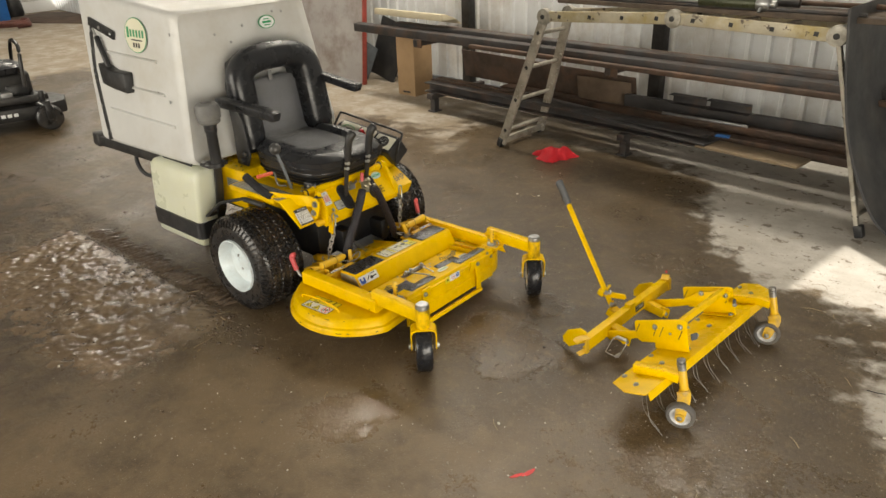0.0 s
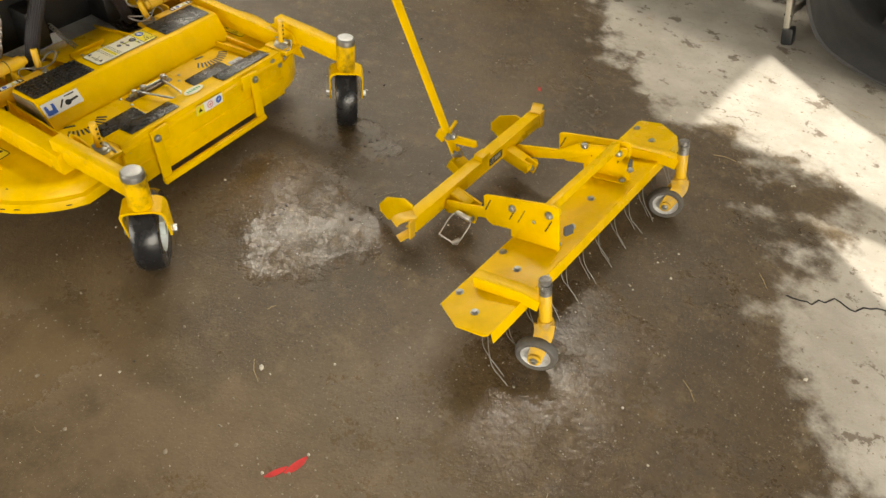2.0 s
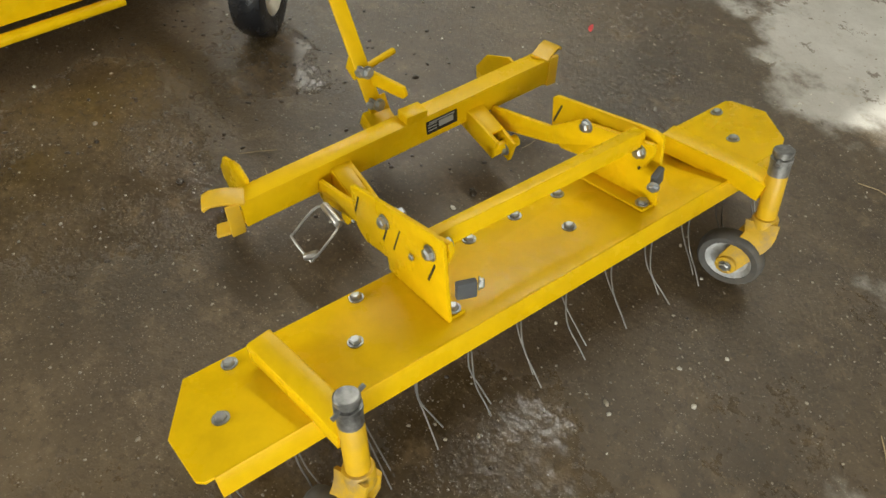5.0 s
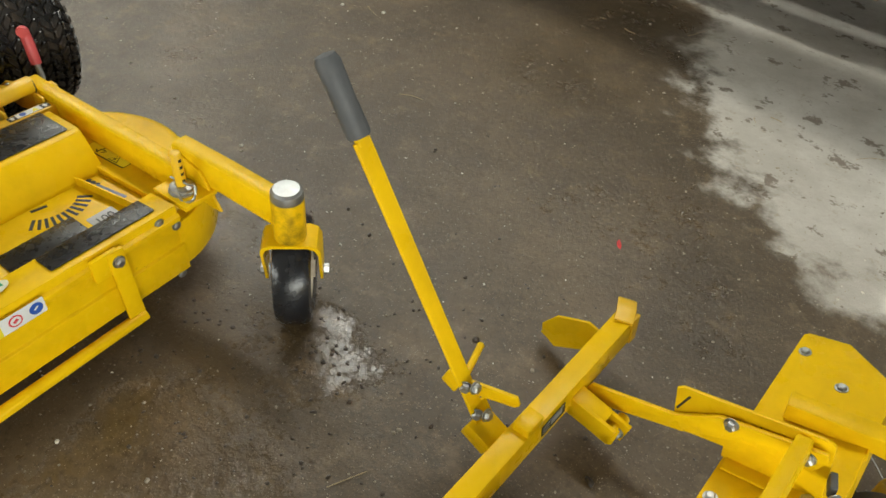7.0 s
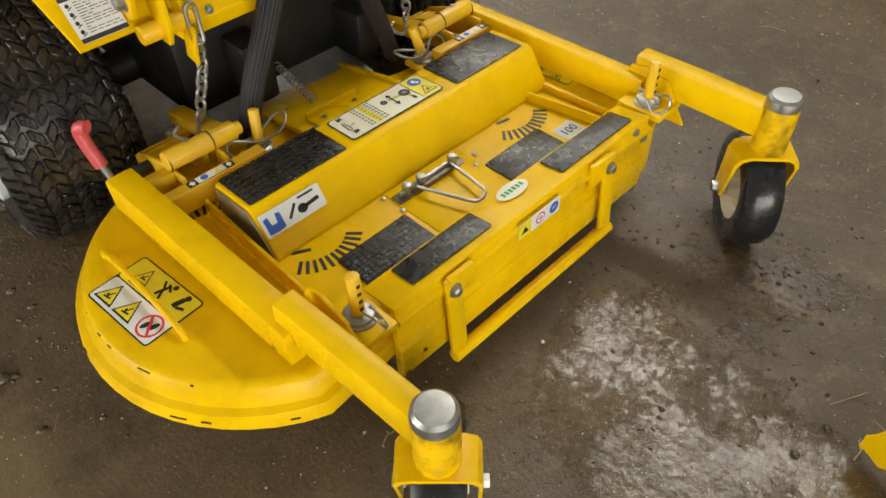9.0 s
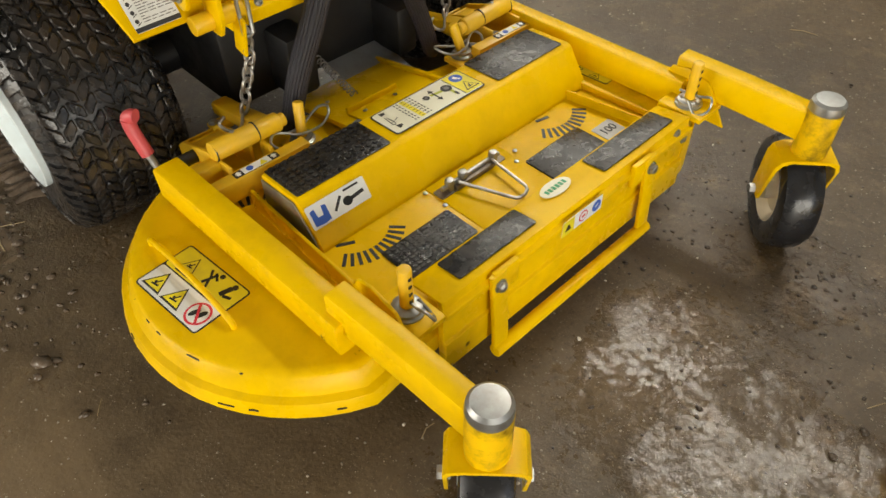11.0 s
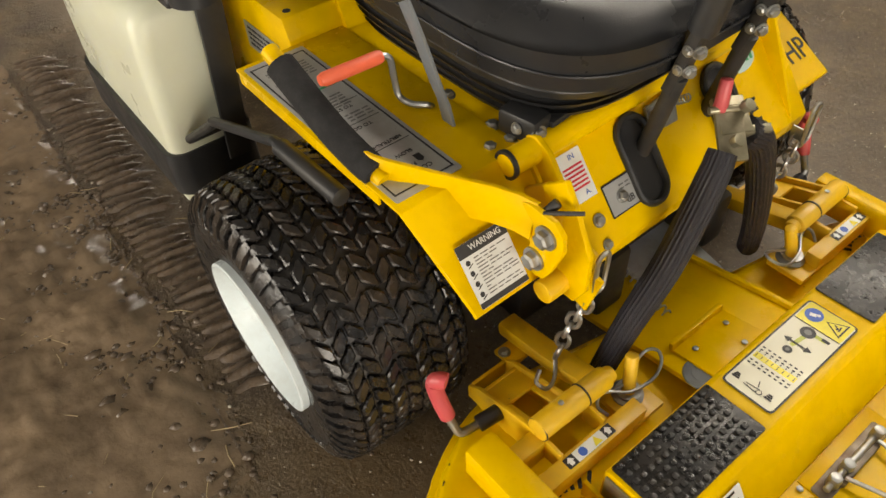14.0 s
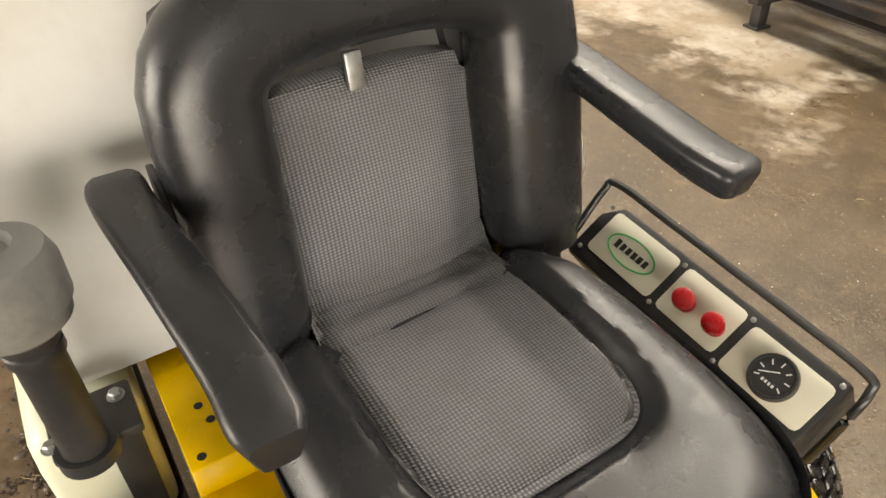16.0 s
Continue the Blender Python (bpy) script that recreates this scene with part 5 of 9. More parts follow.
# rear of the deck: hinge boxes, release levers
for sg, in_ in ((-1, 0.0), (1, 0.022)):
    HY = lambda v: sg * (v - in_)
    def slab(name, c, s_, rot=(0, 0, 0)):
        bm = bmesh.new()
        box(bm, (c[0], HY(c[1]), c[2]), s_, rot, bev=0.0015)
        return part(name, bm, YELLOW_FADED, deck)
    # front bar, dividers, rail to the arm
    slab("hinge_bar", (0.418, 0.302, 0.2285), (0.024, 0.180, 0.038))
    slab("hinge_rail", (0.370, 0.372, 0.2345), (0.024, 0.046, 0.042))
    slab("hinge_divider", (0.391, 0.347, 0.238), (0.034, 0.006, 0.038))
    slab("hinge_divider", (0.391, 0.270, 0.238), (0.034, 0.006, 0.038))
    # open box behind the tube
    for v in (0.351, 0.285):
        bm = bmesh.new()
        prism(bm, [(0.236, 0.188), (0.236, 0.214), (0.258, 0.232), (0.350, 0.262), (0.366, 0.262), (0.366, 0.208), (0.30, 0.188)], XZ(HY(v) + 0.003), 0.006, 0.0012)
        part("box_side", bm, YELLOW_FADED, deck)
    slab("box_rear", (0.239, 0.318, 0.203), (0.006, 0.060, 0.028))
    slab("box_rear", (0.262, 0.318, 0.208), (0.006, 0.060, 0.036))
    slab("box_web", (0.284, 0.318, 0.228), (0.042, 0.060, 0.006), (0, -17, 0))
    slab("box_web", (0.330, 0.343, 0.243), (0.052, 0.012, 0.006), (0, -17, 0))
    slab("box_web", (0.330, 0.294, 0.243), (0.052, 0.014, 0.006), (0, -17, 0))
    bm = bmesh.new()
    rod(bm, (0.368, HY(0.228), 0.266), (0.368, HY(0.353), 0.270), 0.0165, n=22, bev=0.003)
    pt = part("pivot_tube", bm, YELLOW_FADED, deck)
    for v in (0.272, 0.349):
        bm = bmesh.new()
        m, _ = along((0.368, HY(v), 0.2685), (0.368, HY(v + 0.002), 0.2685))
        lathe(bm, [(0.014, 0), (0.0172, 0), (0.0172, 0.002), (0.014, 0.002)], m, 22)
        part("seam", bm, INK, pt)
    bm = bmesh.new()
    rod(bm, (0.368, HY(0.230), 0.266), (0.368, HY(0.216), 0.2655), 0.0115, n=16, bev=0.003)
    part("tube_boss", bm, YELLOW_FADED, pt)
    bolt(pt, (0.366, HY(0.310), 0.285), (0, 0, 1), 0.0048, 0.003, False)
    bm = bmesh.new()
    sweep(bm, [(0.196, HY(0.243), 0.222), (0.280, HY(0.244), 0.238), (0.364, HY(0.243), 0.258)], rect(0.034, 0.026, 0.006))
    hb = part("hinge_arm", bm, YELLOW_FADED, deck, "yellow hinge arm")
    bm = bmesh.new()
    box(bm, (0.234, HY(0.270), 0.213), (0.040, 0.034, 0.010), (0, -10, 0), bev=0.003)
    part("lug", bm, YELLOW_FADED, hb)
    bolt(hb, (0.229, HY(0.279), 0.218), (-0.15, 0, 1), 0.0085, 0.006)
    slab("pin_seat", (0.400, 0.204, 0.220), (0.062, 0.060, 0.010))
    TM = frame3((0.4260, HY(0.308), 0.2478), (0, 1, 0), (-1, 0, 0))
    bm = bmesh.new()
    flat(bm, rect(0.082, 0.015, 0.001), TM @ pose(0, 0.008, 0), 0.0007)
    tl = part("lock_label", bm, INK, deck, "small black white and blue lock label")
    bm = bmesh.new()
    flat(bm, rect(0.050, 0.015), TM @ pose(0, 0.008, 0.0007), 0.0003)
    for s in (-1, 1):
        flat(bm, [(-0.003, -0.005), (0.003, -0.005), (0.003, 0.0), (0.006, 0.0), (0, 0.006), (-0.006, 0), (-0.003, 0)], TM @ pose(s * 0.033, 0.008, 0.0007), 0.0003)
    part("label_field", bm, LABEL_WHITE, tl)
    bm = bmesh.new()
    disc(bm, 0.006, TM @ pose(-0.012, 0.008, 0.001), 0.0003)
    part("pictogram", bm, INK_BLUE, tl)
    bm = bmesh.new()
    warn_triangle(bm, 0.014, TM @ pose(0.012, 0.008, 0.001), 0.0003)
    part("pictogram", bm, LABEL_YELLOW, tl)
    # rear height pin and clip
    bm = bmesh.new()
    rod(bm, (0.394, HY(0.204), 0.222), (0.377, HY(0.190), 0.291), 0.0092, n=16, bev=0.003)
    rp = part("height_pin", bm, YELLOW_FADED, deck, "yellow pin with a row of holes")
    bm = bmesh.new()
    tube(bm, [(0.400, HY(0.252), 0.236), (0.386, HY(0.258), 0.246), (0.378, HY(0.246), 0.254), (0.384, HY(0.228), 0.250), (0.398, HY(0.206), 0.244), (0.404, HY(0.170), 0.246), (0.398, HY(0.148), 0.256), (0.384, HY(0.140), 0.262), (0.372, HY(0.150), 0.258), (0.374, HY(0.172), 0.250), (0.384, HY(0.196), 0.246), (0.382, HY(0.226), 0.246)], 0.0024, 7)
    lathe(bm, [(0.009, 0.226), (0.022, 0.226), (0.022, 0.229), (0.017, 0.232), (0.017, 0.236), (0.009, 0.236)], pose(0.391, HY(0.202), 0), 18)
    part("hairpin_clip", bm, ZINC, rp, "wire hairpin clip and washers")
    # release lever
    bm = bmesh.new()
    tube(bm, [(0.298, HY(0.350), 0.227), (0.292, HY(0.398), 0.221), (0.286, HY(0.412), 0.222), (0.276, HY(0.416), 0.240), (0.264, HY(0.420), 0.262)], 0.0062, 10)
    rl = part("release_lever", bm, ZINC, deck, "bent zinc release lever")
    bm = bmesh.new()
    rod(bm, (0.300, HY(0.352), 0.2275), (0.294, HY(0.386), 0.2225), 0.0115, n=14, bev=0.002)
    part("lever_sleeve", bm, BLACK_PLASTIC, rl)
    bm = bmesh.new()
    tube(bm, [(0.270, HY(0.417), 0.248), (0.262, HY(0.420), 0.272), (0.254, HY(0.422), 0.298), (0.253, HY(0.421), 0.312), (0.260, HY(0.416), 0.318), (0.266, HY(0.412), 0.318)], 0.0112, 14)
    part("red_grip", bm, RED_GRIP, rl, "red vinyl grip")
# drive cover and shield between deck and body
bm = bmesh.new()
box(bm, (0.345, -0.015, 0.205), (0.235, 0.215, 0.012), (0, -11, 0), bev=0.003)
box(bm, (0.345, 0.088, 0.196), (0.23, 0.010, 0.045), (0, -11, 0), bev=0.003)
dc = part("drive_cover", bm, YELLOW, deck, "yellow gearbox cover")
bm = bmesh.new()
box(bm, (0.415, -0.040, 0.2265), (0.075, 0.115, 0.006), (0, -11, 0), bev=0.0015)
box(bm, (0.380, -0.040, 0.2265), (0.008, 0.115, 0.014), (0, -11, 0), bev=0.002)
part("cover_flap", bm, YELLOW, dc)
bm = bmesh.new()
PU = Matrix.Translation((0.440, -0.098, 0.2275)) @ pose(0, 0, 0, 0, -11, 0)
lathe(bm, [(0, 0), (0.030, 0), (0.031, 0.002), (0.030, 0.004), (0.020, 0.0045), (0.018, 0.003), (0, 0.003)], PU, 28)
part("pulley", bm, GREY_STEEL, dc, "grey steel pulley under the cover")
for x, y in ((0.405, -0.075), (0.405, -0.005), (0.31, -0.09), (0.445, -0.02)):
    bolt(dc, (x, y, 0.2135 + (x - 0.345) * 0.194 + (0.003 if x > 0.38 else 0)), (-0.19, 0, 1), 0.0055, 0.0035, False)


# -- drive wheels --
def drive_wheel(yc, sg):
    """A wide turf tyre with wavy tread blocks; sg points outward."""
    R, W = 0.232, 0.235
    WM = Matrix.Translation((-0.022, yc, R - 0.004)) @ Euler((radians(-90 * sg), 0, 0)).to_matrix().to_4x4()   # z outward
    bm = bmesh.new()
    h = W / 2
    prof = [(0.112, h - 0.030), (0.124, h - 0.008), (0.150, h - 0.004), (0.185, h - 0.002), (0.207, h - 0.011), (0.219, h - 0.026), (0.224, h - 0.045), (0.226, 0)]
    prof = prof + [(r, -z) for r, z in reversed(prof[:-1])]
    lathe(bm, prof, WM, 56, closed=True)
    tyre = part("drive_tyre", bm, RUBBER, mower, "black turf tyre with worn wavy tread")
    bm = bmesh.new()
    rows, n = 9, 56
    pitch = 2 * math.pi / n
    def top_r(z):
        e = abs(z) / h
        return 0.2325 - 0.016 * max(0, (e - 0.62) / 0.38) ** 2 * 1.6
    rw = random.Random(5)
    for i in range(rows):
        z0 = -h + 0.012 + (W - 0.024) * i / rows
        z1 = -h + 0.012 + (W - 0.024) * (i + 1) / rows - 0.0035
        for k in range(n):
            a0 = pitch * (k + 0.06 * math.sin(3.1 * k + i))
            wear = rw.uniform(-0.0008, 0.0006)
            loops = []
            # top, rounded shoulder and foot of one wavy block
            for grow, drop in ((-0.0022, 0.0), (0.0, 0.0020), (0.0006, 0.0105)):
                near_, far_ = [], []
                for q in range(5):
                    f = q / 4
                    z = z0 - grow + (z1 - z0 + 2 * grow) * f
                    wave = 0.5 - 0.5 * math.cos(math.pi * (f if i % 2 == 0 else 1 - f))
                    off = pitch * (0.52 * wave)
                    trim = 0.0026 if q in (0, 4) else 0.0
                    rr = top_r(z) + wear - drop
                    ga = (grow - trim) / 0.23
                    for lst, a in ((near_, a0 + off - ga), (far_, a0 + pitch * 0.80 + off + ga)):
                        lst.append(bm.verts.new(WM @ Vector((rr * math.cos(a), rr * math.sin(a), z))))
                loops.append((near_, far_))
            nt_, ft_ = loops[0]
            for q in range(4):
                bm.faces.new((nt_[q], ft_[q], ft_[q + 1], nt_[q + 1]))
            for (na, fa), (nb, fb) in zip(loops, loops[1:]):
                ra, rb = na + fa[::-1], nb + fb[::-1]
                for q in range(10):
                    bm.faces.new((ra[q], ra[(q + 1) % 10], rb[(q + 1) % 10], rb[q]))
    # shoulder lugs
    for k in range(n):
        a = 2 * math.pi * (k + 0.25) / n
        for s in (-1, 1):
            vs = []
            for rr, z in ((0.2255, s * (h - 0.018)), (0.2105, s * (h - 0.0050)), (0.190, s * (h + 0.0005))):
                for d in (-0.030, 0.030):
                    vs.append(bm.verts.new(WM @ Vector((rr * math.cos(a + d), rr * math.sin(a + d), z))))
            lows = []
            for rr, z in ((0.216, s * (h - 0.026)), (0.203, s * (h - 0.014)), (0.186, s * (h - 0.004))):
                for d in (-0.036, 0.036):
                    lows.append(bm.verts.new(WM @ Vector((rr * math.cos(a + d), rr * math.sin(a + d), z))))
            bm.faces.new((vs[0], vs[1], vs[3], vs[2]))
            bm.faces.new((vs[2], vs[3], vs[5], vs[4]))
            for p, q in ((0, 1), (1, 3), (3, 5), (5, 4), (4, 2), (2, 0)):
                bm.faces.new((vs[p], vs[q], lows[q], lows[p]))
    tr = part("tread", bm, TREAD_RUBBER, tyre)
    tagged(tr, kind="stuff")
    bm = bmesh.new()
    lathe(bm, [(0.127, h - 0.012), (0.127, h + 0.003), (0.122, h + 0.004), (0.117, h - 0.004), (0.108, h - 0.030), (0.098, h - 0.048), (0.070, h - 0.060), (0.040, h - 0.056), (0.032, h - 0.046), (0, h - 0.046)], WM, 44)
    rim = part("rim", bm, RIM_WHITE, tyre, "white enamelled dished wheel rim")
    bm = bmesh.new()
    p = WM @ Vector((0.085, -0.055, h - 0.062))
    q = WM @ Vector((0.088, -0.057, h - 0.030))
    rod(bm, p, q, 0.006, n=10, bev=0.002)
    part("valve", bm, BLACK_PLASTIC, rim)
    for k in range(5):
        a = 2 * math.pi * k / 5 + 0.3
        v = WM @ Vector((0.055 * math.cos(a), 0.055 * math.sin(a), h - 0.064))
        bolt(rim, v, WM.to_3x3() @ Vector((0, 0, 1)), 0.009, 0.010, False)


drive_wheel(-0.425, -1)
drive_wheel(0.425, 1)

# -- chassis and body --
bm = bmesh.new()
box(bm, (-0.08, 0, 0.31), (0.56, 0.44, 0.22), bev=0.01)
box(bm, (-0.55, 0, 0.36), (0.55, 0.30, 0.20), bev=0.02)
rod(bm, (-0.022, -0.33, 0.23), (-0.022, 0.33, 0.23), 0.035, n=16)
box(bm, (0.22, -0.10, 0.27), (0.10, 0.06, 0.12), bev=0.01)
box(bm, (0.22, 0.14, 0.25), (0.12, 0.05, 0.10), bev=0.01)
# steel darkened to near black: shade under the tub is in its colour
part("chassis", bm, mat("shade_black_steel", (0.010, 0.010, 0.011), 0.5, metal=0.2, var=0.4, scale=12, grime=(0.030, 0.024, 0.018), gamount=0.5), mower, "dark chassis and transmission, coloured near black for the shade under the tub")
bm = bmesh.new()
box(bm, (0.245, 0.06, 0.192), (0.15, 0.14, 0.008), (0, 14, 0), bev=0.002)
box(bm, (0.315, 0.05, 0.182), (0.012, 0.14, 0.018), (0, 14, 0), bev=0.003)
hx = part("heat_shield", bm, mat("bare_sheet_steel", (0.36, 0.39, 0.42), 0.42, metal=0.4, var=0.12, scale=9, grime=(0.18, 0.15, 0.11), gscale=14), mower, "grey steel shield plate with rivets")
for y in (0.0, 0.05, 0.10):
    bolt(hx, (0.285, y, 0.187), (0.2, 0, 1), 0.006, 0.003, False)
bm = bmesh.new()
pts = []
for k in range(90):
    a = k * 0.8
    pts.append((0.335 - 0.0012 * k, -0.045 + 0.0066 * math.cos(a), 0.215 + 0.00035 * k + 0.0066 * math.sin(a)))
sweep(bm, pts, circle(0.0016, 5))
part("coil_spring", bm, ZINC, mower, "steel return spring")
# tail wheel under the hopper
bm = bmesh.new()
TW = Matrix.Translation((-1.12, 0.0, 0.145)) @ Euler((radians(90), 0, 0)).to_matrix().to_4x4()
lathe(bm, [(0.07, -0.05), (0.12, -0.06), (0.14, -0.045), (0.145, 0), (0.14, 0.045), (0.12, 0.06), (0.07, 0.05)], TW, 32, closed=True)
rod(bm, (-1.12, -0.07, 0.145), (-1.12, 0.07, 0.145), 0.05, n=16)
tw = part("tail_tyre", bm, RUBBER, mower)
bm = bmesh.new()
box(bm, (-1.02, 0, 0.33), (0.30, 0.06, 0.06), (0, -10, 0), bev=0.008)
for s in (-1, 1):
    box(bm, (-1.12, s * 0.082, 0.235), (0.06, 0.012, 0.22), bev=0.003)
box(bm, (-1.12, 0, 0.34), (0.08, 0.18, 0.02), bev=0.004)
part("tail_fork", bm, BLACK_PAINT, mower)

# tub: tops, side walls, sloping front
bm = bmesh.new()
prism(bm, [(-0.50, 0.42), (-0.50, 0.590), (-0.185, 0.590), (-0.165, 0.551), (0.205, 0.551), (0.306, 0.428), (0.302, 0.404), (0.27, 0.404), (0.10, 0.40)], XZ(0.245), 0.480, 0.0025)
prism(bm, [(-0.50, 0.40), (-0.50, 0.5895), (-0.190, 0.5895), (-0.1775, 0.560), (-0.1775, 0.40)], XZ(-0.2345), 0.088, 0.0025)
tub = part("body_tub", bm, YELLOW, mower, "yellow sheet-steel body with sloping front")
bm = bmesh.new()
prism(bm, [(-0.178, 0.5535), (0.198, 0.5535), (0.281, 0.452), (0.291, 0.444), (0.287, 0.438), (0.276, 0.447), (0.193, 0.5485), (-0.178, 0.5485)], XZ(-0.236), 0.172, 0.0015)
for v in bm.verts:
    if v.co.x > 0.25 and v.co.y < -0.39:
        v.co.y = -0.382
fen = part("fender", bm, YELLOW, mower, "yellow fender panel over the tyre")
bm = bmesh.new()
prism(bm, [(-0.178, 0.5485), (0.15, 0.5485), (0.15, 0.53), (-0.178, 0.53)], XZ(-0.4015), 0.004, 0.001)
part("fender_flange", bm, YELLOW, fen)
bm = bmesh.new()
prism(bm, [(-0.12, 0.5485), (0.11, 0.5485), (0.13, 0.50), (0.13, 0.40), (0.12, 0.40), (0.10, 0.54), (-0.12, 0.54)], XZ(0.385), 0.14, 0.0015)
part("far_fender", bm, YELLOW, tub)
# near-side wall labels, holes and screws on the tub
bm = bmesh.new()
for x, y in ((-0.285, -0.285), (-0.272, -0.262), (-0.255, -0.278), (-0.40, -0.26), (-0.205, -0.305)):
    disc(bm, 0.006, pose(x, y, 0.5902), 0.0004, 14)
part("hole", bm, INK, tub, "dark drilled holes")
SW = Matrix.Translation((-0.27, -0.3230, 0.515)) @ Matrix(((1, 0, 0, 0), (0, 0, -1, 0), (0, 1, 0, 0), (0, 0, 0, 1)))
bm = bmesh.new()
flat(bm, rect(0.11, 0.045, 0.002), SW, 0.001)
wl = part("side_label", bm, LABEL_SILVER, tub, "silver data label")
part("print", bars(SW @ pose(0, 0.014, 0.001), 4, 0.09, 0.004, 0.009, 5), INK, wl)
# oval lever slots with rubber trim
SLOPE = frame3((0.2555, 0, 0.4895), (0, 1, 0), (-0.101, 0, 0.123))    # on the sloping front: x to the mower's left, y up the slope


def oval(w, h, n=28):
    r = w / 2
    out = []
    for k in range(n):
        a = 2 * math.pi * k / n
        out.append((r * math.cos(a), r * math.sin(a) + (h / 2 - r) * (1 if math.sin(a) >= 0 else -1)))
    return out


for y in (-0.082, 0.088):
    bm = bmesh.new()
    flat(bm, oval(0.048, 0.115), SLOPE @ pose(y, -0.004, 0.0012), 0.0008)
    ls = part("lever_slot", bm, INK, tub, "dark oval lever slot")
    bm = bmesh.new()
    pts = [SLOPE @ Vector((y + u, -0.004 + v, 0.003)) for u, v in oval(0.050, 0.117, 32)]
    sweep(bm, pts, circle(0.005, 8), up=SLOPE.to_3x3() @ Vector((0, 0, 1)), closed=True)
    part("rubber_trim", bm, BLACK_PLASTIC, ls, "black rubber edging")
# flag label, small diagram label, CE mark, oval badge
bm = bmesh.new()
FM = SLOPE @ pose(-0.186, 0.022, 0.0012)
FM = FM @ Matrix.Diagonal((1.18, 1.14, 1, 1))
flat(bm, rect(0.036, 0.056, 0.001), FM, 0.0005)
fl = part("origin_label", bm, LABEL_WHITE, tub, "white label with small red striped flag")
bm = bmesh.new()
for k in range(6):
    flat(bm, rect(0.027, 0.0022), FM @ pose(0.001, 0.011 - 0.0047 * k, 0.0005), 0.0003)
part("pictogram", bm, INK_RED, fl)
lettering("lettering", "IN", 0.0085, FM @ pose(0.004, 0.021, 0.0006), INK_BLUE, fl)
lettering("lettering", "A.", 0.0085, FM @ pose(0.008, -0.0205, 0.0006), INK_BLUE, fl)
bm = bmesh.new()
GM = SLOPE @ pose(-0.133, -0.028, 0.0012)
flat(bm, rect(0.050, 0.044, 0.001), GM, 0.0005)
gl = part("diagram_label", bm, INK, tub, "grey diagram label with black border")
bm = bmesh.new()
flat(bm, rect(0.046, 0.040, 0.001), GM @ pose(0, 0, 0.0005), 0.0003)
part("label_field", bm, LABEL_SILVER, gl)
part("print", bars(GM @ pose(0.010, 0.012, 0.0008), 2, 0.018, 0.0020, 0.005, 8), INK_GREY, gl)
lettering("lettering", "dB", 0.013, GM @ pose(0.012, -0.010, 0.0009), INK, gl)
for u, v, r in ((-0.133, -0.030, 0.010), (-0.180, -0.040, 0.010), (-0.215, -0.030, 0.010), (-0.215, 0.008, 0.012), (-0.182, -0.072, 0.008)):
    bolt(tub, SLOPE @ Vector((u, v, 0.0015)), SLOPE.to_3x3() @ Vector((0, 0, 1)), r * 0.8, 0.007)
lettering("ce_mark", "CE", 0.050, SLOPE @ pose(0.118, -0.034, 0.0014), INK, tub, "black conformity letters", 1.25)
bm = bmesh.new()
disc(bm, 0.017, SLOPE @ pose(0.148, 0.040, 0.0012), 0.0006, sx=1.75)
ob_ = part("oval_badge", bm, mat("pale_green_badge", (0.45, 0.60, 0.58), 0.35, var=0.1), tub, "pale green oval badge")
bm = bmesh.new()
for k in range(6):
    flat(bm, rect(0.0055, 0.011), SLOPE @ pose(0.125 + 0.009 * k, 0.040, 0.0018), 0.0003)
part("print", bm, INK_GREEN, ob_)
# cross tube and pivot ears
bm = bmesh.new()
rod(bm, (0.212, -0.272, 0.553), (0.212, 0.232, 0.553), 0.0165, n=18, bev=0.002)
tb = part("cross_tube", bm, YELLOW, mower, "yellow pivot tube")
for y, ear in ((-0.226, [(0.17, 0.535), (0.188, 0.566), (0.215, 0.574), (0.236, 0.562), (0.318, 0.455), (0.322, 0.436), (0.312, 0.416), (0.300, 0.415), (0.20, 0.52)]), (0.208, [(0.17, 0.535), (0.190, 0.572), (0.212, 0.582), (0.230, 0.570), (0.300, 0.440), (0.306, 0.425), (0.295, 0.412), (0.20, 0.52)])):
    bm = bmesh.new()
    prism(bm, ear, XZ(y + 0.004), 0.008, 0.002)
    part("pivot_ear", bm, YELLOW, tub)
for y in (-0.272, 0.190):
    bm = bmesh.new()
    m, _ = along((0.212, y, 0.553), (0.212, y + 0.005, 0.553))
    lathe(bm, [(0.014, 0), (0.0185, 0), (0.0185, 0.005), (0.014, 0.005)], m, 18)
    part("bushing", bm, BLACK_PLASTIC, tb)
# small hinge lugs left of the near ear
bm = bmesh.new()
rod(bm, (0.308, -0.300, 0.440), (0.308, -0.215, 0.440), 0.015, n=16, bev=0.002)
box(bm, (0.262, -0.250, 0.497), (0.012, 0.065, 0.08), SLOPE.to_3x3().to_4x4() @ pose(0, 0, 0, 90, 0, 0), 0.003)
part("lift_pivot", bm, YELLOW_FADED, tub)
bm = bmesh.new()
box(bm, (0.318, -0.232, 0.405), (0.03, 0.006, 0.07), (0, 15, 0), bev=0.002)
part("lug", bm, YELLOW, tub)
# far box with the engine size
HP = frame3((0.213, 0.288, 0.462), (0.012, 1, 0), (-0.11, 0, 0.063))
bm = bmesh.new()
prism(bm, rect(0.152, 0.130, 0.004), HP @ pose(0, 0, -0.07), 0.07, 0.004)
hpb = part("engine_size_box", bm, YELLOW, mower, "yellow box lettered with the engine power")
lettering("lettering", "26HP", 0.052, HP @ pose(0.020, -0.010, 0.0008), INK, hpb, "black engine power lettering", 1.05, 0.8)

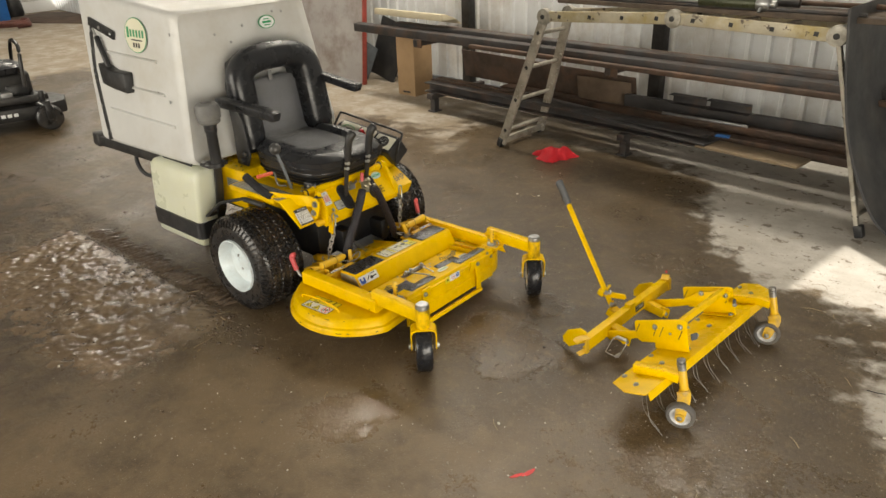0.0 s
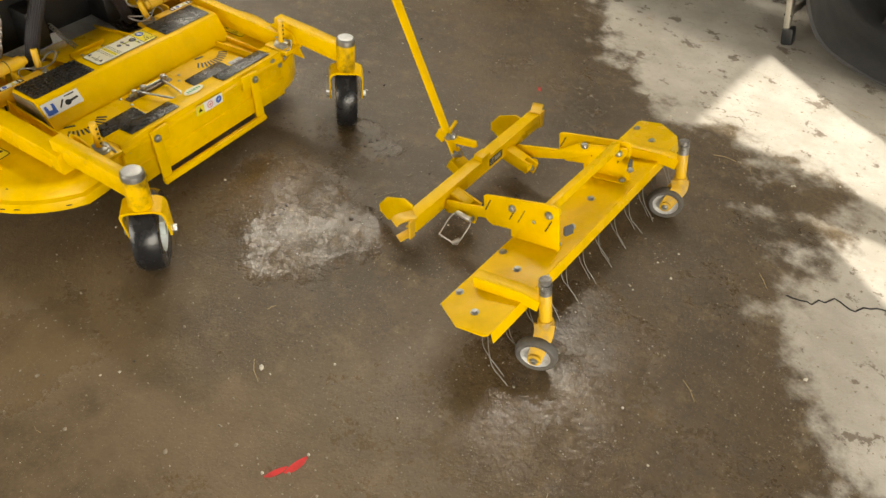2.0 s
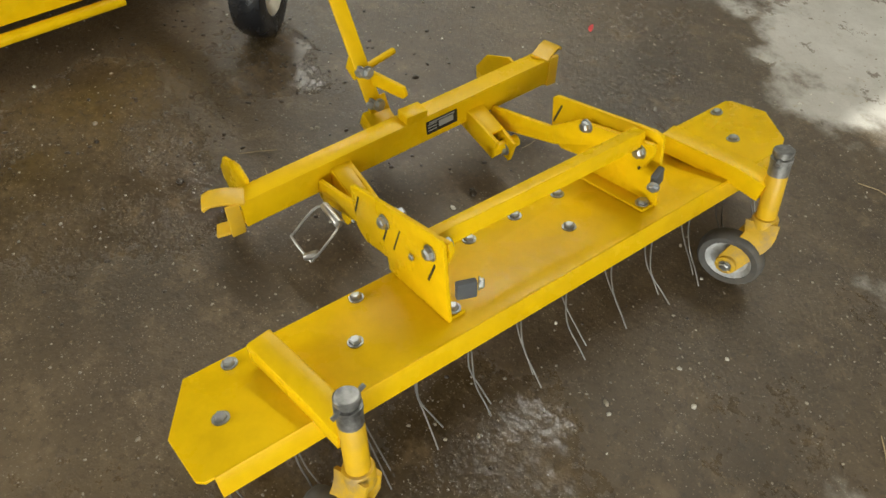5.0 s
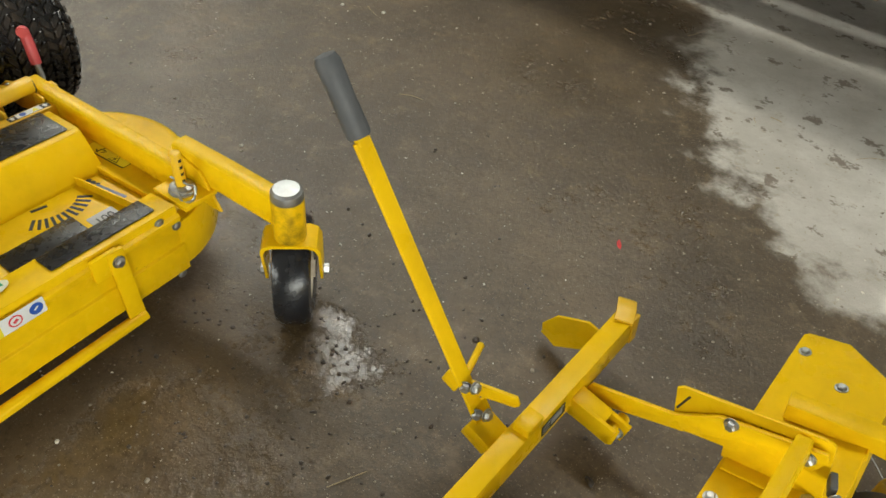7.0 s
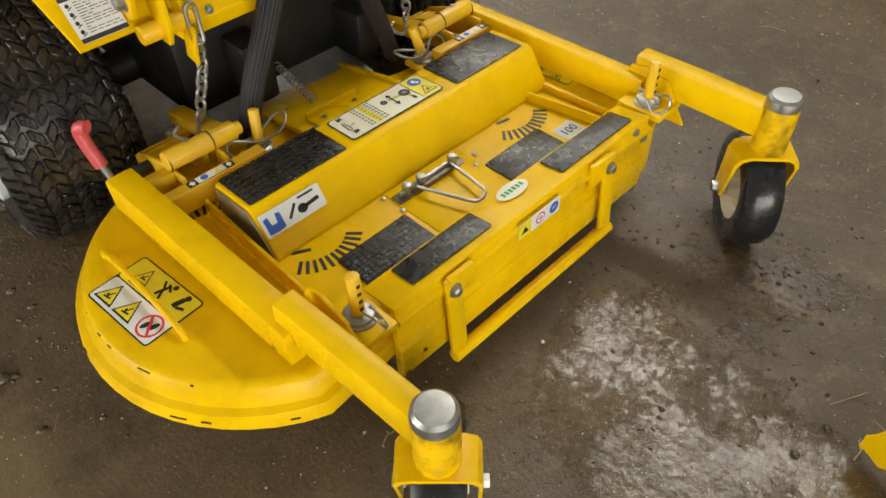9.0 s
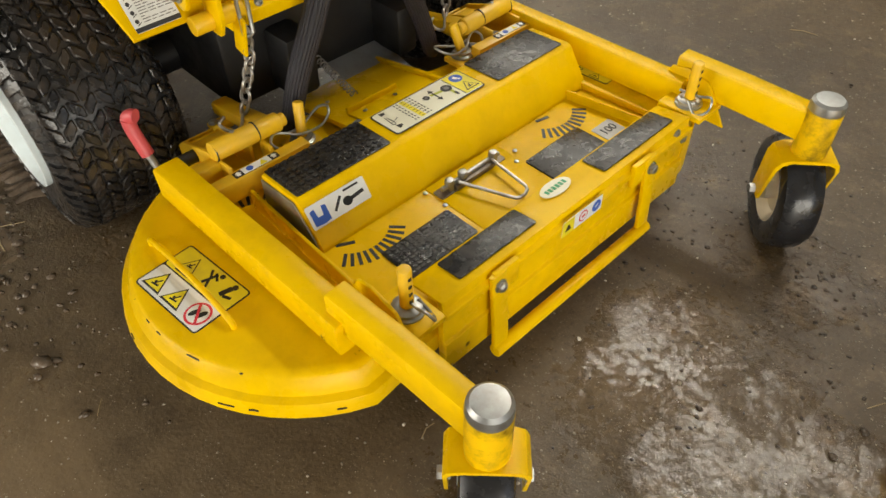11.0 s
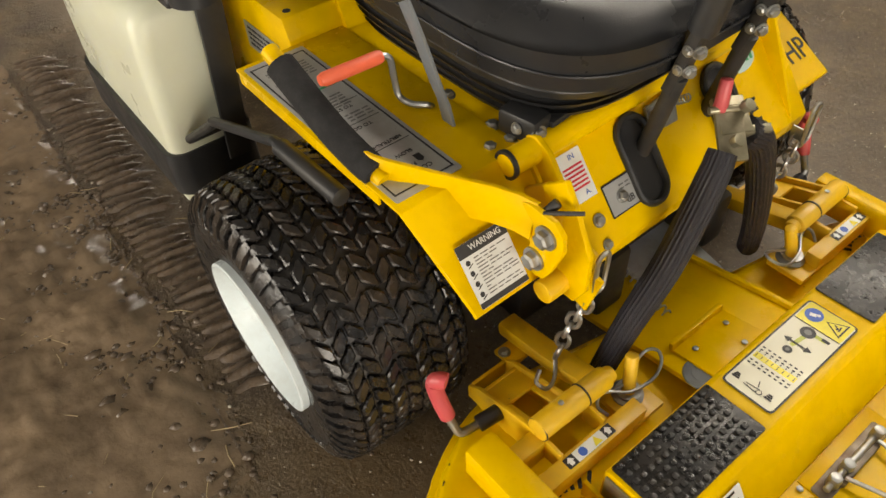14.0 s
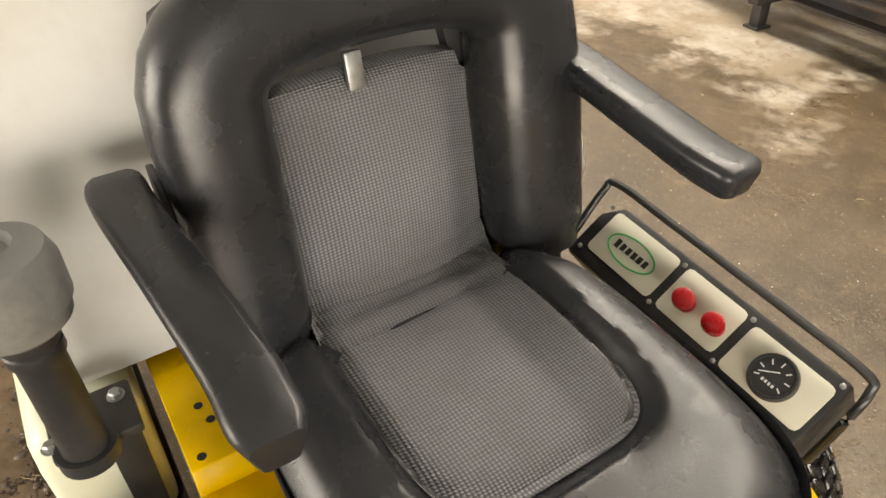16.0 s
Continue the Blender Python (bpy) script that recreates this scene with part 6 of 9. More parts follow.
# fender top: control plate, warning label
CM = frame3((0.008, -0.356, 0.5537), (1, 0, 0), (0, 1, 0))
bm = bmesh.new()
flat(bm, rect(0.350, 0.092, 0.003), CM, 0.0007)
cpl = part("control_plate", bm, LABEL_SILVER, fen, "grey printed control plate with black border")
bm = bmesh.new()
for w, h, u, v in ((0.330, 0.0022, 0, 0.040), (0.330, 0.0022, 0, -0.040), (0.0022, 0.080, 0.164, 0), (0.0022, 0.080, -0.164, 0)):
    flat(bm, rect(w, h), CM @ pose(u, v, 0.0007), 0.0003)
part("border", bm, INK, cpl)
for u, v, rows, w, seed_ in ((-0.125, -0.002, 6, 0.062, 11), (-0.030, -0.006, 5, 0.058, 12), (0.012, 0.016, 3, 0.034, 13), (0.052, -0.022, 3, 0.022, 14)):
    part("print", bars(CM @ pose(u + 0.0065 * (rows - 1) / 2, v, 0.0007, 0, 0, -90), rows, w, 0.0026, 0.0065, seed_), INK_GREY, cpl)
bm = bmesh.new()
flat(bm, rect(0.004, 0.056), CM @ pose(-0.066, 0.004, 0.0007), 0.0003)
part("print", bm, INK_GREEN, cpl)
bm = bmesh.new()
for u, v, a in ((0.128, 0.020, 0), (0.128, -0.014, 180)):
    flat(bm, [(-0.007, -0.0045), (0.004, -0.0045), (0.008, 0), (0.004, 0.0045), (-0.007, 0.0045)], CM @ pose(u, v, 0.0007, 0, 0, a), 0.0003)
for u in (-0.012, 0.036, 0.098):
    flat(bm, rect(0.0010, 0.070), CM @ pose(u - 0.010, 0, 0.0007), 0.0003)
part("print", bm, INK, cpl)
for word, u, v, sz in (("TO STOP", -0.010, 0.002, 0.0085), ("TO GO", 0.036, 0.004, 0.0085), ("NEUTRAL-PARK", 0.081, 0.0, 0.0080), ("SLOW", 0.111, 0.010, 0.0085), ("FAST", 0.134, 0.002, 0.0085), ("CONTROL", 0.1455, 0.002, 0.0095), ("SPEED", 0.1565, 0.002, 0.0095)):
    lettering("lettering", word, sz, CM @ pose(u, v, 0.0008, 0, 0, -90), INK, cpl)
WS = frame3((0.2635, -0.338, 0.4785), (0, 1, 0), (-0.102, 0, 0.1255)) @ Matrix.Diagonal((0.90, 0.96, 1, 1))
bm = bmesh.new()
flat(bm, rect(0.078, 0.080, 0.002), WS @ pose(0, 0, 0.0026), 0.0006)
wlb = part("warning_label", bm, LABEL_WHITE, fen, "white warning label with black header")
bm = bmesh.new()
flat(bm, rect(0.078, 0.016), WS @ pose(0, 0.032, 0.0032), 0.0003)
flat(bm, rect(0.078, 0.007), WS @ pose(0, -0.036, 0.0032), 0.0003)
for k in range(4):
    v = 0.017 - 0.0135 * k
    disc(bm, 0.0034, WS @ pose(-0.030, v, 0.0032), 0.0003, 12)
    flat(bm, rect(0.0085, 0.0013), WS @ pose(-0.028, v - 0.0045, 0.0032, 0, 0, 25), 0.0003)
part("print", bm, INK_FADED, wlb)
part("print", bars(WS @ pose(0.008, 0.019, 0.0032), 12, 0.056, 0.0013, 0.0042, 21), INK_GREY, wlb)
lettering("lettering", "WARNING", 0.0105, WS @ pose(0.005, 0.032, 0.0037), LABEL_WHITE, wlb)
# lift lever with a foam grip over the fender
bm = bmesh.new()
tube(bm, [(-0.062, -0.402, 0.630), (-0.03, -0.401, 0.617), (0.04, -0.397, 0.580), (0.145, -0.390, 0.553)], 0.0115, 12)
ll = part("lift_lever", bm, YELLOW, mower, "yellow lift lever arm")
bm = bmesh.new()
tube(bm, [(-0.040, -0.4015, 0.621), (0.0, -0.399, 0.600), (0.05, -0.396, 0.576), (0.095, -0.393, 0.562), (0.132, -0.390, 0.555)], 0.0185, 16)
part("foam_grip", bm, mat("black_foam", (0.012, 0.012, 0.013), 0.9, var=0.3, scale=30, bump=0.4, bscale=350), ll, "black foam grip")
bm = bmesh.new()
sweep(bm, [(0.098, -0.396, 0.560), (0.122, -0.393, 0.559), (0.140, -0.386, 0.556), (0.195, -0.345, 0.545), (0.240, -0.315, 0.541), (0.266, -0.303, 0.540), (0.288, -0.2985, 0.539)], rect(0.008, 0.047, 0.002), up=(0, 0.22, 0.97), scale=lambda t: 0.7 + 0.3 * min(1.0, t * 2.4))
part("lever_bar", bm, YELLOW, ll)
bm = bmesh.new()
prism(bm, [(0.256, 0.528), (0.262, 0.556), (0.280, 0.561), (0.318, 0.560), (0.332, 0.548), (0.334, 0.524), (0.318, 0.482), (0.309, 0.466), (0.296, 0.462), (0.284, 0.469), (0.281, 0.488), (0.286, 0.508), (0.276, 0.520)], XZ(-0.2945), 0.008, 0.002)
pvt = part("pivot_plate", bm, YELLOW, ll, "bent yellow pivot plate with two bolts")
for x, z in ((0.310, 0.534), (0.295, 0.490)):
    bm = bmesh.new()
    m, _ = along((x, -0.3025, z), (x, -0.3125, z))
    lathe(bm, [(0, 0), (0.0148, 0), (0.0148, 0.003), (0, 0.003)], m, 18)
    lathe(bm, [(0, 0.003), (0.0108, 0.003), (0.0108, 0.010), (0.008, 0.0125), (0, 0.0125)], m, 6)
    part("bolt", bm, ZINC, pvt, "large zinc hex bolt")
bm = bmesh.new()
prism(bm, [(0.268, 0.560), (0.300, 0.585), (0.316, 0.560), (0.345, 0.500), (0.345, 0.450), (0.330, 0.420), (0.310, 0.420), (0.300, 0.460)], XZ(-0.262), 0.008, 0.002)
part("lift_ear", bm, YELLOW, pvt)
bm = bmesh.new()
rod(bm, (0.300, -0.300, 0.560), (0.330, -0.270, 0.562), 0.0025, n=8)
rod(bm, (0.296, -0.292, 0.552), (0.302, -0.280, 0.565), 0.006, n=10, bev=0.002)
part("grease_fitting", bm, DARK_STEEL, pvt)
# throttle lever with ball, choke rod with an orange grip
bm = bmesh.new()
sweep(bm, [(0.108, -0.266, 0.540), (0.106, -0.274, 0.585), (0.110, -0.286, 0.615), (0.110, -0.308, 0.690), (0.108, -0.324, 0.742)], rect(0.022, 0.005, 0.002), up=(0, 1, 0))
gl2 = part("speed_lever", bm, GREY_STEEL, mower, "grey flat speed lever")
bm = bmesh.new()
m = Matrix.Translation((0.108, -0.328, 0.758))
lathe(bm, [(0.026 * math.sin(math.pi * k / 12), -0.026 * math.cos(math.pi * k / 12)) for k in range(13)], m, 24)
part("ball_knob", bm, mat("grey_knob", (0.05, 0.05, 0.05), 0.32, var=0.2, scale=14, grime=(0.13, 0.12, 0.10), gscale=9), gl2, "worn dark grey ball knob")
bm = bmesh.new()
box(bm, (0.132, -0.2665, 0.5515), (0.075, 0.012, 0.002))
box(bm, (0.015, -0.275, 0.5515), (0.06, 0.014, 0.002))
part("slot", bm, INK, tub, "dark lever slots")
bm = bmesh.new()
flat(bm, rect(0.085, 0.024, 0.002), pose(-0.015, -0.252, 0.5513), 0.0006)
part("small_plate", bm, LABEL_SILVER, tub)
bm = bmesh.new()
tube(bm, [(0.066, -0.262, 0.552), (0.068, -0.272, 0.560), (0.056, -0.286, 0.562), (0.040, -0.292, 0.568), (0.036, -0.294, 0.590), (0.034, -0.296, 0.618), (0.031, -0.306, 0.625), (0.031, -0.330, 0.626)], 0.0042, 8)
ck = part("choke_rod", bm, ZINC, mower, "bent zinc control rod")
bm = bmesh.new()
m, l = along((0.031, -0.306, 0.625), (0.031, -0.390, 0.628))
lathe(bm, [(0, 0), (0.0075, 0), (0.0085, 0.004), (0.0085, l - 0.006), (0.006, l), (0, l)], m, 14)
part("orange_grip", bm, ORANGE_GRIP, ck, "orange-red vinyl grip")
for x, y in ((0.175, -0.262), (0.180, -0.235), (0.145, -0.232), (0.06, -0.232)):
    bolt(tub, (x, y, 0.551), (0, 0, 1), 0.009, 0.007)
# park brake lever beside the tank
bm = bmesh.new()
tube(bm, [(-0.335, -0.385, 0.372), (-0.330, -0.455, 0.375), (-0.322, -0.460, 0.382), (-0.225, -0.450, 0.456), (-0.205, -0.448, 0.470), (-0.060, -0.433, 0.516), (-0.035, -0.431, 0.521), (0.10, -0.425, 0.521)], 0.0075, 10, steps=3)
bl = part("brake_lever", bm, BLACK_PAINT, mower, "bent dark steel lever")
bm = bmesh.new()
m, l = along((-0.03, -0.431, 0.521), (0.105, -0.425, 0.521))
lathe(bm, [(0, 0), (0.012, 0), (0.0125, l * 0.5), (0.012, l - 0.004), (0, l)], m, 12)
part("grip", bm, BLACK_PLASTIC, bl)

# steering levers
for y0, yb, yt in ((-0.072, -0.080, -0.079), (0.058, 0.050, 0.051)):
    bm = bmesh.new()
    tube(bm, [(0.225, y0, 0.420), (0.250, y0, 0.490), (0.284, yb, 0.620)], 0.0105, 12)
    sweep(bm, [(0.276, yb, 0.600), (0.302, yb, 0.695)], rect(0.016, 0.022, 0.005), up=(0, 1, 0))
    lv = part("steering_lever", bm, DARK_STEEL, mower, "dark steel steering lever")
    for z in (0.634, 0.660):
        x = 0.284 + 0.26 * (z - 0.620)
        bolt(lv, (x + 0.009, yb - 0.004, z), (1, -0.5, -0.1), 0.0075, 0.008)
        bolt(lv, (x, yb - 0.011, z), (0, -1, 0), 0.006, 0.005)
    bm = bmesh.new()
    sweep(bm, smooth_line([(0.298, yb, 0.683), (0.306, yt, 0.728), (0.314, yt, 0.762), (0.319, yt + 0.006, 0.784), (0.323, yt + 0.018, 0.797)], 6), circle(0.0175, 16), up=(0.13, 0.31, 0.94), scale=lambda t: 0.95 + 0.22 * t * t)
    lathe(bm, [(0.0205 * math.cos(math.pi * k / 12), 0.013 * math.sin(math.pi * k / 12)) for k in range(7)], along((0.323, yt + 0.018, 0.797), (0.326, yt + 0.030, 0.806))[0], 16)
    part("rubber_grip", bm, BLACK_PLASTIC, lv, "black rubber grip with a rounded thick end")
# latch where the lift straps meet
bm = bmesh.new()
box(bm, (0.334, -0.022, 0.536), (0.062, 0.034, 0.008), (0, 32, -38), bev=0.002)
box(bm, (0.318, -0.004, 0.548), (0.050, 0.040, 0.010), (0, 26, -30), bev=0.002)
box(bm, (0.340, 0.006, 0.530), (0.012, 0.050, 0.024), (0, 30, -30), bev=0.002)
rod(bm, (0.300, -0.026, 0.556), (0.330, 0.022, 0.556), 0.005, n=10, bev=0.001)
for p in ((0.346, -0.034, 0.540), (0.326, 0.006, 0.560)):
    rod(bm, p, (p[0] + 0.006, p[1], p[2] + 0.008), 0.008, n=8, bev=0.001)
lt = part("deck_latch", bm, mat("brass_zinc", (0.30, 0.275, 0.19), 0.4, metal=0.7, var=0.25, scale=30, grime=(0.2, 0.15, 0.1), gscale=20), mower, "worn zinc over-centre latch")
bm = bmesh.new()
rod(bm, (0.306, -0.012, 0.552), (0.300, -0.004, 0.592), 0.009, 0.008, n=12, bev=0.003)
part("red_grip", bm, RED_GRIP, lt)
bm = bmesh.new()
prism(bm, [(-0.030, -0.016), (0.022, -0.018), (0.030, 0.004), (0.018, 0.022), (-0.022, 0.018)], SLOPE @ pose(-0.028, 0.034, 0.002), 0.006, 0.0015)
hm = part("latch_mount", bm, ZINC, lt, "zinc latch mounting plate")
bolt(hm, SLOPE @ Vector((-0.042, 0.036, 0.008)), SLOPE.to_3x3() @ Vector((0, 0, 1)), 0.012, 0.010)
bm = bmesh.new()
pts = []
for k in range(40):
    a = k * 0.85
    pts.append(SLOPE @ Vector((-0.002 + 0.005 * math.cos(a), 0.040 + 0.005 * math.sin(a), 0.006 + 0.0007 * k)))
sweep(bm, pts, circle(0.0013, 5))
part("latch_spring", bm, ZINC, lt)
# sleeved hoses
bm = bmesh.new()
HOSE = [((0.0195 + (0.0007 if k % 2 else -0.0005)) * math.cos(2 * math.pi * k / 44), (0.0195 + (0.0007 if k % 2 else -0.0005)) * math.sin(2 * math.pi * k / 44)) for k in range(44)]
sweep(bm, smooth_line([(0.342, -0.046, 0.530), (0.349, -0.068, 0.500), (0.354, -0.120, 0.402), (0.346, -0.162, 0.310), (0.336, -0.192, 0.212)]), HOSE, up=(1, 0, 0), scale=lambda t: 0.86 + 0.14 * math.sin(math.pi * t))
part("hose_sleeve", bm, SLEEVE, mower, "black braided sleeve")
bm = bmesh.new()
sweep(bm, smooth_line([(0.336, 0.004, 0.532), (0.345, 0.032, 0.508), (0.346, 0.078, 0.410), (0.340, 0.125, 0.300), (0.333, 0.150, 0.232)]), HOSE, up=(1, 0, 0), scale=lambda t: 1.0 - 0.18 * t)
lathe(bm, [(0, 0), (0.014, 0.002), (0.017, 0.012), (0.014, 0.024), (0, 0.030)], along((0.334, 0.147, 0.240), (0.328, 0.166, 0.200))[0], 16)
part("hose_sleeve", bm, SLEEVE, mower, "black braided sleeve")


def chain(p0, p1, n, r=0.0032):
    p0, p1 = Vector(p0), Vector(p1)
    links = []
    for k in range(n):
        t = (k + 0.5) / n
        c = p0.lerp(p1, t) + Vector((0.004 * math.sin(7 * t), 0.010 * math.sin(math.pi * t), 0))
        d = (p1 - p0).normalized()
        side = d.cross(Vector((1, 0.3, 0)) if k % 2 else Vector((0.3, -1, 0))).normalized()
        hl, hw = (p1 - p0).length / n * 0.66, 0.0085
        pts = [c + d * (hl - hw if s > 0 else -(hl - hw)) * 1.0 + d * hw * math.sin(a) + side * hw * math.cos(a)
               for s, rng_ in ((1, range(0, 7)), (-1, range(6, 13))) for a in [math.pi * j / 6 for j in rng_]]
        bm = bmesh.new()
        sweep(bm, pts, circle(r, 6), up=d.cross(side), closed=True)
        links.append(bm)
    return links


for sg in (-1, 1):
    p0, p1 = ((0.318, -0.224, 0.410), (0.300, -0.252, 0.262)) if sg < 0 else ((0.318, 0.212, 0.408), (0.305, 0.216, 0.265))
    bm = bmesh.new()
    box(bm, (0.317, p0[1], 0.4125), (0.02, 0.004, 0.02), bev=0.001)
    ch = part("chain_lug", bm, ZINC, mower, "zinc lift chain with oval links")
    for b in chain(p0, p1, 8):
        part("chain_link", b, CHAIN_STEEL, ch)
    bm = bmesh.new()
    hx_, hy_ = p0[0], p0[1]
    sweep(bm, [(hx_ + 0.012, hy_ + 0.009 * math.cos(a), 0.437 + (0.024 if math.sin(a) >= 0 else -0.024) + 0.009 * math.sin(a)) for a in [2 * math.pi * k / 14 for k in range(14)]], circle(0.0033, 7), up=(1, 0, 0), closed=True)
    part("snap_hook", bm, ZINC, ch)
    bm = bmesh.new()
    tube(bm, [(p1[0], p1[1], 0.268), (p1[0] + 0.02, p1[1] - 0.02, 0.252), (p1[0] + 0.03, p1[1] - 0.045, 0.262), (p1[0] + 0.02, p1[1] - 0.055, 0.275), (p1[0] + 0.01, p1[1] - 0.04, 0.277)], 0.003, 7)
    part("s_hook", bm, CHAIN_STEEL, ch)

# -- seat --
FABRIC = mat("dark_grey_mesh_fabric", (0.24, 0.245, 0.265), 0.46, var=0.3, scale=4, grime=(0.16, 0.155, 0.135), gscale=3, gamount=0.6)


def weave(m):
    """A fine woven relief, about 5 mm."""
    N, L = m.node_tree.nodes, m.node_tree.links
    tc = N.new("ShaderNodeTexCoord")
    vo = N.new("ShaderNodeTexVoronoi")
    vo.voronoi_dimensions = '2D'
    vo.inputs["Scale"].default_value, vo.inputs["Randomness"].default_value = 205.0, 0.05
    sp, cb, df = N.new("ShaderNodeSeparateXYZ"), N.new("ShaderNodeCombineXYZ"), N.new("ShaderNodeMath")
    df.operation = 'SUBTRACT'
    L.new(tc.outputs["Object"], sp.inputs[0])
    L.new(sp.outputs[0], df.inputs[0])
    L.new(sp.outputs[2], df.inputs[1])
    L.new(sp.outputs[1], cb.inputs[0])
    L.new(df.outputs[0], cb.inputs[1])
    L.new(cb.outputs[0], vo.inputs["Vector"])
    b = N.new("ShaderNodeBump")
    b.inputs["Strength"].default_value, b.inputs["Distance"].default_value = 0.8, -0.004
    L.new(vo.outputs["Distance"], b.inputs["Height"])
    L.new(b.outputs[0], N["Principled BSDF"].inputs["Normal"])
    src = N["Principled BSDF"].inputs["Base Color"].links[0].from_socket
    r = N.new("ShaderNodeMapRange")
    r.inputs["From Min"].default_value, r.inputs["From Max"].default_value = 0.25, 0.5
    L.new(vo.outputs["Distance"], r.inputs["Value"])
    x = N.new("ShaderNodeMix")
    x.data_type = 'RGBA'
    L.new(r.outputs[0], x.inputs["Factor"])
    a, c = [k for k in x.inputs if k.type == 'RGBA']
    L.new(src, a)
    c.default_value = (0.095, 0.097, 0.104, 1)
    L.new([k for k in x.outputs if k.type == 'RGBA'][0], N["Principled BSDF"].inputs["Base Color"])


weave(FABRIC)


def cushion(bm, m, half_l, half_w, height, top, rings=16, n=64, power=3.2):
    """A rounded pad: superellipse outline, top(u, v, r) gives the surface, rounded rim, flat base."""
    def pt(r, k, z):
        a = 2 * math.pi * k / n
        c, s = math.cos(a), math.sin(a)
        d = (abs(c) ** power + abs(s) ** power) ** (-1 / power)
        return c * d * r * half_l, s * d * r * half_w, z
    rows = []
    for i in range(1, rings + 1):
        r = i / rings
        row = []
        for k in range(n):
            x, y, _ = pt(r, k, 0)
            row.append(bm.verts.new(m @ Vector((x, y, top(x / half_l, y / half_w, r)))))
        rows.append(row)
    for rr, zz in ((1.012, height * 0.55), (1.0, height * 0.25), (0.985, 0.0)):
        rows.append([bm.verts.new(m @ Vector(pt(rr, k, zz))) for k in range(n)])
    c = bm.verts.new(m @ Vector((0, 0, top(0, 0, 0))))
    for k in range(n):
        bm.faces.new((c, rows[0][k], rows[0][(k + 1) % n]))
    for a, b in zip(rows, rows[1:]):
        for k in range(n):
            bm.faces.new((a[k], b[k], b[(k + 1) % n], a[(k + 1) % n]))
    bm.faces.new(list(reversed(rows[-1])))


def seat_top(u, v, r):
    edge = max(0.0, (r - 0.72) / 0.28)
    z = 0.082 - 0.045 * edge ** 2.6
    px, py = (u * 0.268 + 0.011 + 0.098) / 0.201, (v * 0.245 - 0.004) / 0.145
    q = (abs(px) ** 4.5 + abs(py) ** 4.5) ** (1 / 4.5)
    z -= 0.024 * min(1.0, max(0.0, (1.10 - q) / 0.12))
    z += 0.010 * max(0.0, abs(v) - 0.55) + 0.012 * max(0, u - 0.4)
    return z - 0.014 * u


bm = bmesh.new()
cushion(bm, pose(0.011, 0.0, 0.625), 0.268, 0.245, 0.09, seat_top, rings=46, n=144, power=3.6)
sc = part("seat_cushion", bm, VINYL, mower, "black vinyl seat cushion, worn and dusty")
for zz, rr in ((0.652, 1.006),):
    bm = bmesh.new()
    loop = []
    for k in range(96):
        a = 2 * math.pi * k / 96
        c, s = math.cos(a), math.sin(a)
        d = (abs(c) ** 3.6 + abs(s) ** 3.6) ** (-1 / 3.6)
        loop.append((0.011 + c * d * rr * 0.268, s * d * rr * 0.245, zz - 0.006 * c))
    sweep(bm, loop, circle(0.0020, 7), closed=True)
    part("piping", bm, VINYL, sc)
bm = bmesh.new()
cushion(bm, pose(0.004, 0.0, 0.604), 0.252, 0.232, 0.024, lambda u, v, r: 0.024, rings=3, n=64, power=4)
part("seat_pan", bm, BLACK_PAINT, mower, "black plastic seat pan")
BELLOWS = mat("black_bellows", (0.012, 0.012, 0.013), 0.5, var=0.2)
sb = None
for k in range(3):
    bm = bmesh.new()
    cushion(bm, pose(-0.003, 0, 0.552 + 0.017 * k), 0.226 + 0.008 * k, 0.214 + 0.006 * k, 0.0165, lambda u, v, r: 0.0165 - 0.012 * max(0.0, (r - 0.94) / 0.06), rings=18, n=72, power=4.5)
    fold = part("bellows_fold" if sb else "suspension_bellows", bm, BELLOWS, sb or mower, "black folded rubber seat base")
    sb = sb or fold
bm = bmesh.new()
box(bm, (0.182, -0.216, 0.570), (0.055, 0.034, 0.034), (0, 0, 10), bev=0.006)
box(bm, (0.196, -0.180, 0.566), (0.030, 0.045, 0.022), (0, 0, 6), bev=0.004)
part("bracket", bm, BLACK_PAINT, sb)
bolt(sb, (0.209, -0.219, 0.570), (1, -0.2, 0), 0.009, 0.008)
bolt(sb, (0.188, -0.233, 0.572), (0, -1, 0), 0.007, 0.006)
# fabric seat pad, sewn into the cushion
def pad_top(u, v, r):
    return 0.016 - 0.014 * max(0, (r - 0.8) / 0.2) ** 2 - 0.004 * abs(math.sin(3.3 * u + 0.4)) * (1 - r) - 0.010 * u * u - 0.006 * math.exp(-((u + 0.62) / 0.035) ** 2) - 0.006 * math.exp(-((u + 0.40 + 0.03 * v) / 0.03) ** 2) - 0.002 * math.sin(9 * u + 5 * v) * (1 - r)
bm = bmesh.new()
cushion(bm, pose(-0.098, 0.004, 0.684, 0, 1.5, 0), 0.197, 0.141, 0.010, pad_top, power=4.5, rings=40, n=96)
part("seat_pad", bm, FABRIC, sc, "dark grey woven mesh seat pad", angle=60)
# backrest horseshoe
BX = lambda z: -0.262 - 0.17 * (z - 0.70)
arch = []
for k in range(45):
    t = k / 44
    a = math.pi * t
    if t < 0.32 or t > 0.68:
        s = t / 0.32 if t < 0.5 else (1 - t) / 0.32
        y, z = -0.198 + 0.004 * s, 0.665 + 0.30 * s
        if t > 0.5:
            y = -y
    else:
        b = math.pi * (t - 0.32) / 0.36
        y, z = -0.194 * math.copysign(abs(math.cos(b)) ** 0.75, math.cos(b)), 0.965 + 0.105 * math.sin(b) ** 0.8
    arch.append((BX(z) + 0.010, y + 0.012 + 0.018 * max(0.0, y / 0.2), z))
bm = bmesh.new()
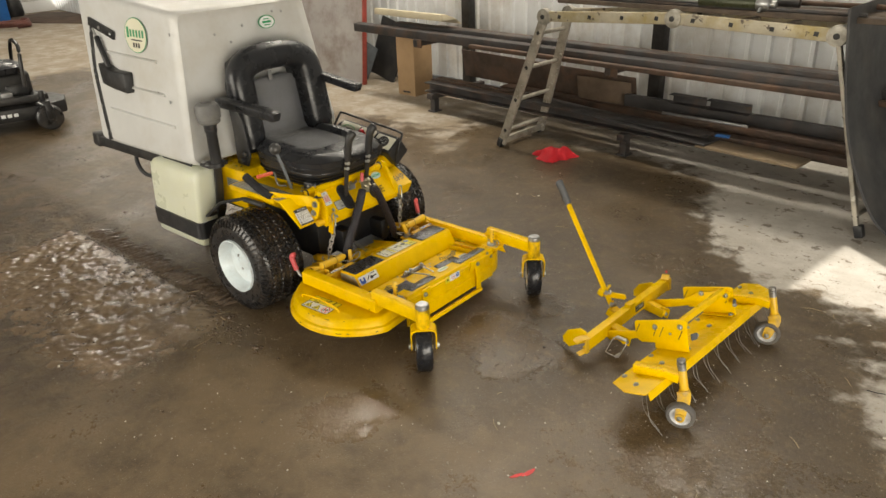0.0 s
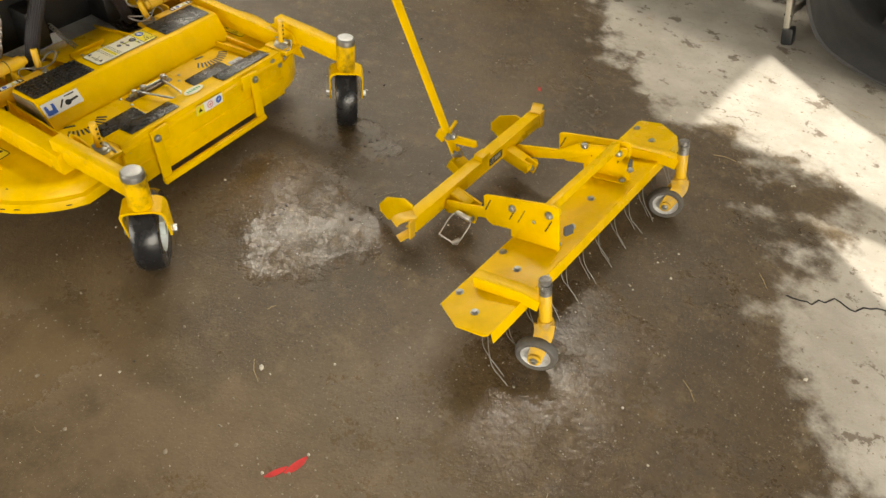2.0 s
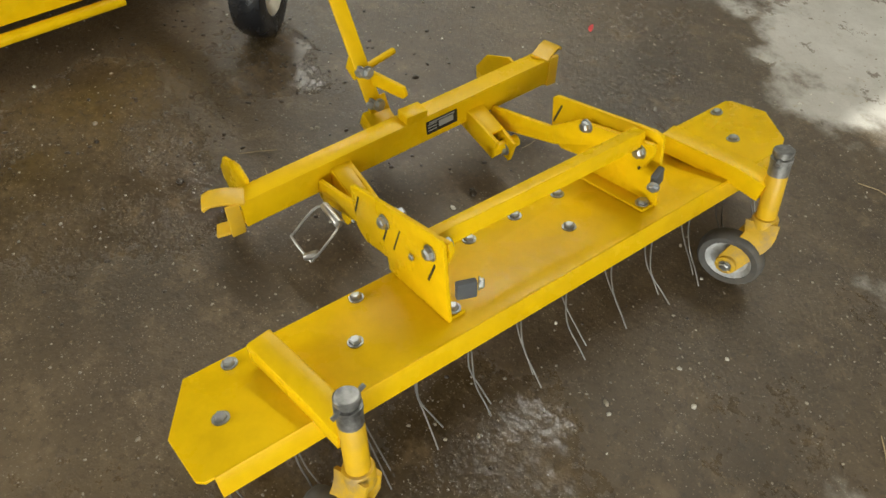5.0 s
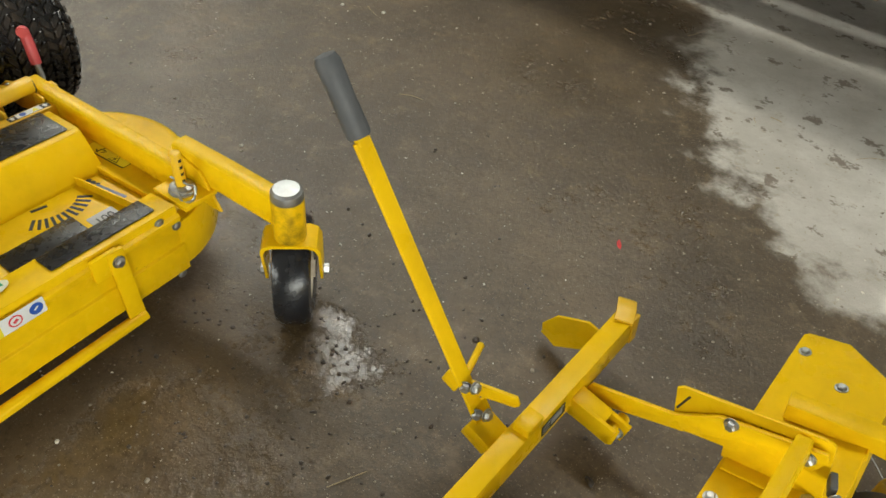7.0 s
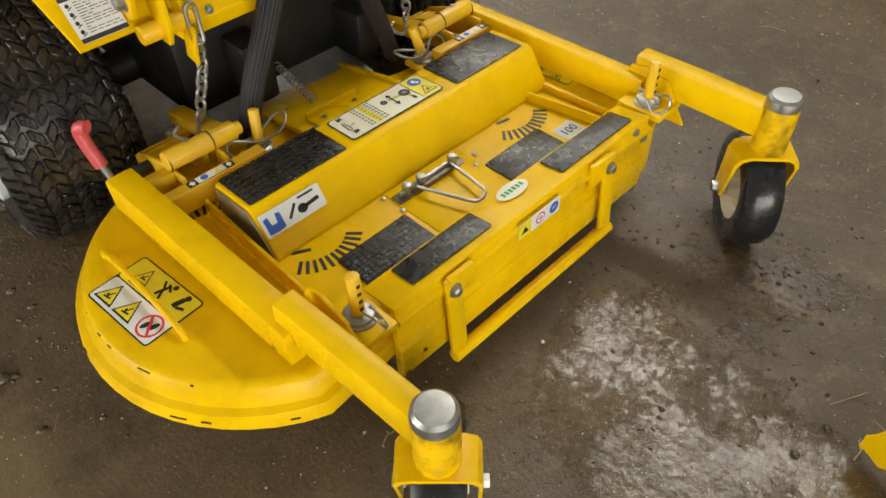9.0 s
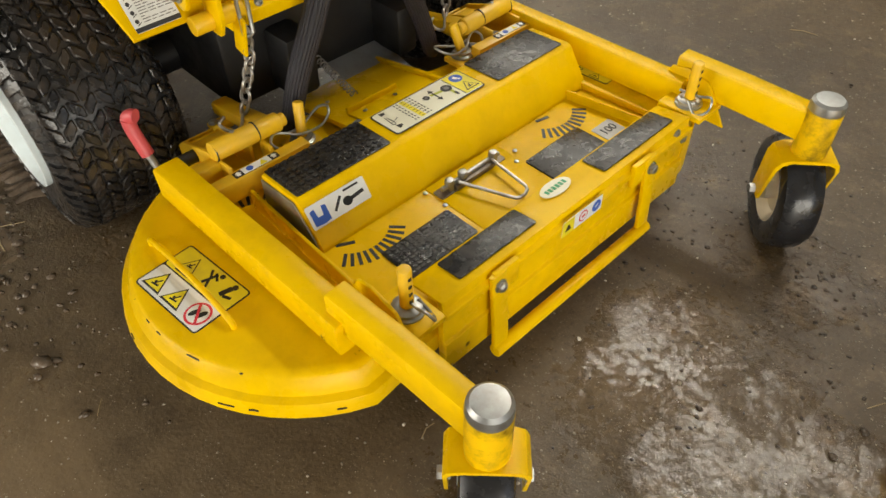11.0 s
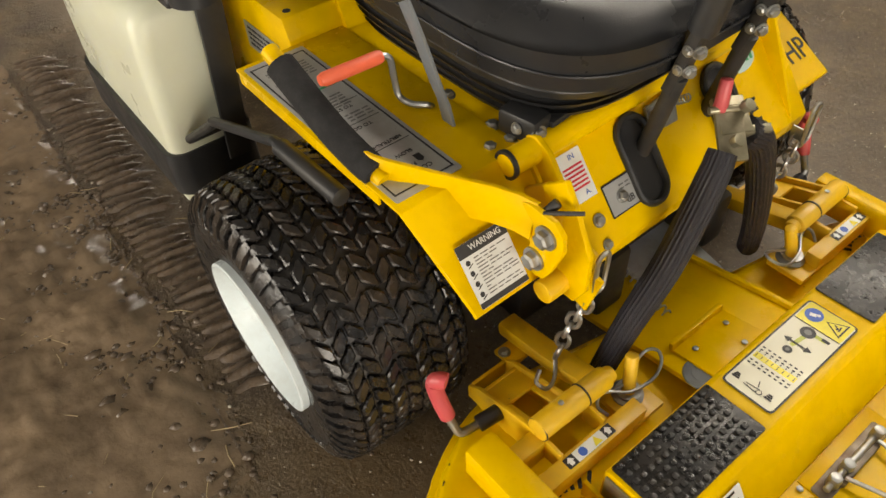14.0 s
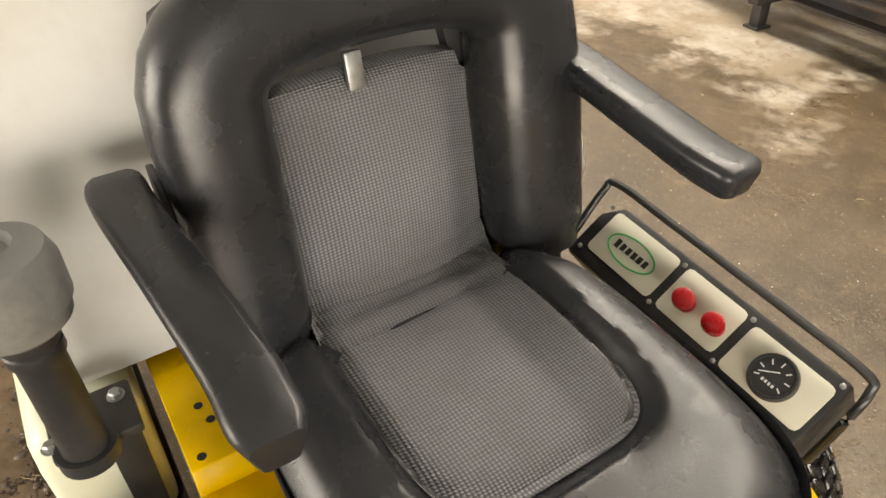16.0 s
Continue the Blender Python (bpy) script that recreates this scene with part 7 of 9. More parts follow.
sect = [(0.058 * math.copysign(abs(math.cos(a)) ** 0.7, math.cos(a)), 0.048 * math.copysign(abs(math.sin(a)) ** 0.8, math.sin(a))) for a in [2 * math.pi * k / 20 for k in range(20)]]
sweep(bm, arch, sect, up=(1, 0, 0.17), scale=lambda t: 1.0 + 0.12 * math.sin(math.pi * t) - 0.12 * (abs(2 * t - 1) > 0.93) + 0.24 * max(0.0, min(1.0, (t - 0.55) / 0.2)))
bk = part("backrest", bm, VINYL, mower, "black vinyl horseshoe backrest bolster", angle=60)
bm = bmesh.new()
def shell(bm):
    outer = [(-0.232, 0.63), (-0.240, 0.72), (-0.236, 0.95), (-0.205, 1.06), (-0.12, 1.105), (0.12, 1.105), (0.205, 1.06), (0.236, 0.95), (0.240, 0.72), (0.232, 0.63)]
    inner = [(-0.13, 0.63), (-0.13, 0.72), (-0.13, 0.93), (-0.12, 0.985), (-0.08, 1.005), (0.08, 1.005), (0.12, 0.985), (0.13, 0.93), (0.13, 0.72), (0.13, 0.63)]
    lay = []
    for dx in (-0.030, -0.052):
        lay.append([[bm.verts.new((BX(z) + dx, y * 1.03 + 0.012, z)) for y, z in o] for o in (outer, inner)])
    for (o, i) in lay:
        for k in range(len(o) - 1):
            bm.faces.new((o[k], o[k + 1], i[k + 1], i[k]))
    for q in (0, 1):
        for k in range(len(outer) - 1):
            bm.faces.new((lay[0][q][k], lay[0][q][k + 1], lay[1][q][k + 1], lay[1][q][k]))
shell(bm)
box(bm, (BX(0.80) - 0.045, 0, 0.79), (0.018, 0.262, 0.33), (0, -9.6, 0), bev=0.004)
part("back_shell", bm, BLACK_PLASTIC, bk, "black plastic back shell")
for e in (1, -1):
    bm = bmesh.new()
    seam = []
    for i, p in enumerate(arch):
        t = i / (len(arch) - 1)
        a, b = Vector(arch[max(0, i - 1)]), Vector(arch[min(len(arch) - 1, i + 1)])
        lat = (b - a).normalized().cross(Vector((1, 0, 0.17)).normalized()).normalized()
        k = 1.0 + 0.12 * math.sin(math.pi * t) + 0.24 * max(0.0, min(1.0, (t - 0.55) / 0.2))
        seam.append(Vector(p) + lat * e * 0.0535 * k + Vector((0.012 * k, 0, 0)))
    sweep(bm, seam[2:-2], circle(0.0022, 6), up=(1, 0, 0.17))
    part("piping", bm, VINYL, bk)
# fabric back pad: a curved panel from the seat to below the arch
bm = bmesh.new()
cols, rws = 17, 26
grid = [[], []]
for side in (0, 1):
    for i in range(rws):
        t = i / (rws - 1)
        z = 0.672 + 0.298 * t
        row = []
        for j in range(cols):
            v = 2 * j / (cols - 1) - 1
            w = 0.142 * (1 - 0.10 * max(0, t - 0.85) / 0.15)
            edge = max(abs(v) ** 6, max(0, (t - 0.9) / 0.1) ** 2)
            bulge = 0.040 * (1 - abs(v) ** 2.5) * (0.55 + 0.45 * math.sin(math.pi * min(1, t * 1.15))) * (1 - 0.6 * edge)
            x = BX(z) - 0.012 + bulge + 0.030 * max(0, 0.25 - t) / 0.25 * (0.25 - t) * 4
            x += -0.006 * math.exp(-((t - 0.16) / 0.03) ** 2) - 0.005 * math.exp(-((t - 0.07) / 0.02) ** 2)
            row.append(bm.verts.new((x if side == 0 else BX(z) - 0.034, v * w + 0.012, z - (0.012 * abs(v) ** 3 if t > 0.9 else 0))))
        grid[side].append(row)
for side in (0, 1):
    g = grid[side]
    for i in range(rws - 1):
        for j in range(cols - 1):
            bm.faces.new((g[i][j], g[i][j + 1], g[i + 1][j + 1], g[i + 1][j]))
for i in range(rws - 1):
    for j in (0, cols - 1):
        bm.faces.new((grid[0][i][j], grid[0][i + 1][j], grid[1][i + 1][j], grid[1][i][j]))
for j in range(cols - 1):
    for i in (0, rws - 1):
        bm.faces.new((grid[0][i][j], grid[0][i][j + 1], grid[1][i][j + 1], grid[1][i][j]))
part("back_pad", bm, FABRIC, bk, "dark grey woven mesh back pad", angle=60)
bm = bmesh.new()
box(bm, (-0.292, -0.012, 0.980), (0.010, 0.022, 0.045), (0, -10, 0), bev=0.003)
part("back_catch", bm, ZINC, bk, "small steel catch tab")
# hinge plates and armrests
for sg in (-1, 1):
    bm = bmesh.new()
    prism(bm, [(-0.32, 0.58), (-0.24, 0.58), (-0.205, 0.64), (-0.225, 0.80), (-0.29, 0.92), (-0.33, 0.92), (-0.315, 0.75)], XZ(sg * 0.247 + 0.004), 0.008, 0.002)
    rc = part("recliner_plate", bm, BLACK_PAINT, bk, "black steel hinge plate")
    for x, z in ((-0.262, 0.612), (-0.235, 0.650)):
        bm = bmesh.new()
        m, _ = along((x, sg * 0.250, z), (x, sg * 0.272, z))
        lathe(bm, [(0, 0), (0.014, 0), (0.016, 0.006), (0.013, 0.016), (0, 0.020)], m, 16)
        part("knob", bm, BLACK_PLASTIC, rc)
    bm = bmesh.new()
    z0 = 0.884 if sg < 0 else 0.912
    yb, yt = (-0.286, -0.262) if sg < 0 else (0.285, 0.262)
    line = [(-0.335, yb, z0 + 0.016), (-0.27, yb, z0 + 0.014), (-0.15, (yb + yt) / 2, z0 + 0.006), (-0.02, yt, z0 - 0.004), (0.030 - 0.006 * sg, yt, z0 - 0.006), (0.052 - 0.012 * sg, yt, z0 - 0.008)]
    sct = [(x * (1.0 if y > 0 else 0.72), y) for x, y in rect(0.062, 0.048 if sg < 0 else 0.040, 0.010)]
    sweep(bm, smooth_line(line, 4), sct, scale=lambda t: 1.0 - 0.28 * max(0, (t - 0.8) / 0.2) ** 2 - 0.2 * max(0, (0.06 - t) / 0.06))
    part("armrest", bm, VINYL, bk, "black padded armrest", angle=50)

# -- instrument console --
con = frame3((-0.030, 0.346, 0.634), (1, 0.012, -0.098), (0, 1, 0.75))     # x forward along the panel, y outward and up
bm = bmesh.new()
prism(bm, [(-0.215, -0.058), (0.205, -0.058), (0.205, 0.050), (-0.190, 0.050), (-0.215, 0.020)], con @ pose(0, 0, -0.11), 0.11, 0.006)
cn = part("console", bm, BLACK_PLASTIC, mower, "black instrument console")
PANEL = mat("cream_instrument_panel", (0.66, 0.65, 0.54), 0.4, var=0.04, scale=10)
for u0, u1 in ((-0.192, -0.062), (-0.048, 0.058), (0.072, 0.196)):
    bm = bmesh.new()
    prism(bm, rect(u1 - u0, 0.074, 0.008), con @ pose((u0 + u1) / 2, 0.002 - 0.006 * (u0 > 0), 0.0), 0.0015, 0.0005)
    part("instrument_panel", bm, PANEL, cn, "cream panel")
bm = bmesh.new()
pts = [con @ Vector((-0.128 + 0.044 * math.cos(a), 0.0 + 0.021 * math.sin(a), 0.002)) for a in [2 * math.pi * k / 36 for k in range(36)]]
sweep(bm, pts, circle(0.0014, 6), up=con.to_3x3() @ Vector((0, 0, 1)), closed=True)
bd = part("oval_badge", bm, mat("bright_green", (0.06, 0.42, 0.12), 0.4), cn, "green oval badge outline")
bm = bmesh.new()
for k in range(6):
    flat(bm, rect(0.0075, 0.014 if k == 0 else 0.011), con @ pose(-0.155 + 0.0112 * k, 0.0, 0.0017), 0.0006)
part("print", bm, INK, bd)
for u in (-0.014, 0.038):
    bm = bmesh.new()
    lathe(bm, [(0, 0.001), (0.013, 0.001), (0.013, 0.006), (0.010, 0.008), (0.010, 0.014), (0.0145, 0.016), (0.016, 0.022), (0.014, 0.031), (0.009, 0.034), (0, 0.0345)], con @ pose(u, -0.004, 0), 24)
    part("pull_knob", bm, RED_KNOB, cn, "shiny red pull knob")
bm = bmesh.new()
lathe(bm, [(0, 0.001), (0.034, 0.001), (0.034, 0.008), (0.032, 0.012), (0.029, 0.012), (0.028, 0.009), (0, 0.009)], con @ pose(0.134, -0.006, 0) @ Matrix.Diagonal((0.92, 0.92, 1, 1)), 36)
gg = part("gauge", bm, BLACK_PLASTIC, cn, "round black gauge")
bm = bmesh.new()
for k in range(7):
    a = radians(-30 + 40 * k)
    flat(bm, rect(0.0018, 0.007), con @ pose(0.134 + 0.019 * math.cos(a), -0.006 + 0.019 * math.sin(a), 0.0092, 0, 0, -30 + 40 * k + 90), 0.0004)
flat(bm, rect(0.026, 0.0016), con @ pose(0.127, -0.004, 0.0095, 0, 0, 35), 0.0004)
for k in range(4):
    flat(bm, rect(0.003, 0.004), con @ pose(0.127 + 0.005 * k, -0.016, 0.0092), 0.0004)
part("dial_mark", bm, LABEL_WHITE, gg)
for u, v in ((-0.204, 0.038), (-0.055, 0.036), (0.066, 0.036), (0.196, 0.040), (-0.055, -0.036), (0.066, -0.040), (-0.2, -0.04)):
    bolt(cn, con @ Vector((u, v, 0.0)), con.to_3x3() @ Vector((0, 0, 1)), 0.005, 0.003, False)
bm = bmesh.new()
tube(bm, [con @ Vector(p) for p in ((-0.225, -0.03, 0.0), (-0.228, 0.045, 0.018), (-0.215, 0.066, 0.024), (-0.10, 0.068, 0.022), (0.10, 0.068, 0.022), (0.205, 0.066, 0.020), (0.222, 0.052, 0.012), (0.222, 0.0, -0.02), (0.215, -0.05, -0.08))], 0.006, 10)
part("guard_rail", bm, BLACK_PAINT, cn, "black wire guard rail")
bm = bmesh.new()
box(bm, (0.135, 0.268, 0.610), (0.012, 0.022, 0.014), bev=0.003)
part("rocker_switch", bm, RED_KNOB, cn)

# -- grass hopper --
def loft(bm, rings):
    rs = [[bm.verts.new(p) for p in r] for r in rings]
    for a, b in zip(rs, rs[1:]):
        for k in range(len(a)):
            bm.faces.new((a[k], a[(k + 1) % len(a)], b[(k + 1) % len(b)], b[k]))
    bm.faces.new(rs[0])
    bm.faces.new(list(reversed(rs[-1])))


bm = bmesh.new()
def hring(x, yb, yt, zb, zt, r=0.035):
    out = []
    for (y, z, a0) in ((yb, zb, -90), (yt, zt, 0), (-yt, zt, 90), (-yb, zb, 180)):
        cy = y - math.copysign(r, y)
        cz = z + (r if z == zb else -r)
        for k in range(4):
            a = radians(a0 + 30 * k)
            out.append((x + (0.068 - 0.115 * (cz + r * math.sin(a) - zb)) * 1.0, cy + r * math.cos(a), cz + r * math.sin(a)))
    return out
rings = [hring(-0.452, 0.425, 0.345, 0.640, 1.275, 0.03), hring(-0.440, 0.445, 0.362, 0.622, 1.292, 0.035), hring(-0.452, 0.455, 0.372, 0.612, 1.302), hring(-0.50, 0.458, 0.378, 0.610, 1.305), hring(-0.80, 0.462, 0.385, 0.605, 1.335), hring(-1.15, 0.462, 0.388, 0.60, 1.360), hring(-1.32, 0.462, 0.388, 0.60, 1.365), hring(-1.34, 0.45, 0.37, 0.612, 1.35)]
loft(bm, rings)
hop = part("hopper", bm, WHITE_HOPPER, mower, "large white moulded plastic grass hopper")


def side_pt(x, z, out=0.0):
    t = (z - 0.61) / 0.70
    return Vector((x, -(0.460 - 0.075 * t) - out, z))


for z, x0, x1 in ((1.075, -1.14, -0.62), (0.925, -1.15, -0.57), (0.785, -1.12, -0.50)):
    bm = bmesh.new()
    sweep(bm, [side_pt(x0, z + 0.01, -0.004), side_pt(x0 + 0.03, z + 0.01, 0.001), side_pt(x1 - 0.03, z, 0.001), side_pt(x1, z, -0.004)], circle(0.013, 10, 0.008), up=(0, 0, 1))
    part("moulded_rib", bm, WHITE_HOPPER, hop)
# dark edge strip with rivets, bracket, gas strut, socket
STRIP = [side_pt(-1.205, 1.235, 0.004), side_pt(-1.235, 1.16, 0.004), side_pt(-1.245, 0.98, 0.004), side_pt(-1.235, 0.92, 0.004), side_pt(-1.165, 0.62, 0.004)]
bm = bmesh.new()
sweep(bm, STRIP, rect(0.034, 0.010, 0.002), up=(0, -1, 0.1))
es = part("edge_strip", bm, BLACK_PAINT, hop, "dark steel edge strip with rivets")
for s in (0.15, 0.75, 1.4, 1.95, 2.4, 2.9, 3.4, 3.85):
    i = int(s)
    bolt(es, Vector(STRIP[i]).lerp(Vector(STRIP[min(4, i + 1)]), s - i) + Vector((0, -0.006, 0)), (0, -1, 0.1), 0.007, 0.004, False)
bm = bmesh.new()
sweep(bm, [side_pt(-1.235, 1.225, 0.01), side_pt(-0.985, 1.170, 0.01)], rect(0.042, 0.012, 0.003), up=(0, -1, 0.1))
bp = part("strut_bracket", bm, BLACK_PAINT, hop)
bolt(bp, side_pt(-1.12, 1.20, 0.017), (0, -1, 0), 0.009, 0.006)
bolt(bp, side_pt(-1.01, 1.176, 0.017), (0, -1, 0), 0.009, 0.006)
bm = bmesh.new()
rod(bm, side_pt(-1.175, 1.195, 0.024), side_pt(-1.13, 1.13, 0.024), 0.006, n=10)
st = part("gas_strut", bm, ZINC, hop, "black gas strut")
bm = bmesh.new()
rod(bm, side_pt(-1.145, 1.155, 0.024), side_pt(-1.04, 1.00, 0.024), 0.014, n=14, bev=0.003)
part("strut_body", bm, BLACK_PAINT, st)
bm = bmesh.new()
prism(bm, [(-1.105, 1.035), (-1.10, 0.930), (-1.00, 0.915), (-0.855, 0.905), (-0.855, 1.005), (-0.98, 1.005)], XZ(-0.415), 0.055, 0.008)
part("strut_socket", bm, BLACK_PLASTIC, hop, "dark plastic strut pocket")


def label_on_side(x, z, w, h, name, material, label):
    m = frame3(side_pt(x, z, 0.003), (1, 0, 0), (0, 0.107, 1))
    bm = bmesh.new()
    disc(bm, h / 2, m, 0.0012, 36, w / h)
    return m, part(name, bm, material, hop, label)


m, lb = label_on_side(-0.78, 1.185, 0.205, 0.165, "oval_logo", INK_GREEN, "cream oval maker's badge with green rim")
bm = bmesh.new()
disc(bm, 0.079, m @ pose(0, 0, 0.0012), 0.0006, 36, 0.197 / 0.158)
part("label_field", bm, LABEL_CREAM, lb)
bm = bmesh.new()
for k in range(6):
    flat(bm, rect(0.022 if k == 0 else 0.016, 0.050 if k == 0 else 0.034), m @ pose(-0.070 + 0.028 * k, 0.012 - (0.003 if k else 0), 0.0018), 0.0004)
part("print", bm, INK_GREEN, lb)
bm = bmesh.new()
flat(bm, rect(0.10, 0.006), m @ pose(0.01, -0.022, 0.0018), 0.0004)
for k in range(3):
    flat(bm, rect(0.016, 0.022), m @ pose(-0.022 + 0.024 * k, -0.046, 0.0018), 0.0004)
part("print", bm, INK, lb)
# front face badge and rivets
FF = lambda y, z: Vector((-0.452 + 0.068 - 0.115 * (z - 0.61) + 0.013, y, z))
m = frame3(FF(0.115, 1.205), (0, 1, 0), (-0.115, 0, 1))
bm = bmesh.new()
disc(bm, 0.032, m, 0.004, 32, 1.55)
b2 = part("oval_badge", bm, INK_GREEN, hop, "small green and white oval badge")
bm = bmesh.new()
disc(bm, 0.028, m @ pose(0, 0, 0.004), 0.0006, 32, 1.55)
part("label_field", bm, LABEL_WHITE, b2)
bm = bmesh.new()
flat(bm, rect(0.052, 0.011), m @ pose(0, 0.0, 0.0046), 0.0004)
flat(bm, rect(0.036, 0.005), m @ pose(0, 0.014, 0.0046), 0.0004)
flat(bm, rect(0.036, 0.005), m @ pose(0, -0.014, 0.0046), 0.0004)
part("print", bm, INK_GREEN, b2)
for y, z in ((-0.19, 1.185), (-0.03, 1.205), (-0.11, 1.140), (0.16, 1.25), (0.215, 1.245), (-0.17, 0.86)):
    bolt(hop, FF(y, z) + Vector((0.001, 0, 0)), (1, 0, 0.1), 0.008, 0.004, False)
for x, z in ((-0.62, 0.93), (-0.52, 0.90), (-0.47, 1.21), (-1.17, 0.97)):
    bolt(hop, side_pt(x, z, 0.001), (0, -1, 0.1), 0.011, 0.003, False)
# frame under the hopper
bm = bmesh.new()
sweep(bm, [(-1.42, -0.40, 0.560), (-1.30, -0.405, 0.565), (-0.45, -0.40, 0.578)], rect(0.050, 0.055, 0.006))
part("hopper_rail", bm, BLACK_PAINT, mower, "dark steel hopper rail")
bm = bmesh.new()
sweep(bm, [(-1.42, 0.40, 0.560), (-0.45, 0.40, 0.578)], rect(0.050, 0.055, 0.006))
box(bm, (-1.40, 0, 0.56), (0.05, 0.78, 0.05), bev=0.006)
part("hopper_rail", bm, BLACK_PAINT, mower, "dark steel hopper rail")
bm = bmesh.new()
box(bm, (-1.445, -0.40, 0.565), (0.07, 0.065, 0.075), (0, 8, 0), bev=0.01)
part("rail_end", bm, BLACK_PLASTIC, mower)
bm = bmesh.new()
tube(bm, [(-1.08, -0.39, 0.55), (-1.06, -0.40, 0.48), (-1.0, -0.40, 0.44), (-0.90, -0.38, 0.43)], 0.011, 10)
part("rubber_hose", bm, BLACK_PLASTIC, mower, "black rubber hose")
bm = bmesh.new()
box(bm, (-0.56, -0.425, 0.622), (0.26, 0.035, 0.020), bev=0.004)
box(bm, (-0.56, -0.438, 0.606), (0.26, 0.006, 0.040), bev=0.002)
hl = part("hopper_hinge", bm, BLACK_PAINT, mower, "dark steel mounting angle")
for x in (-0.66, -0.46):
    bolt(hl, (x, -0.432, 0.632), (0, 0, 1), 0.009, 0.008)

# -- fuel tank --
bm = bmesh.new()
def tring(z, x0, x1, y0, y1, r=0.026):
    out = []
    for (x, y, a0) in ((x1, y0, -90), (x1, y1, 0), (x0, y1, 90), (x0, y0, 180)):
        for k in range(5):
            a = radians(a0 + 22.5 * k)
            out.append((x - math.copysign(r, x - (x0 + x1) / 2) + r * math.cos(a), y - math.copysign(r, y - (y0 + y1) / 2) + r * math.sin(a), z))
    return out
loft(bm, [tring(0.20, -0.77, -0.385, -0.475, -0.38), tring(0.215, -0.785, -0.370, -0.488, -0.365), tring(0.30, -0.785, -0.362, -0.492, -0.350), tring(0.36, -0.782, -0.352, -0.492, -0.347), tring(0.52, -0.765, -0.334, -0.490, -0.345), tring(0.575, -0.758, -0.330, -0.486, -0.345), tring(0.594, -0.745, -0.338, -0.472, -0.352), tring(0.602, -0.725, -0.355, -0.455, -0.365)])
tk = part("fuel_tank", bm, TANK_PLASTIC, mower, "cream translucent plastic fuel tank", angle=60)
bm = bmesh.new()
def band(z0, z1, o):
    a, b = [], []
    for z, lst in ((z0, a), (z1, b)):
        for p in tring(z, -0.792 - o, -0.352 + o, -0.500 - o, -0.340 + o, 0.032):
            lst.append(bm.verts.new(p))
    for k in range(len(a)):
        bm.faces.new((a[k], a[(k + 1) % len(a)], b[(k + 1) % len(b)], b[k]))
    return a, b
a, b = band(0.250, 0.336, 0.0)
bm.faces.new(a)
bm.faces.new(b)
part("tank_cradle", bm, BLACK_PLASTIC, tk, "black cradle round the tank's foot")
bm = bmesh.new()
lathe(bm, [(0.0, 0.598), (0.036, 0.598), (0.038, 0.602), (0.038, 0.618), (0.034, 0.622), (0, 0.622)], pose(-0.60, -0.36, 0), 24)
part("tank_cap", bm, BLACK_PLASTIC, tk, "black screw cap")
bm = bmesh.new()
sweep(bm, [(-0.300, -0.376, 0.640), (-0.308, -0.380, 0.52), (-0.325, -0.382, 0.42), (-0.340, -0.385, 0.30)], rect(0.042, 0.008, 0.002), up=(1, 0, 0))
part("tank_strap", bm, BLACK_PAINT, tk, "dark steel strap")
# air intake stack
bm = bmesh.new()
AX, AY = -0.243, -0.412
lathe(bm, [(0, 0.626), (0.018, 0.626), (0.024, 0.632), (0.026, 0.645), (0.025, 0.795), (0.029, 0.800), (0.029, 0.812), (0.027, 0.814), (0.030, 0.820), (0.030, 0.842), (0, 0.842)], pose(AX, AY, 0), 28)
ast = part("intake_pipe", bm, BLACK_PLASTIC, mower, "black air intake pipe", angle=40)
bm = bmesh.new()
lathe(bm, [(0, 0.838), (0.042, 0.838), (0.050, 0.846), (0.051, 0.862), (0.056, 0.865), (0.057, 0.905), (0.050, 0.926), (0.036, 0.934), (0.026, 0.934), (0.020, 0.926), (0, 0.924)], pose(AX, AY, 0), 32)
part("intake_cap", bm, mat("dusty_grey_plastic", (0.12, 0.12, 0.118), 0.55, var=0.25, scale=8, grime=(0.26, 0.25, 0.22), gscale=7, gamount=0.6), ast, "dusty grey mushroom cap", angle=40)
bm = bmesh.new()
box(bm, (-0.290, -0.400, 0.634), (0.085, 0.10, 0.016), bev=0.004)
lathe(bm, [(0.0265, 0.632), (0.034, 0.632), (0.034, 0.652), (0.0265, 0.652)], pose(AX, AY, 0), 24, closed=True)
br = part("intake_clamp", bm, BLACK_PAINT, ast, "dark steel clamp bracket")
for x, y in ((-0.308, -0.368), (-0.268, -0.448), (-0.322, -0.43)):
    bolt(br, (x, y, 0.642), (0, 0, 1), 0.010, 0.009)


# ---- along the back wall ----
def beam(bm, p0, p1, w, h, c=0.004):
    sweep(bm, [p0, p1], rect(w, h, c))


def plank(name, label, category, p0, p1, w, h, material, group="", angle=35):
    bm = bmesh.new()
    beam(bm, p0, p1, w, h)
    return solid(name, bm, material, label, category, BLD, group, angle=angle)


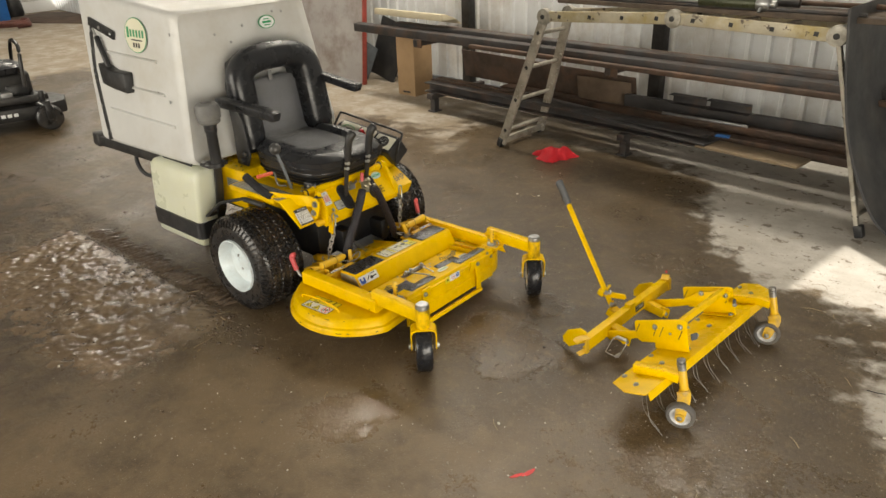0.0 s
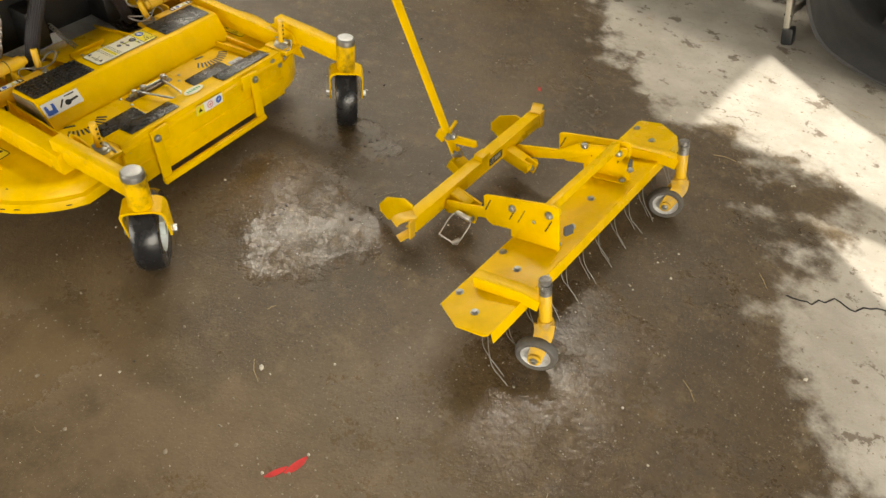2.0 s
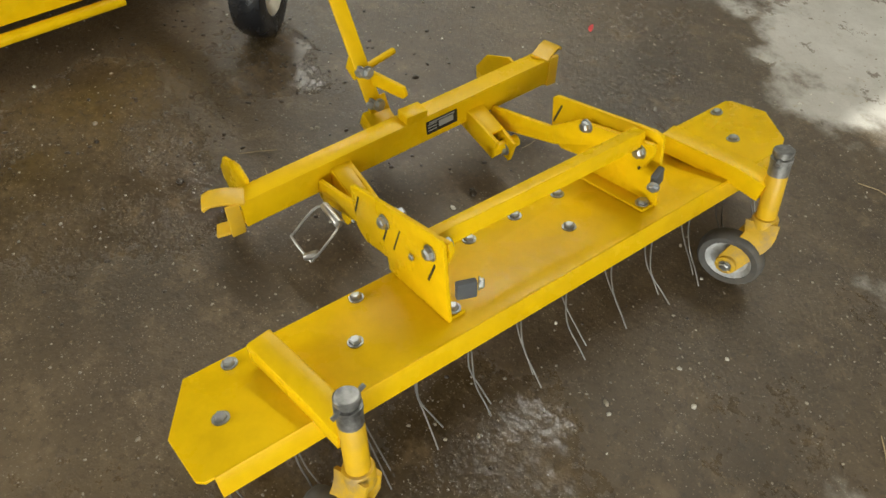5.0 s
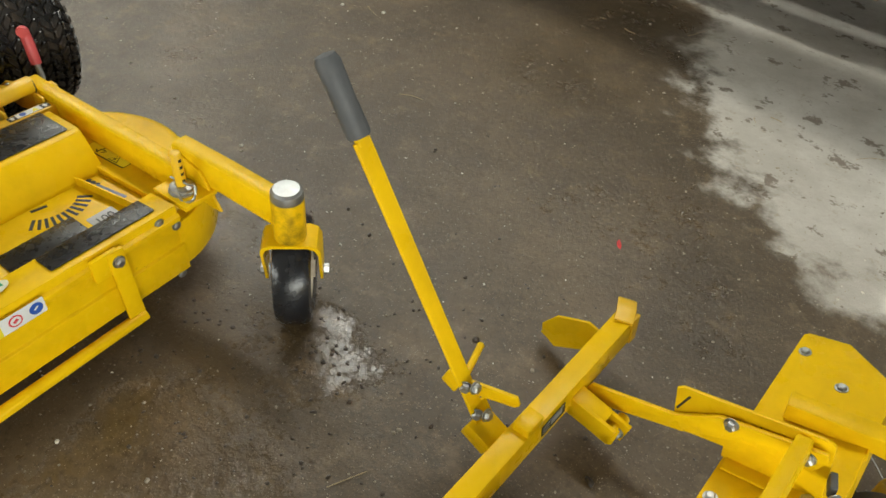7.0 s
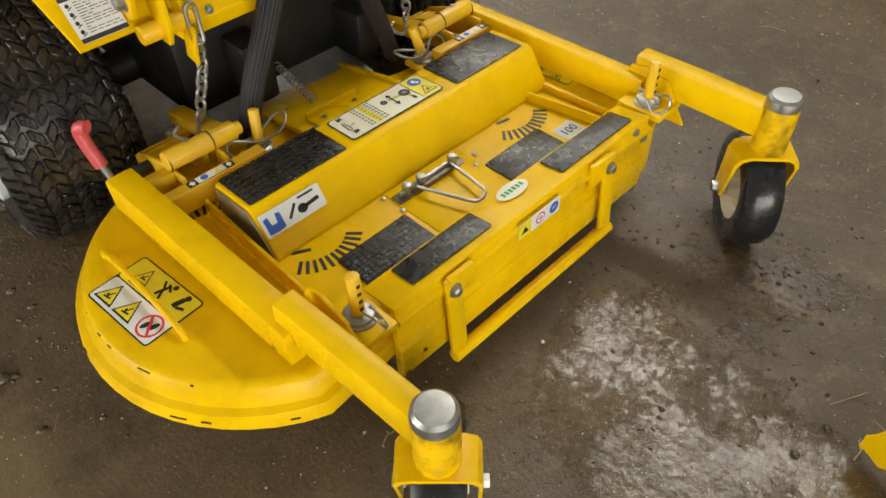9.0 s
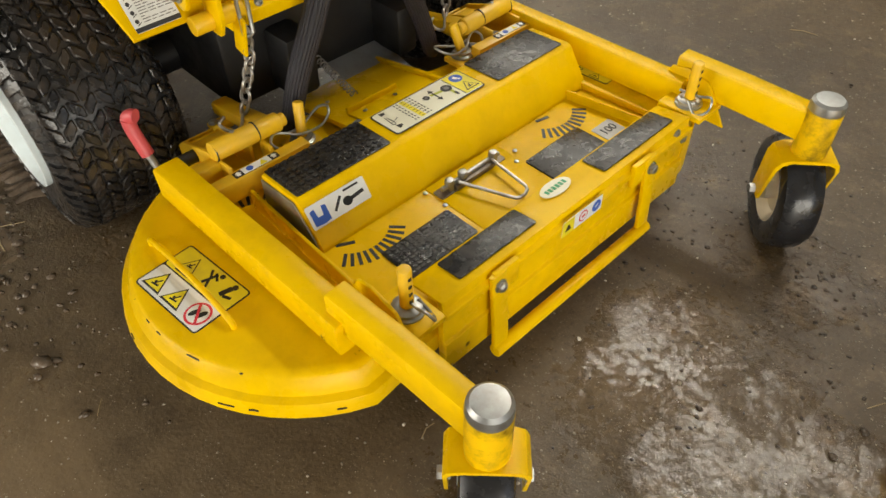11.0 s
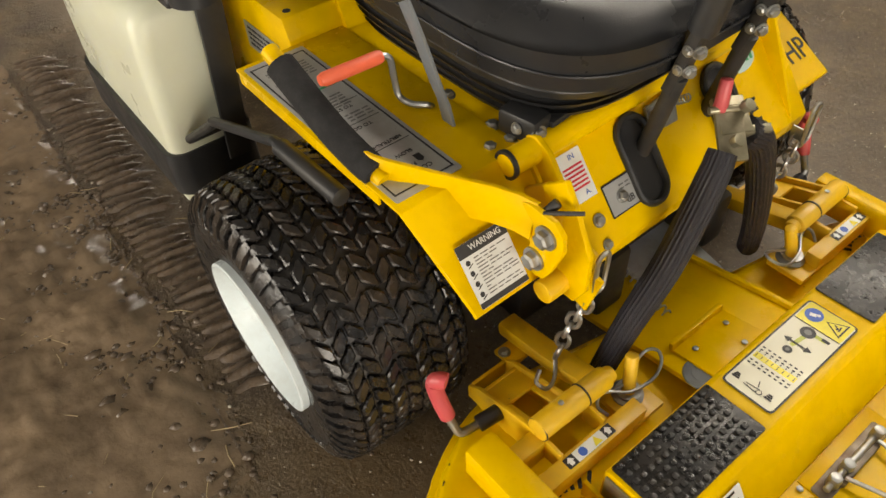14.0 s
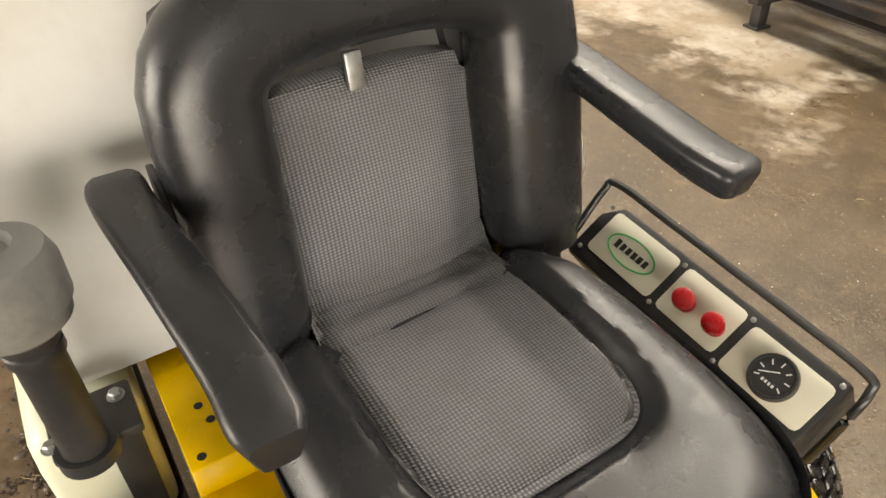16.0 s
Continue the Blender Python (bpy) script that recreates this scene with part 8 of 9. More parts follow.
# low rack on stub legs
rack = thing("low_steel_rack", "low rusty steel rack on stub legs along the wall", "rack", BLD)
for u in (-1.67, 0.36, 2.4):
    bm = bmesh.new()
    box(bm, (u, -0.03, 0.075), (0.055, 0.06, 0.15), bev=0.004)
    box(bm, (u, -0.03, 0.006), (0.085, 0.10, 0.012), bev=0.003)
    part("leg", bm, MILL, rack)
    bm = bmesh.new()
    box(bm, (u, 0.26, 0.145), (0.06, 0.72, 0.05), bev=0.004)
    part("bearer", bm, MILL, rack)
    bm = bmesh.new()
    box(bm, (u, 0.55, 0.075), (0.055, 0.06, 0.15), bev=0.004)
    part("leg", bm, MILL, rack)
bm = bmesh.new()
prism(bm, [(-0.07, 0), (0.07, 0), (0.07, 0.010), (0.006, 0.014), (0.006, 0.07), (0.07, 0.076), (0.07, 0.086), (-0.07, 0.086), (-0.07, 0.076), (-0.006, 0.07), (-0.006, 0.014), (-0.07, 0.010)], Matrix(((0, 0, 1, -1.78), (1, 0, 0, 0.02), (0, 1, 0, 0.172), (0, 0, 0, 1))), 2.75, 0.001)
solid("steel_beam", bm, MILL, "long dark steel beam lying on the low rack", "steel beam", BLD, "stored steel")
plank("steel_beam", "long dark steel beam lying on the low rack", "steel beam", (-1.9, 0.20, 0.195), (1.9, 0.20, 0.195), 0.10, 0.05, RUST, "stored steel")
plank("steel_beam", "rusty square steel section on the low rack", "steel beam", (-1.2, 0.42, 0.20), (2.6, 0.42, 0.21), 0.14, 0.06, RUST, "stored steel")
plank("steel_plate", "flat mill-scale steel plate on the low rack", "steel plate", (-0.5, 0.05, 0.265), (1.02, -0.03, 0.222), 0.20, 0.012, MILL)
plank("plywood_board", "worn brown plywood offcut lying on the rack", "board", (0.95, -0.02, 0.205), (1.62, -0.04, 0.205), 0.20, 0.018, PLY)
plank("steel_angle", "long rusty steel angle on the rack", "steel angle", (0.5, 0.30, 0.255), (2.6, 0.28, 0.255), 0.09, 0.035, RUST, "stored steel")
plank("steel_angle", "long rusty steel angle on the rack", "steel angle", (0.1, 0.36, 0.30), (2.7, 0.40, 0.30), 0.05, 0.09, MILL, "stored steel")
bm = bmesh.new()
rod(bm, (0.50, 0.22, 0.288), (1.13, 0.24, 0.290), 0.011, n=12, bev=0.002)
solid("round_bar", bm, ZINC, "bright round steel bar on the rack", "steel bar", BLD)
for u0, u1 in ((0.50, 0.76), (0.79, 1.09)):
    bm = bmesh.new()
    prism(bm, [(-0.035, -0.035), (0.035, -0.035), (0.035, 0.035), (-0.035, 0.035), (-0.035, 0.029), (0.029, 0.029), (0.029, -0.029), (-0.035, -0.029)], Matrix(((0, 0, 1, u0), (1, 0, 0, 0.33), (0, 1, 0, 0.375), (0, 0, 0, 1))), u1 - u0, 0.001)
    solid("steel_tube", bm, MILL, "short dark square steel tube offcut", "steel tube", BLD, "tube offcuts")
bm = bmesh.new()
box(bm, (1.02, 0.12, 0.232), (0.09, 0.05, 0.012), (0, 0, 12), bev=0.003)
solid("blue_clamp", bm, BLUE_PAINT, "small blue painted steel piece on the rack", "clamp", BLD)
# perforated strip and upright plates
bm = bmesh.new()
for k in range(34):
    u = -1.78 + 0.034 * k
    for s in (-1, 1):
        beam(bm, (u - 0.022, 0.12 + s * 0.0, 0.262), (u + 0.022, 0.12 + s * 0.028, 0.262), 0.006, 0.006, 0)
        beam(bm, (u - 0.022, 0.12 + s * 0.028, 0.262), (u + 0.022, 0.12 + s * 0.056, 0.262), 0.006, 0.006, 0)
beam(bm, (-1.80, 0.06, 0.262), (-0.60, 0.06, 0.262), 0.012, 0.010, 0)
beam(bm, (-1.80, 0.18, 0.262), (-0.60, 0.18, 0.262), 0.012, 0.010, 0)
solid("expanded_mesh_strip", bm, RUST, "rusty expanded metal mesh strip lying on the rack", "metal mesh", BLD)
bm = bmesh.new()
box(bm, (-0.82, 0.46, 0.345), (1.92, 0.010, 0.26), (12, 0.6, -1), bev=0.002)
solid("steel_plate", bm, RUST, "tall brown rusted steel plate leaning upright on the rack", "steel plate", BLD)
bm = bmesh.new()
box(bm, (-0.12, 0.38, 0.335), (0.50, 0.008, 0.19), (10, 0, 1), bev=0.002)
solid("steel_plate", bm, mat("brown_plate", (0.16, 0.115, 0.08), 0.7, var=0.3, scale=5, grime=(0.08, 0.05, 0.035), gscale=7), "brown stained steel offcut plate leaning on the rack", "steel plate", BLD)
# upper rack: arms and long sections
up = thing("wall_rack", "dark steel wall rack arms holding long sections", "rack", BLD)
for u in (-1.93, 0.155, 2.25):
    bm = bmesh.new()
    box(bm, (u, 0.36, 0.585), (0.05, 0.74, 0.06), bev=0.004)
    part("rack_arm", bm, MILL, up)
    bm = bmesh.new()
    box(bm, (u + 0.03, 0.0, 0.585), (0.10, 0.012, 0.075), bev=0.003)
    part("end_stop", bm, RUST, up)
for v, z, w, h, a, b in ((0.06, 0.655, 0.11, 0.075, -2.85, 2.9), (0.20, 0.668, 0.10, 0.10, -2.4, 3.1), (0.34, 0.655, 0.12, 0.08, -2.0, 3.0), (-0.03, 0.633, 0.05, 0.032, -1.2, 2.8)):
    plank("steel_beam", "long dark steel section lying on the wall rack", "steel beam", (a, v, z), (b, v - 0.01, z), w, h, MILL if v > 0 and v != 0.34 else RUST, "rack steel")
bm = bmesh.new()
prism(bm, [(-0.14, 0.0), (0.02, 0.0), (0.10, -0.05), (0.10, -0.042), (0.02, 0.010), (-0.10, 0.055), (-0.14, 0.055)], Matrix(((0, 0, 1, -2.60), (1, 0, 0, 0.22), (0, 1, 0, 0.79), (0, 0, 0, 1))), 0.95, 0.001)
solid("roof_flashing", bm, mat("cream_coated_steel", (0.56, 0.50, 0.36), 0.45, var=0.08, scale=4), "cream coated folded metal flashing on the rack", "metal flashing", BLD)
# cardboard box, panels against the wall
box_ = thing("cardboard_box", "tall brown cardboard box standing on the floor", "cardboard box", BLD @ pose(-2.36, 0.36, 0, 0, 0, 3))
bm = bmesh.new()
box(bm, (0, 0, 0.285), (0.24, 0.26, 0.57), bev=0.004)
bx = part("carton", bm, CARD, box_)
bm = bmesh.new()
box(bm, (0.0, -0.1315, 0.035), (0.10, 0.002, 0.016))
part("print", bm, INK, box_)
bm = bmesh.new()
for s in (-1, 1):
    box(bm, (0, s * 0.105, 0.585), (0.235, 0.10, 0.004), (s * 28, 0, 0))
part("flap", bm, CARD, box_)
bm = bmesh.new()
box(bm, (-3.05, 0.60, 0.33), (0.42, 0.012, 0.62), (-12, 14, 0), bev=0.002)
solid("dark_panel", bm, MACHINE_BLACK, "dark sheet panel leaning on the wall", "panel", BLD)
bm = bmesh.new()
box(bm, (-3.32, 0.50, 0.20), (0.22, 0.010, 0.36), (-14, 18, 0), bev=0.002)
solid("grey_panel", bm, GREY_STEEL, "small grey sheet offcut leaning on the wall", "panel", BLD)
bm = bmesh.new()
box(bm, (-3.62, 0.32, 0.95), (1.05, 0.05, 1.9), (-6, 0, 6), bev=0.006)
brd = solid("stained_board", bm, CONCRETE_SLAB, "large grey stained board leaning on the wall with red-brown edge", "board", BLD)
bm = bmesh.new()
box(bm, (-3.085, 0.355, 0.95), (0.012, 0.060, 1.9), (-6, 0, 6), bev=0.002)
ed = part("painted_edge", bm, mat("red_primer", (0.30, 0.055, 0.04), 0.7, var=0.3, scale=8), brd, "red primer edge")
ed.matrix_parent_inverse = Matrix()

ALU_MOSSY = mat("moss_stained_aluminium", (0.42, 0.38, 0.29), 0.55, metal=0.25, var=0.2, scale=10, grime=(0.30, 0.22, 0.035), gscale=3.0, gamount=0.95, chips=(0.10, 0.08, 0.06), chipat=0.60, chipscale=16)
# ---- folding ladder set up as a trestle, with long stock on it ----
lad = thing("folding_ladder", "weathered aluminium multi-position ladder standing as a trestle", "ladder", BLD)
FA, FB = Vector((-0.482, -0.45, 0.0)), Vector((-0.50, 0.05, 0.0))
TA, TB = Vector((-0.085, -0.45, 1.0)), Vector((-0.125, -0.12, 0.985))
RA, RB = Vector((1.80, -0.45, 1.035)), Vector((1.82, -0.10, 1.03))
GA, GB = Vector((2.10, -0.45, 0.0)), Vector((2.12, -0.05, 0.0))
MA, MB = Vector((0.88, -0.45, 1.055)), Vector((0.88, -0.11, 1.05))
for p, q in ((FA, TA), (FB, TB), (TA, MA), (MA, RA), (TB, MB), (MB, RB), (RA, GA), (RB, GB)):
    bm = bmesh.new()
    d = (q - p).normalized()
    sweep(bm, [p + d * 0.03, q - d * 0.03], rect(0.028, 0.068, 0.006) if p is not RA and p is not RB else rect(0.036, 0.024, 0.005), up=(1, 0, 0.3) if abs(d.z) > 0.5 else (0, 0, 1))
    rl = part("rail", bm, ALU if abs(d.z) > 0.5 else ALU_MOSSY, lad, "" if abs(d.z) > 0.5 else "aluminium rail stained yellow-green")
for p, q, n in ((FA, TA, 4), (TA, MA, 4), (MA, RA, 4), (RA, GA, 4)):
    p2, q2 = {0: (FB, TB), 1: (TB, MB), 2: (MB, RB), 3: (RB, GB)}[[FA, TA, MA, RA].index(p)]
    for k in range(n):
        t = (k + 0.55) / n
        bm = bmesh.new()
        rod(bm, p.lerp(q, t), p2.lerp(q2, t), 0.015, n=10)
        part("rung", bm, ALU, lad)
        bm = bmesh.new()
        c = p.lerp(q, t) + Vector((0, -0.0145, 0))
        box(bm, c, (0.024, 0.004, 0.024), (0, 45 if abs((q - p).z) > 0.5 else 8, 0), bev=0.001)
        part("rung_end", bm, INK, lad)
for c in (TA, TB, MA, MB, RA, RB):
    bm = bmesh.new()
    m, _ = along(c + Vector((0, -0.026, 0)), c + Vector((0, 0.026, 0)))
    lathe(bm, [(0, 0), (0.030, 0), (0.052, 0.004), (0.054, 0.010), (0.054, 0.042), (0.052, 0.048), (0.030, 0.052), (0, 0.052)], m, 22)
    hg = part("locking_hinge", bm, mat("hinge_alloy", (0.36, 0.34, 0.29), 0.5, metal=0.4, var=0.3, scale=25, grime=(0.12, 0.1, 0.07), gscale=20), lad, "round locking hinge")
    bm = bmesh.new()
    rod(bm, c + Vector((0, -0.034, 0)), c + Vector((0, 0.034, 0)), 0.016, n=14, bev=0.003)
    part("hinge_pin", bm, DARK_STEEL, hg)
for c in (FA, FB, GA, GB):
    bm = bmesh.new()
    box(bm, c + Vector((0, 0, 0.035)), (0.046, 0.05, 0.07), (0, 18 if c.x < 0 else -18, 0), bev=0.008)
    part("rubber_foot", bm, BLACK_PLASTIC, lad, "black rubber foot")
bm = bmesh.new()
beam(bm, FA + Vector((0.02, 0, 0.05)), FB + Vector((0.02, 0, 0.05)), 0.03, 0.05)
part("stabiliser_bar", bm, ALU, lad)
for v, w, u0, u1 in ((-0.375, 0.10, 0.0, 2.1), (-0.26, 0.11, -0.1, 2.0), (-0.15, 0.10, 0.05, 2.3)):
    plank("timber_plank", "weathered brown plank lying across the ladder", "plank", (u0, v, 1.105), (u1, v, 1.112), w, 0.028, TIMBER_DARK, "trestle planks")
for v, z, r, u0, u1, mt in ((-0.32, 1.135, 0.016, -0.3, 1.1, ZINC), (-0.22, 1.145, 0.022, -0.2, 1.5, MILL), (-0.40, 1.130, 0.010, 0.1, 1.9, MILL), (-0.13, 1.140, 0.014, 0.0, 2.2, RUST)):
    bm = bmesh.new()
    rod(bm, (u0, v, z), (u1, v, z + 0.006), r, n=14, bev=0.002)
    solid("steel_pipe", bm, mt, "long steel pipe lying on the trestle planks", "pipe", BLD, "trestle pipes")
cyl = thing("hydraulic_cylinder", "olive hydraulic cylinder with chrome end lying on the trestle", "hydraulic cylinder", BLD)
bm = bmesh.new()
rod(bm, (1.00, -0.385, 1.158), (1.34, -0.385, 1.160), 0.036, n=24, bev=0.006)
part("barrel", bm, BRASS_CYL, cyl)
bm = bmesh.new()
rod(bm, (0.55, -0.385, 1.157), (1.00, -0.385, 1.158), 0.020, n=16)
part("piston_rod", bm, ZINC, cyl)
bm = bmesh.new()
rod(bm, (1.335, -0.385, 1.160), (1.41, -0.385, 1.160), 0.040, n=24, bev=0.008)
rod(bm, (1.41, -0.385, 1.160), (1.44, -0.385, 1.160), 0.022, n=16, bev=0.003)
part("end_gland", bm, ZINC, cyl, "chrome end gland")
bm = bmesh.new()
rod(bm, (1.37, -0.415, 1.15), (1.37, -0.440, 1.12), 0.008, n=10)
part("port_fitting", bm, ZINC, cyl)
bm = bmesh.new()
tube(bm, [(0.98, -0.38, 1.165), (0.92, -0.36, 1.20), (0.80, -0.34, 1.215), (0.60, -0.33, 1.205), (0.40, -0.34, 1.20)], 0.014, 10)
part("rubber_hose", bm, BLACK_PLASTIC, cyl)
# rubber sheet hanging over the end
bm = bmesh.new()
prof = smooth_line([(1.845, 0, 1.175), (1.86, 0, 1.05), (1.90, 0, 0.80), (1.975, 0, 0.52), (2.094, 0, 0.262), (2.215, 0, 0.10), (2.40, 0, 0.035), (2.65, 0, 0.012)], 5)
lay = []
for dx, dz in ((0.0, 0.0), (0.010, 0.010)):
    lay.append([[bm.verts.new((p.x + dx, v + 0.05 * (1.175 - p.z) * (v + 0.47) + 0.008 * math.sin(5 * p.z + 6 * v), p.z + dz)) for v in (-0.53, -0.32, -0.11, 0.10, 0.30)] for p in prof])
for g in lay:
    for a, b in zip(g, g[1:]):
        for k in range(4):
            bm.faces.new((a[k], a[k + 1], b[k + 1], b[k]))
for k in (0, -1):
    for i in range(len(prof) - 1):
        bm.faces.new((lay[0][i][k], lay[0][i + 1][k], lay[1][i + 1][k], lay[1][i][k]))
for i in (0, -1):
    for k in range(4):
        bm.faces.new((lay[0][i][k], lay[0][i][k + 1], lay[1][i][k + 1], lay[1][i][k]))
solid("rubber_sheet", bm, BELT, "thick dark grey rubber sheet hung over the ladder end", "rubber sheet", BLD, angle=50)
# red rag on the floor
bm = bmesh.new()
nn, mm = 40, 34
g = []
for i in range(nn + 1):
    row = []
    for j in range(mm + 1):
        u, v = 2 * i / nn - 1, 2 * j / mm - 1
        r = math.sqrt(u * u + v * v)
        ang = math.atan2(v, u)
        lim = 0.80 + 0.16 * math.sin(3 * ang + 0.6) + 0.09 * math.sin(7 * ang)
        s = min(1.0, lim / max(r, 1e-6))
        x, y = 0.185 * u * s, 0.150 * v * s
        q = min(1.0, r / lim)
        z = 0.085 * (1 - q ** 2.2) * (0.65 + 0.5 * noise.noise(Vector((x * 11, y * 11, 1.3)))) + 0.030 * abs(noise.noise(Vector((x * 24, y * 24, 4.0)))) * (1.15 - q) + 0.020 * abs(math.sin(16 * x + 9 * y + 2.5 * noise.noise(Vector((x * 9, y * 9, 7))))) * (1 - q ** 4)
        row.append(bm.verts.new((x, y, max(0.003, z))))
    g.append(row)
for i in range(nn):
    for j in range(mm):
        bm.faces.new((g[i][j], g[i + 1][j], g[i + 1][j + 1], g[i][j + 1]))
bmesh.ops.remove_doubles(bm, verts=bm.verts, dist=0.0004)
ex = bmesh.ops.extrude_face_region(bm, geom=bm.faces[:])
bmesh.ops.translate(bm, vec=(0, 0, -0.0025), verts=[v for v in ex["geom"] if isinstance(v, bmesh.types.BMVert)])
solid("red_cloth", bm, RED_CLOTH, "crumpled red cloth lying on the floor", "cloth", pose(-0.045, 2.23, 0.001, 0, 0, 25), angle=50)

# ---- second mower standing further off ----
m2 = thing("black_mower", "black ride-on mower parked on the floor", "lawn mower", pose(-4.66, 0.12, 0, 0, 0, 78))
bm = bmesh.new()
prism(bm, [(-0.62, -0.30), (0.30, -0.34), (0.52, -0.22), (0.56, 0.0), (0.50, 0.22), (0.28, 0.30), (-0.62, 0.28)], pose(0, 0, 0.10), 0.115, 0.012)
dk2 = part("deck", bm, MACHINE_BLACK, m2, "black mower deck")
bm = bmesh.new()
prism(bm, rect(0.22, 0.16, 0.02), pose(0.30, -0.02, 0.215), 0.05, 0.006)
prism(bm, rect(0.30, 0.18, 0.02), pose(-0.20, 0.02, 0.215), 0.07, 0.008)
part("belt_cover", bm, DARK_STEEL, dk2)
bm = bmesh.new()
beam(bm, (-0.75, -0.36, 0.30), (0.30, -0.36, 0.29), 0.05, 0.06)
beam(bm, (-0.75, 0.36, 0.30), (0.30, 0.36, 0.29), 0.05, 0.06)
beam(bm, (0.28, -0.38, 0.29), (0.28, 0.38, 0.29), 0.05, 0.06)
part("frame", bm, MACHINE_BLACK, m2)
for y in (-0.42, 0.42):
    bm = bmesh.new()
    m, _ = along((0.33, y - 0.04, 0.115), (0.33, y + 0.04, 0.115))
    lathe(bm, [(0.05, 0), (0.095, 0.002), (0.112, 0.016), (0.115, 0.04), (0.112, 0.064), (0.095, 0.078), (0.05, 0.08)], m, 26, closed=True)
    rod(bm, (0.33, y - 0.03, 0.115), (0.33, y + 0.03, 0.115), 0.052, n=16)
    part("caster_wheel", bm, RUBBER, m2)
    bm = bmesh.new()
    box(bm, (0.33, y - 0.052, 0.185), (0.05, 0.010, 0.16), bev=0.003)
    box(bm, (0.33, y + 0.052, 0.185), (0.05, 0.010, 0.16), bev=0.003)
    box(bm, (0.32, y, 0.262), (0.07, 0.115, 0.014), bev=0.003)
    rod(bm, (0.31, y, 0.265), (0.31, y, 0.36), 0.024, n=14, bev=0.004)
    part("caster_fork", bm, MACHINE_BLACK, m2)
for y in (-0.42, 0.42):
    bm = bmesh.new()
    m, _ = along((-0.85, y - 0.12, 0.25), (-0.85, y + 0.12, 0.25))
    lathe(bm, [(0.12, 0.02), (0.22, 0), (0.25, 0.04), (0.255, 0.12), (0.25, 0.20), (0.22, 0.24), (0.12, 0.22)], m, 32, closed=True)
    rod(bm, (-0.85, y - 0.09, 0.25), (-0.85, y + 0.09, 0.25), 0.125, n=20)
    part("drive_wheel", bm, RUBBER, m2)
bm = bmesh.new()
box(bm, (-0.02, 0.0, 0.40), (0.62, 0.42, 0.22), bev=0.04, seg=3)
box(bm, (0.16, -0.05, 0.34), (0.20, 0.34, 0.14), bev=0.03, seg=3)
part("body", bm, MACHINE_BLACK, m2)
bm = bmesh.new()
cushion(bm, pose(0.05, 0, 0.50), 0.22, 0.25, 0.09, lambda u, v, r: 0.09 - 0.04 * r ** 4)
part("seat", bm, VINYL, m2)
bm = bmesh.new()
cushion(bm, pose(-0.18, 0, 0.70, 0, 78, 0), 0.20, 0.24, 0.08, lambda u, v, r: 0.08 - 0.04 * r ** 4)
part("backrest", bm, VINYL, m2)
for y in (-0.25, 0.25):
    bm = bmesh.new()
    tube(bm, [(0.22, y, 0.38), (0.24, y, 0.58), (0.26, y * 0.8, 0.72), (0.26, y * 0.2, 0.75)], 0.016, 10)
    part("steering_lever", bm, MACHINE_BLACK, m2)
bm = bmesh.new()
box(bm, (0.05, -0.24, 0.31), (0.10, 0.12, 0.09), (0, 0, 10), bev=0.01)
part("gearbox", bm, ZINC, m2, "bare alloy spindle housing")
bm = bmesh.new()
for k in range(3):
    box(bm, (-0.02 + 0.05 * k, -0.345 - 0.002 * k, 0.165), (0.035, 0.004, 0.028), (0, 0, -2))
tagged(part("print", bm, LABEL_WHITE, m2), kind="stuff")
for x, y, z in ((0.12, -0.2, 0.23), (0.2, -0.1, 0.24), (-0.1, -0.2, 0.29), (-0.25, -0.26, 0.23)):
    bolt(m2, (x, y, z), (0, 0, 1), 0.014, 0.02)

# ---- far end of the shed ----
bm = bmesh.new()
for k in range(12):
    box(bm, (-14.38, 4.45, 0.12 + 0.24 * k), (0.05, 1.9, 0.232), bev=0.01)
solid("roller_door", bm, mat("white_door", (0.72, 0.72, 0.70), 0.5, var=0.06, scale=1.5), "white slatted roller door, closed", "door", kind="structure")
bm = bmesh.new()
prism(bm, rect(2.4, 1.5, 0.03), pose(-12.75, 4.25, 0.0, 0, 0, 24), 0.015, 0.004)
solid("floor_mat", bm, mat("brown_mat", (0.075, 0.05, 0.035), 0.9, var=0.3, scale=3), "brown floor mat before the far door", "mat")
bm = bmesh.new()
box(bm, (-13.6, 3.30, 0.45), (0.5, 0.35, 0.9), bev=0.03)
solid("blue_cabinet", bm, BLUE_PAINT, "blue steel cabinet by the far wall", "cabinet")
bm = bmesh.new()
lathe(bm, [(0, 0), (0.18, 0), (0.20, 0.1), (0.16, 0.45), (0.06, 0.60), (0, 0.62)], pose(-14.0, 3.78, 0), 18)
solid("rubbish_sack", bm, MACHINE_BLACK, "black filled sack standing by the door", "sack")
bm = bmesh.new()
pts = [(-12.2 + (0.25 + 0.10 * math.sin(k * 0.5)) * math.cos(k * 0.45), 3.05 + 0.3 * math.sin(k * 0.45), 0.03 + 0.002 * k) for k in range(48)]
tube(bm, pts, 0.022, 7, steps=2)
solid("coiled_hose", bm, mat("red_brown_hose", (0.13, 0.05, 0.04), 0.6, var=0.2), "coiled reddish hose on the floor", "hose")

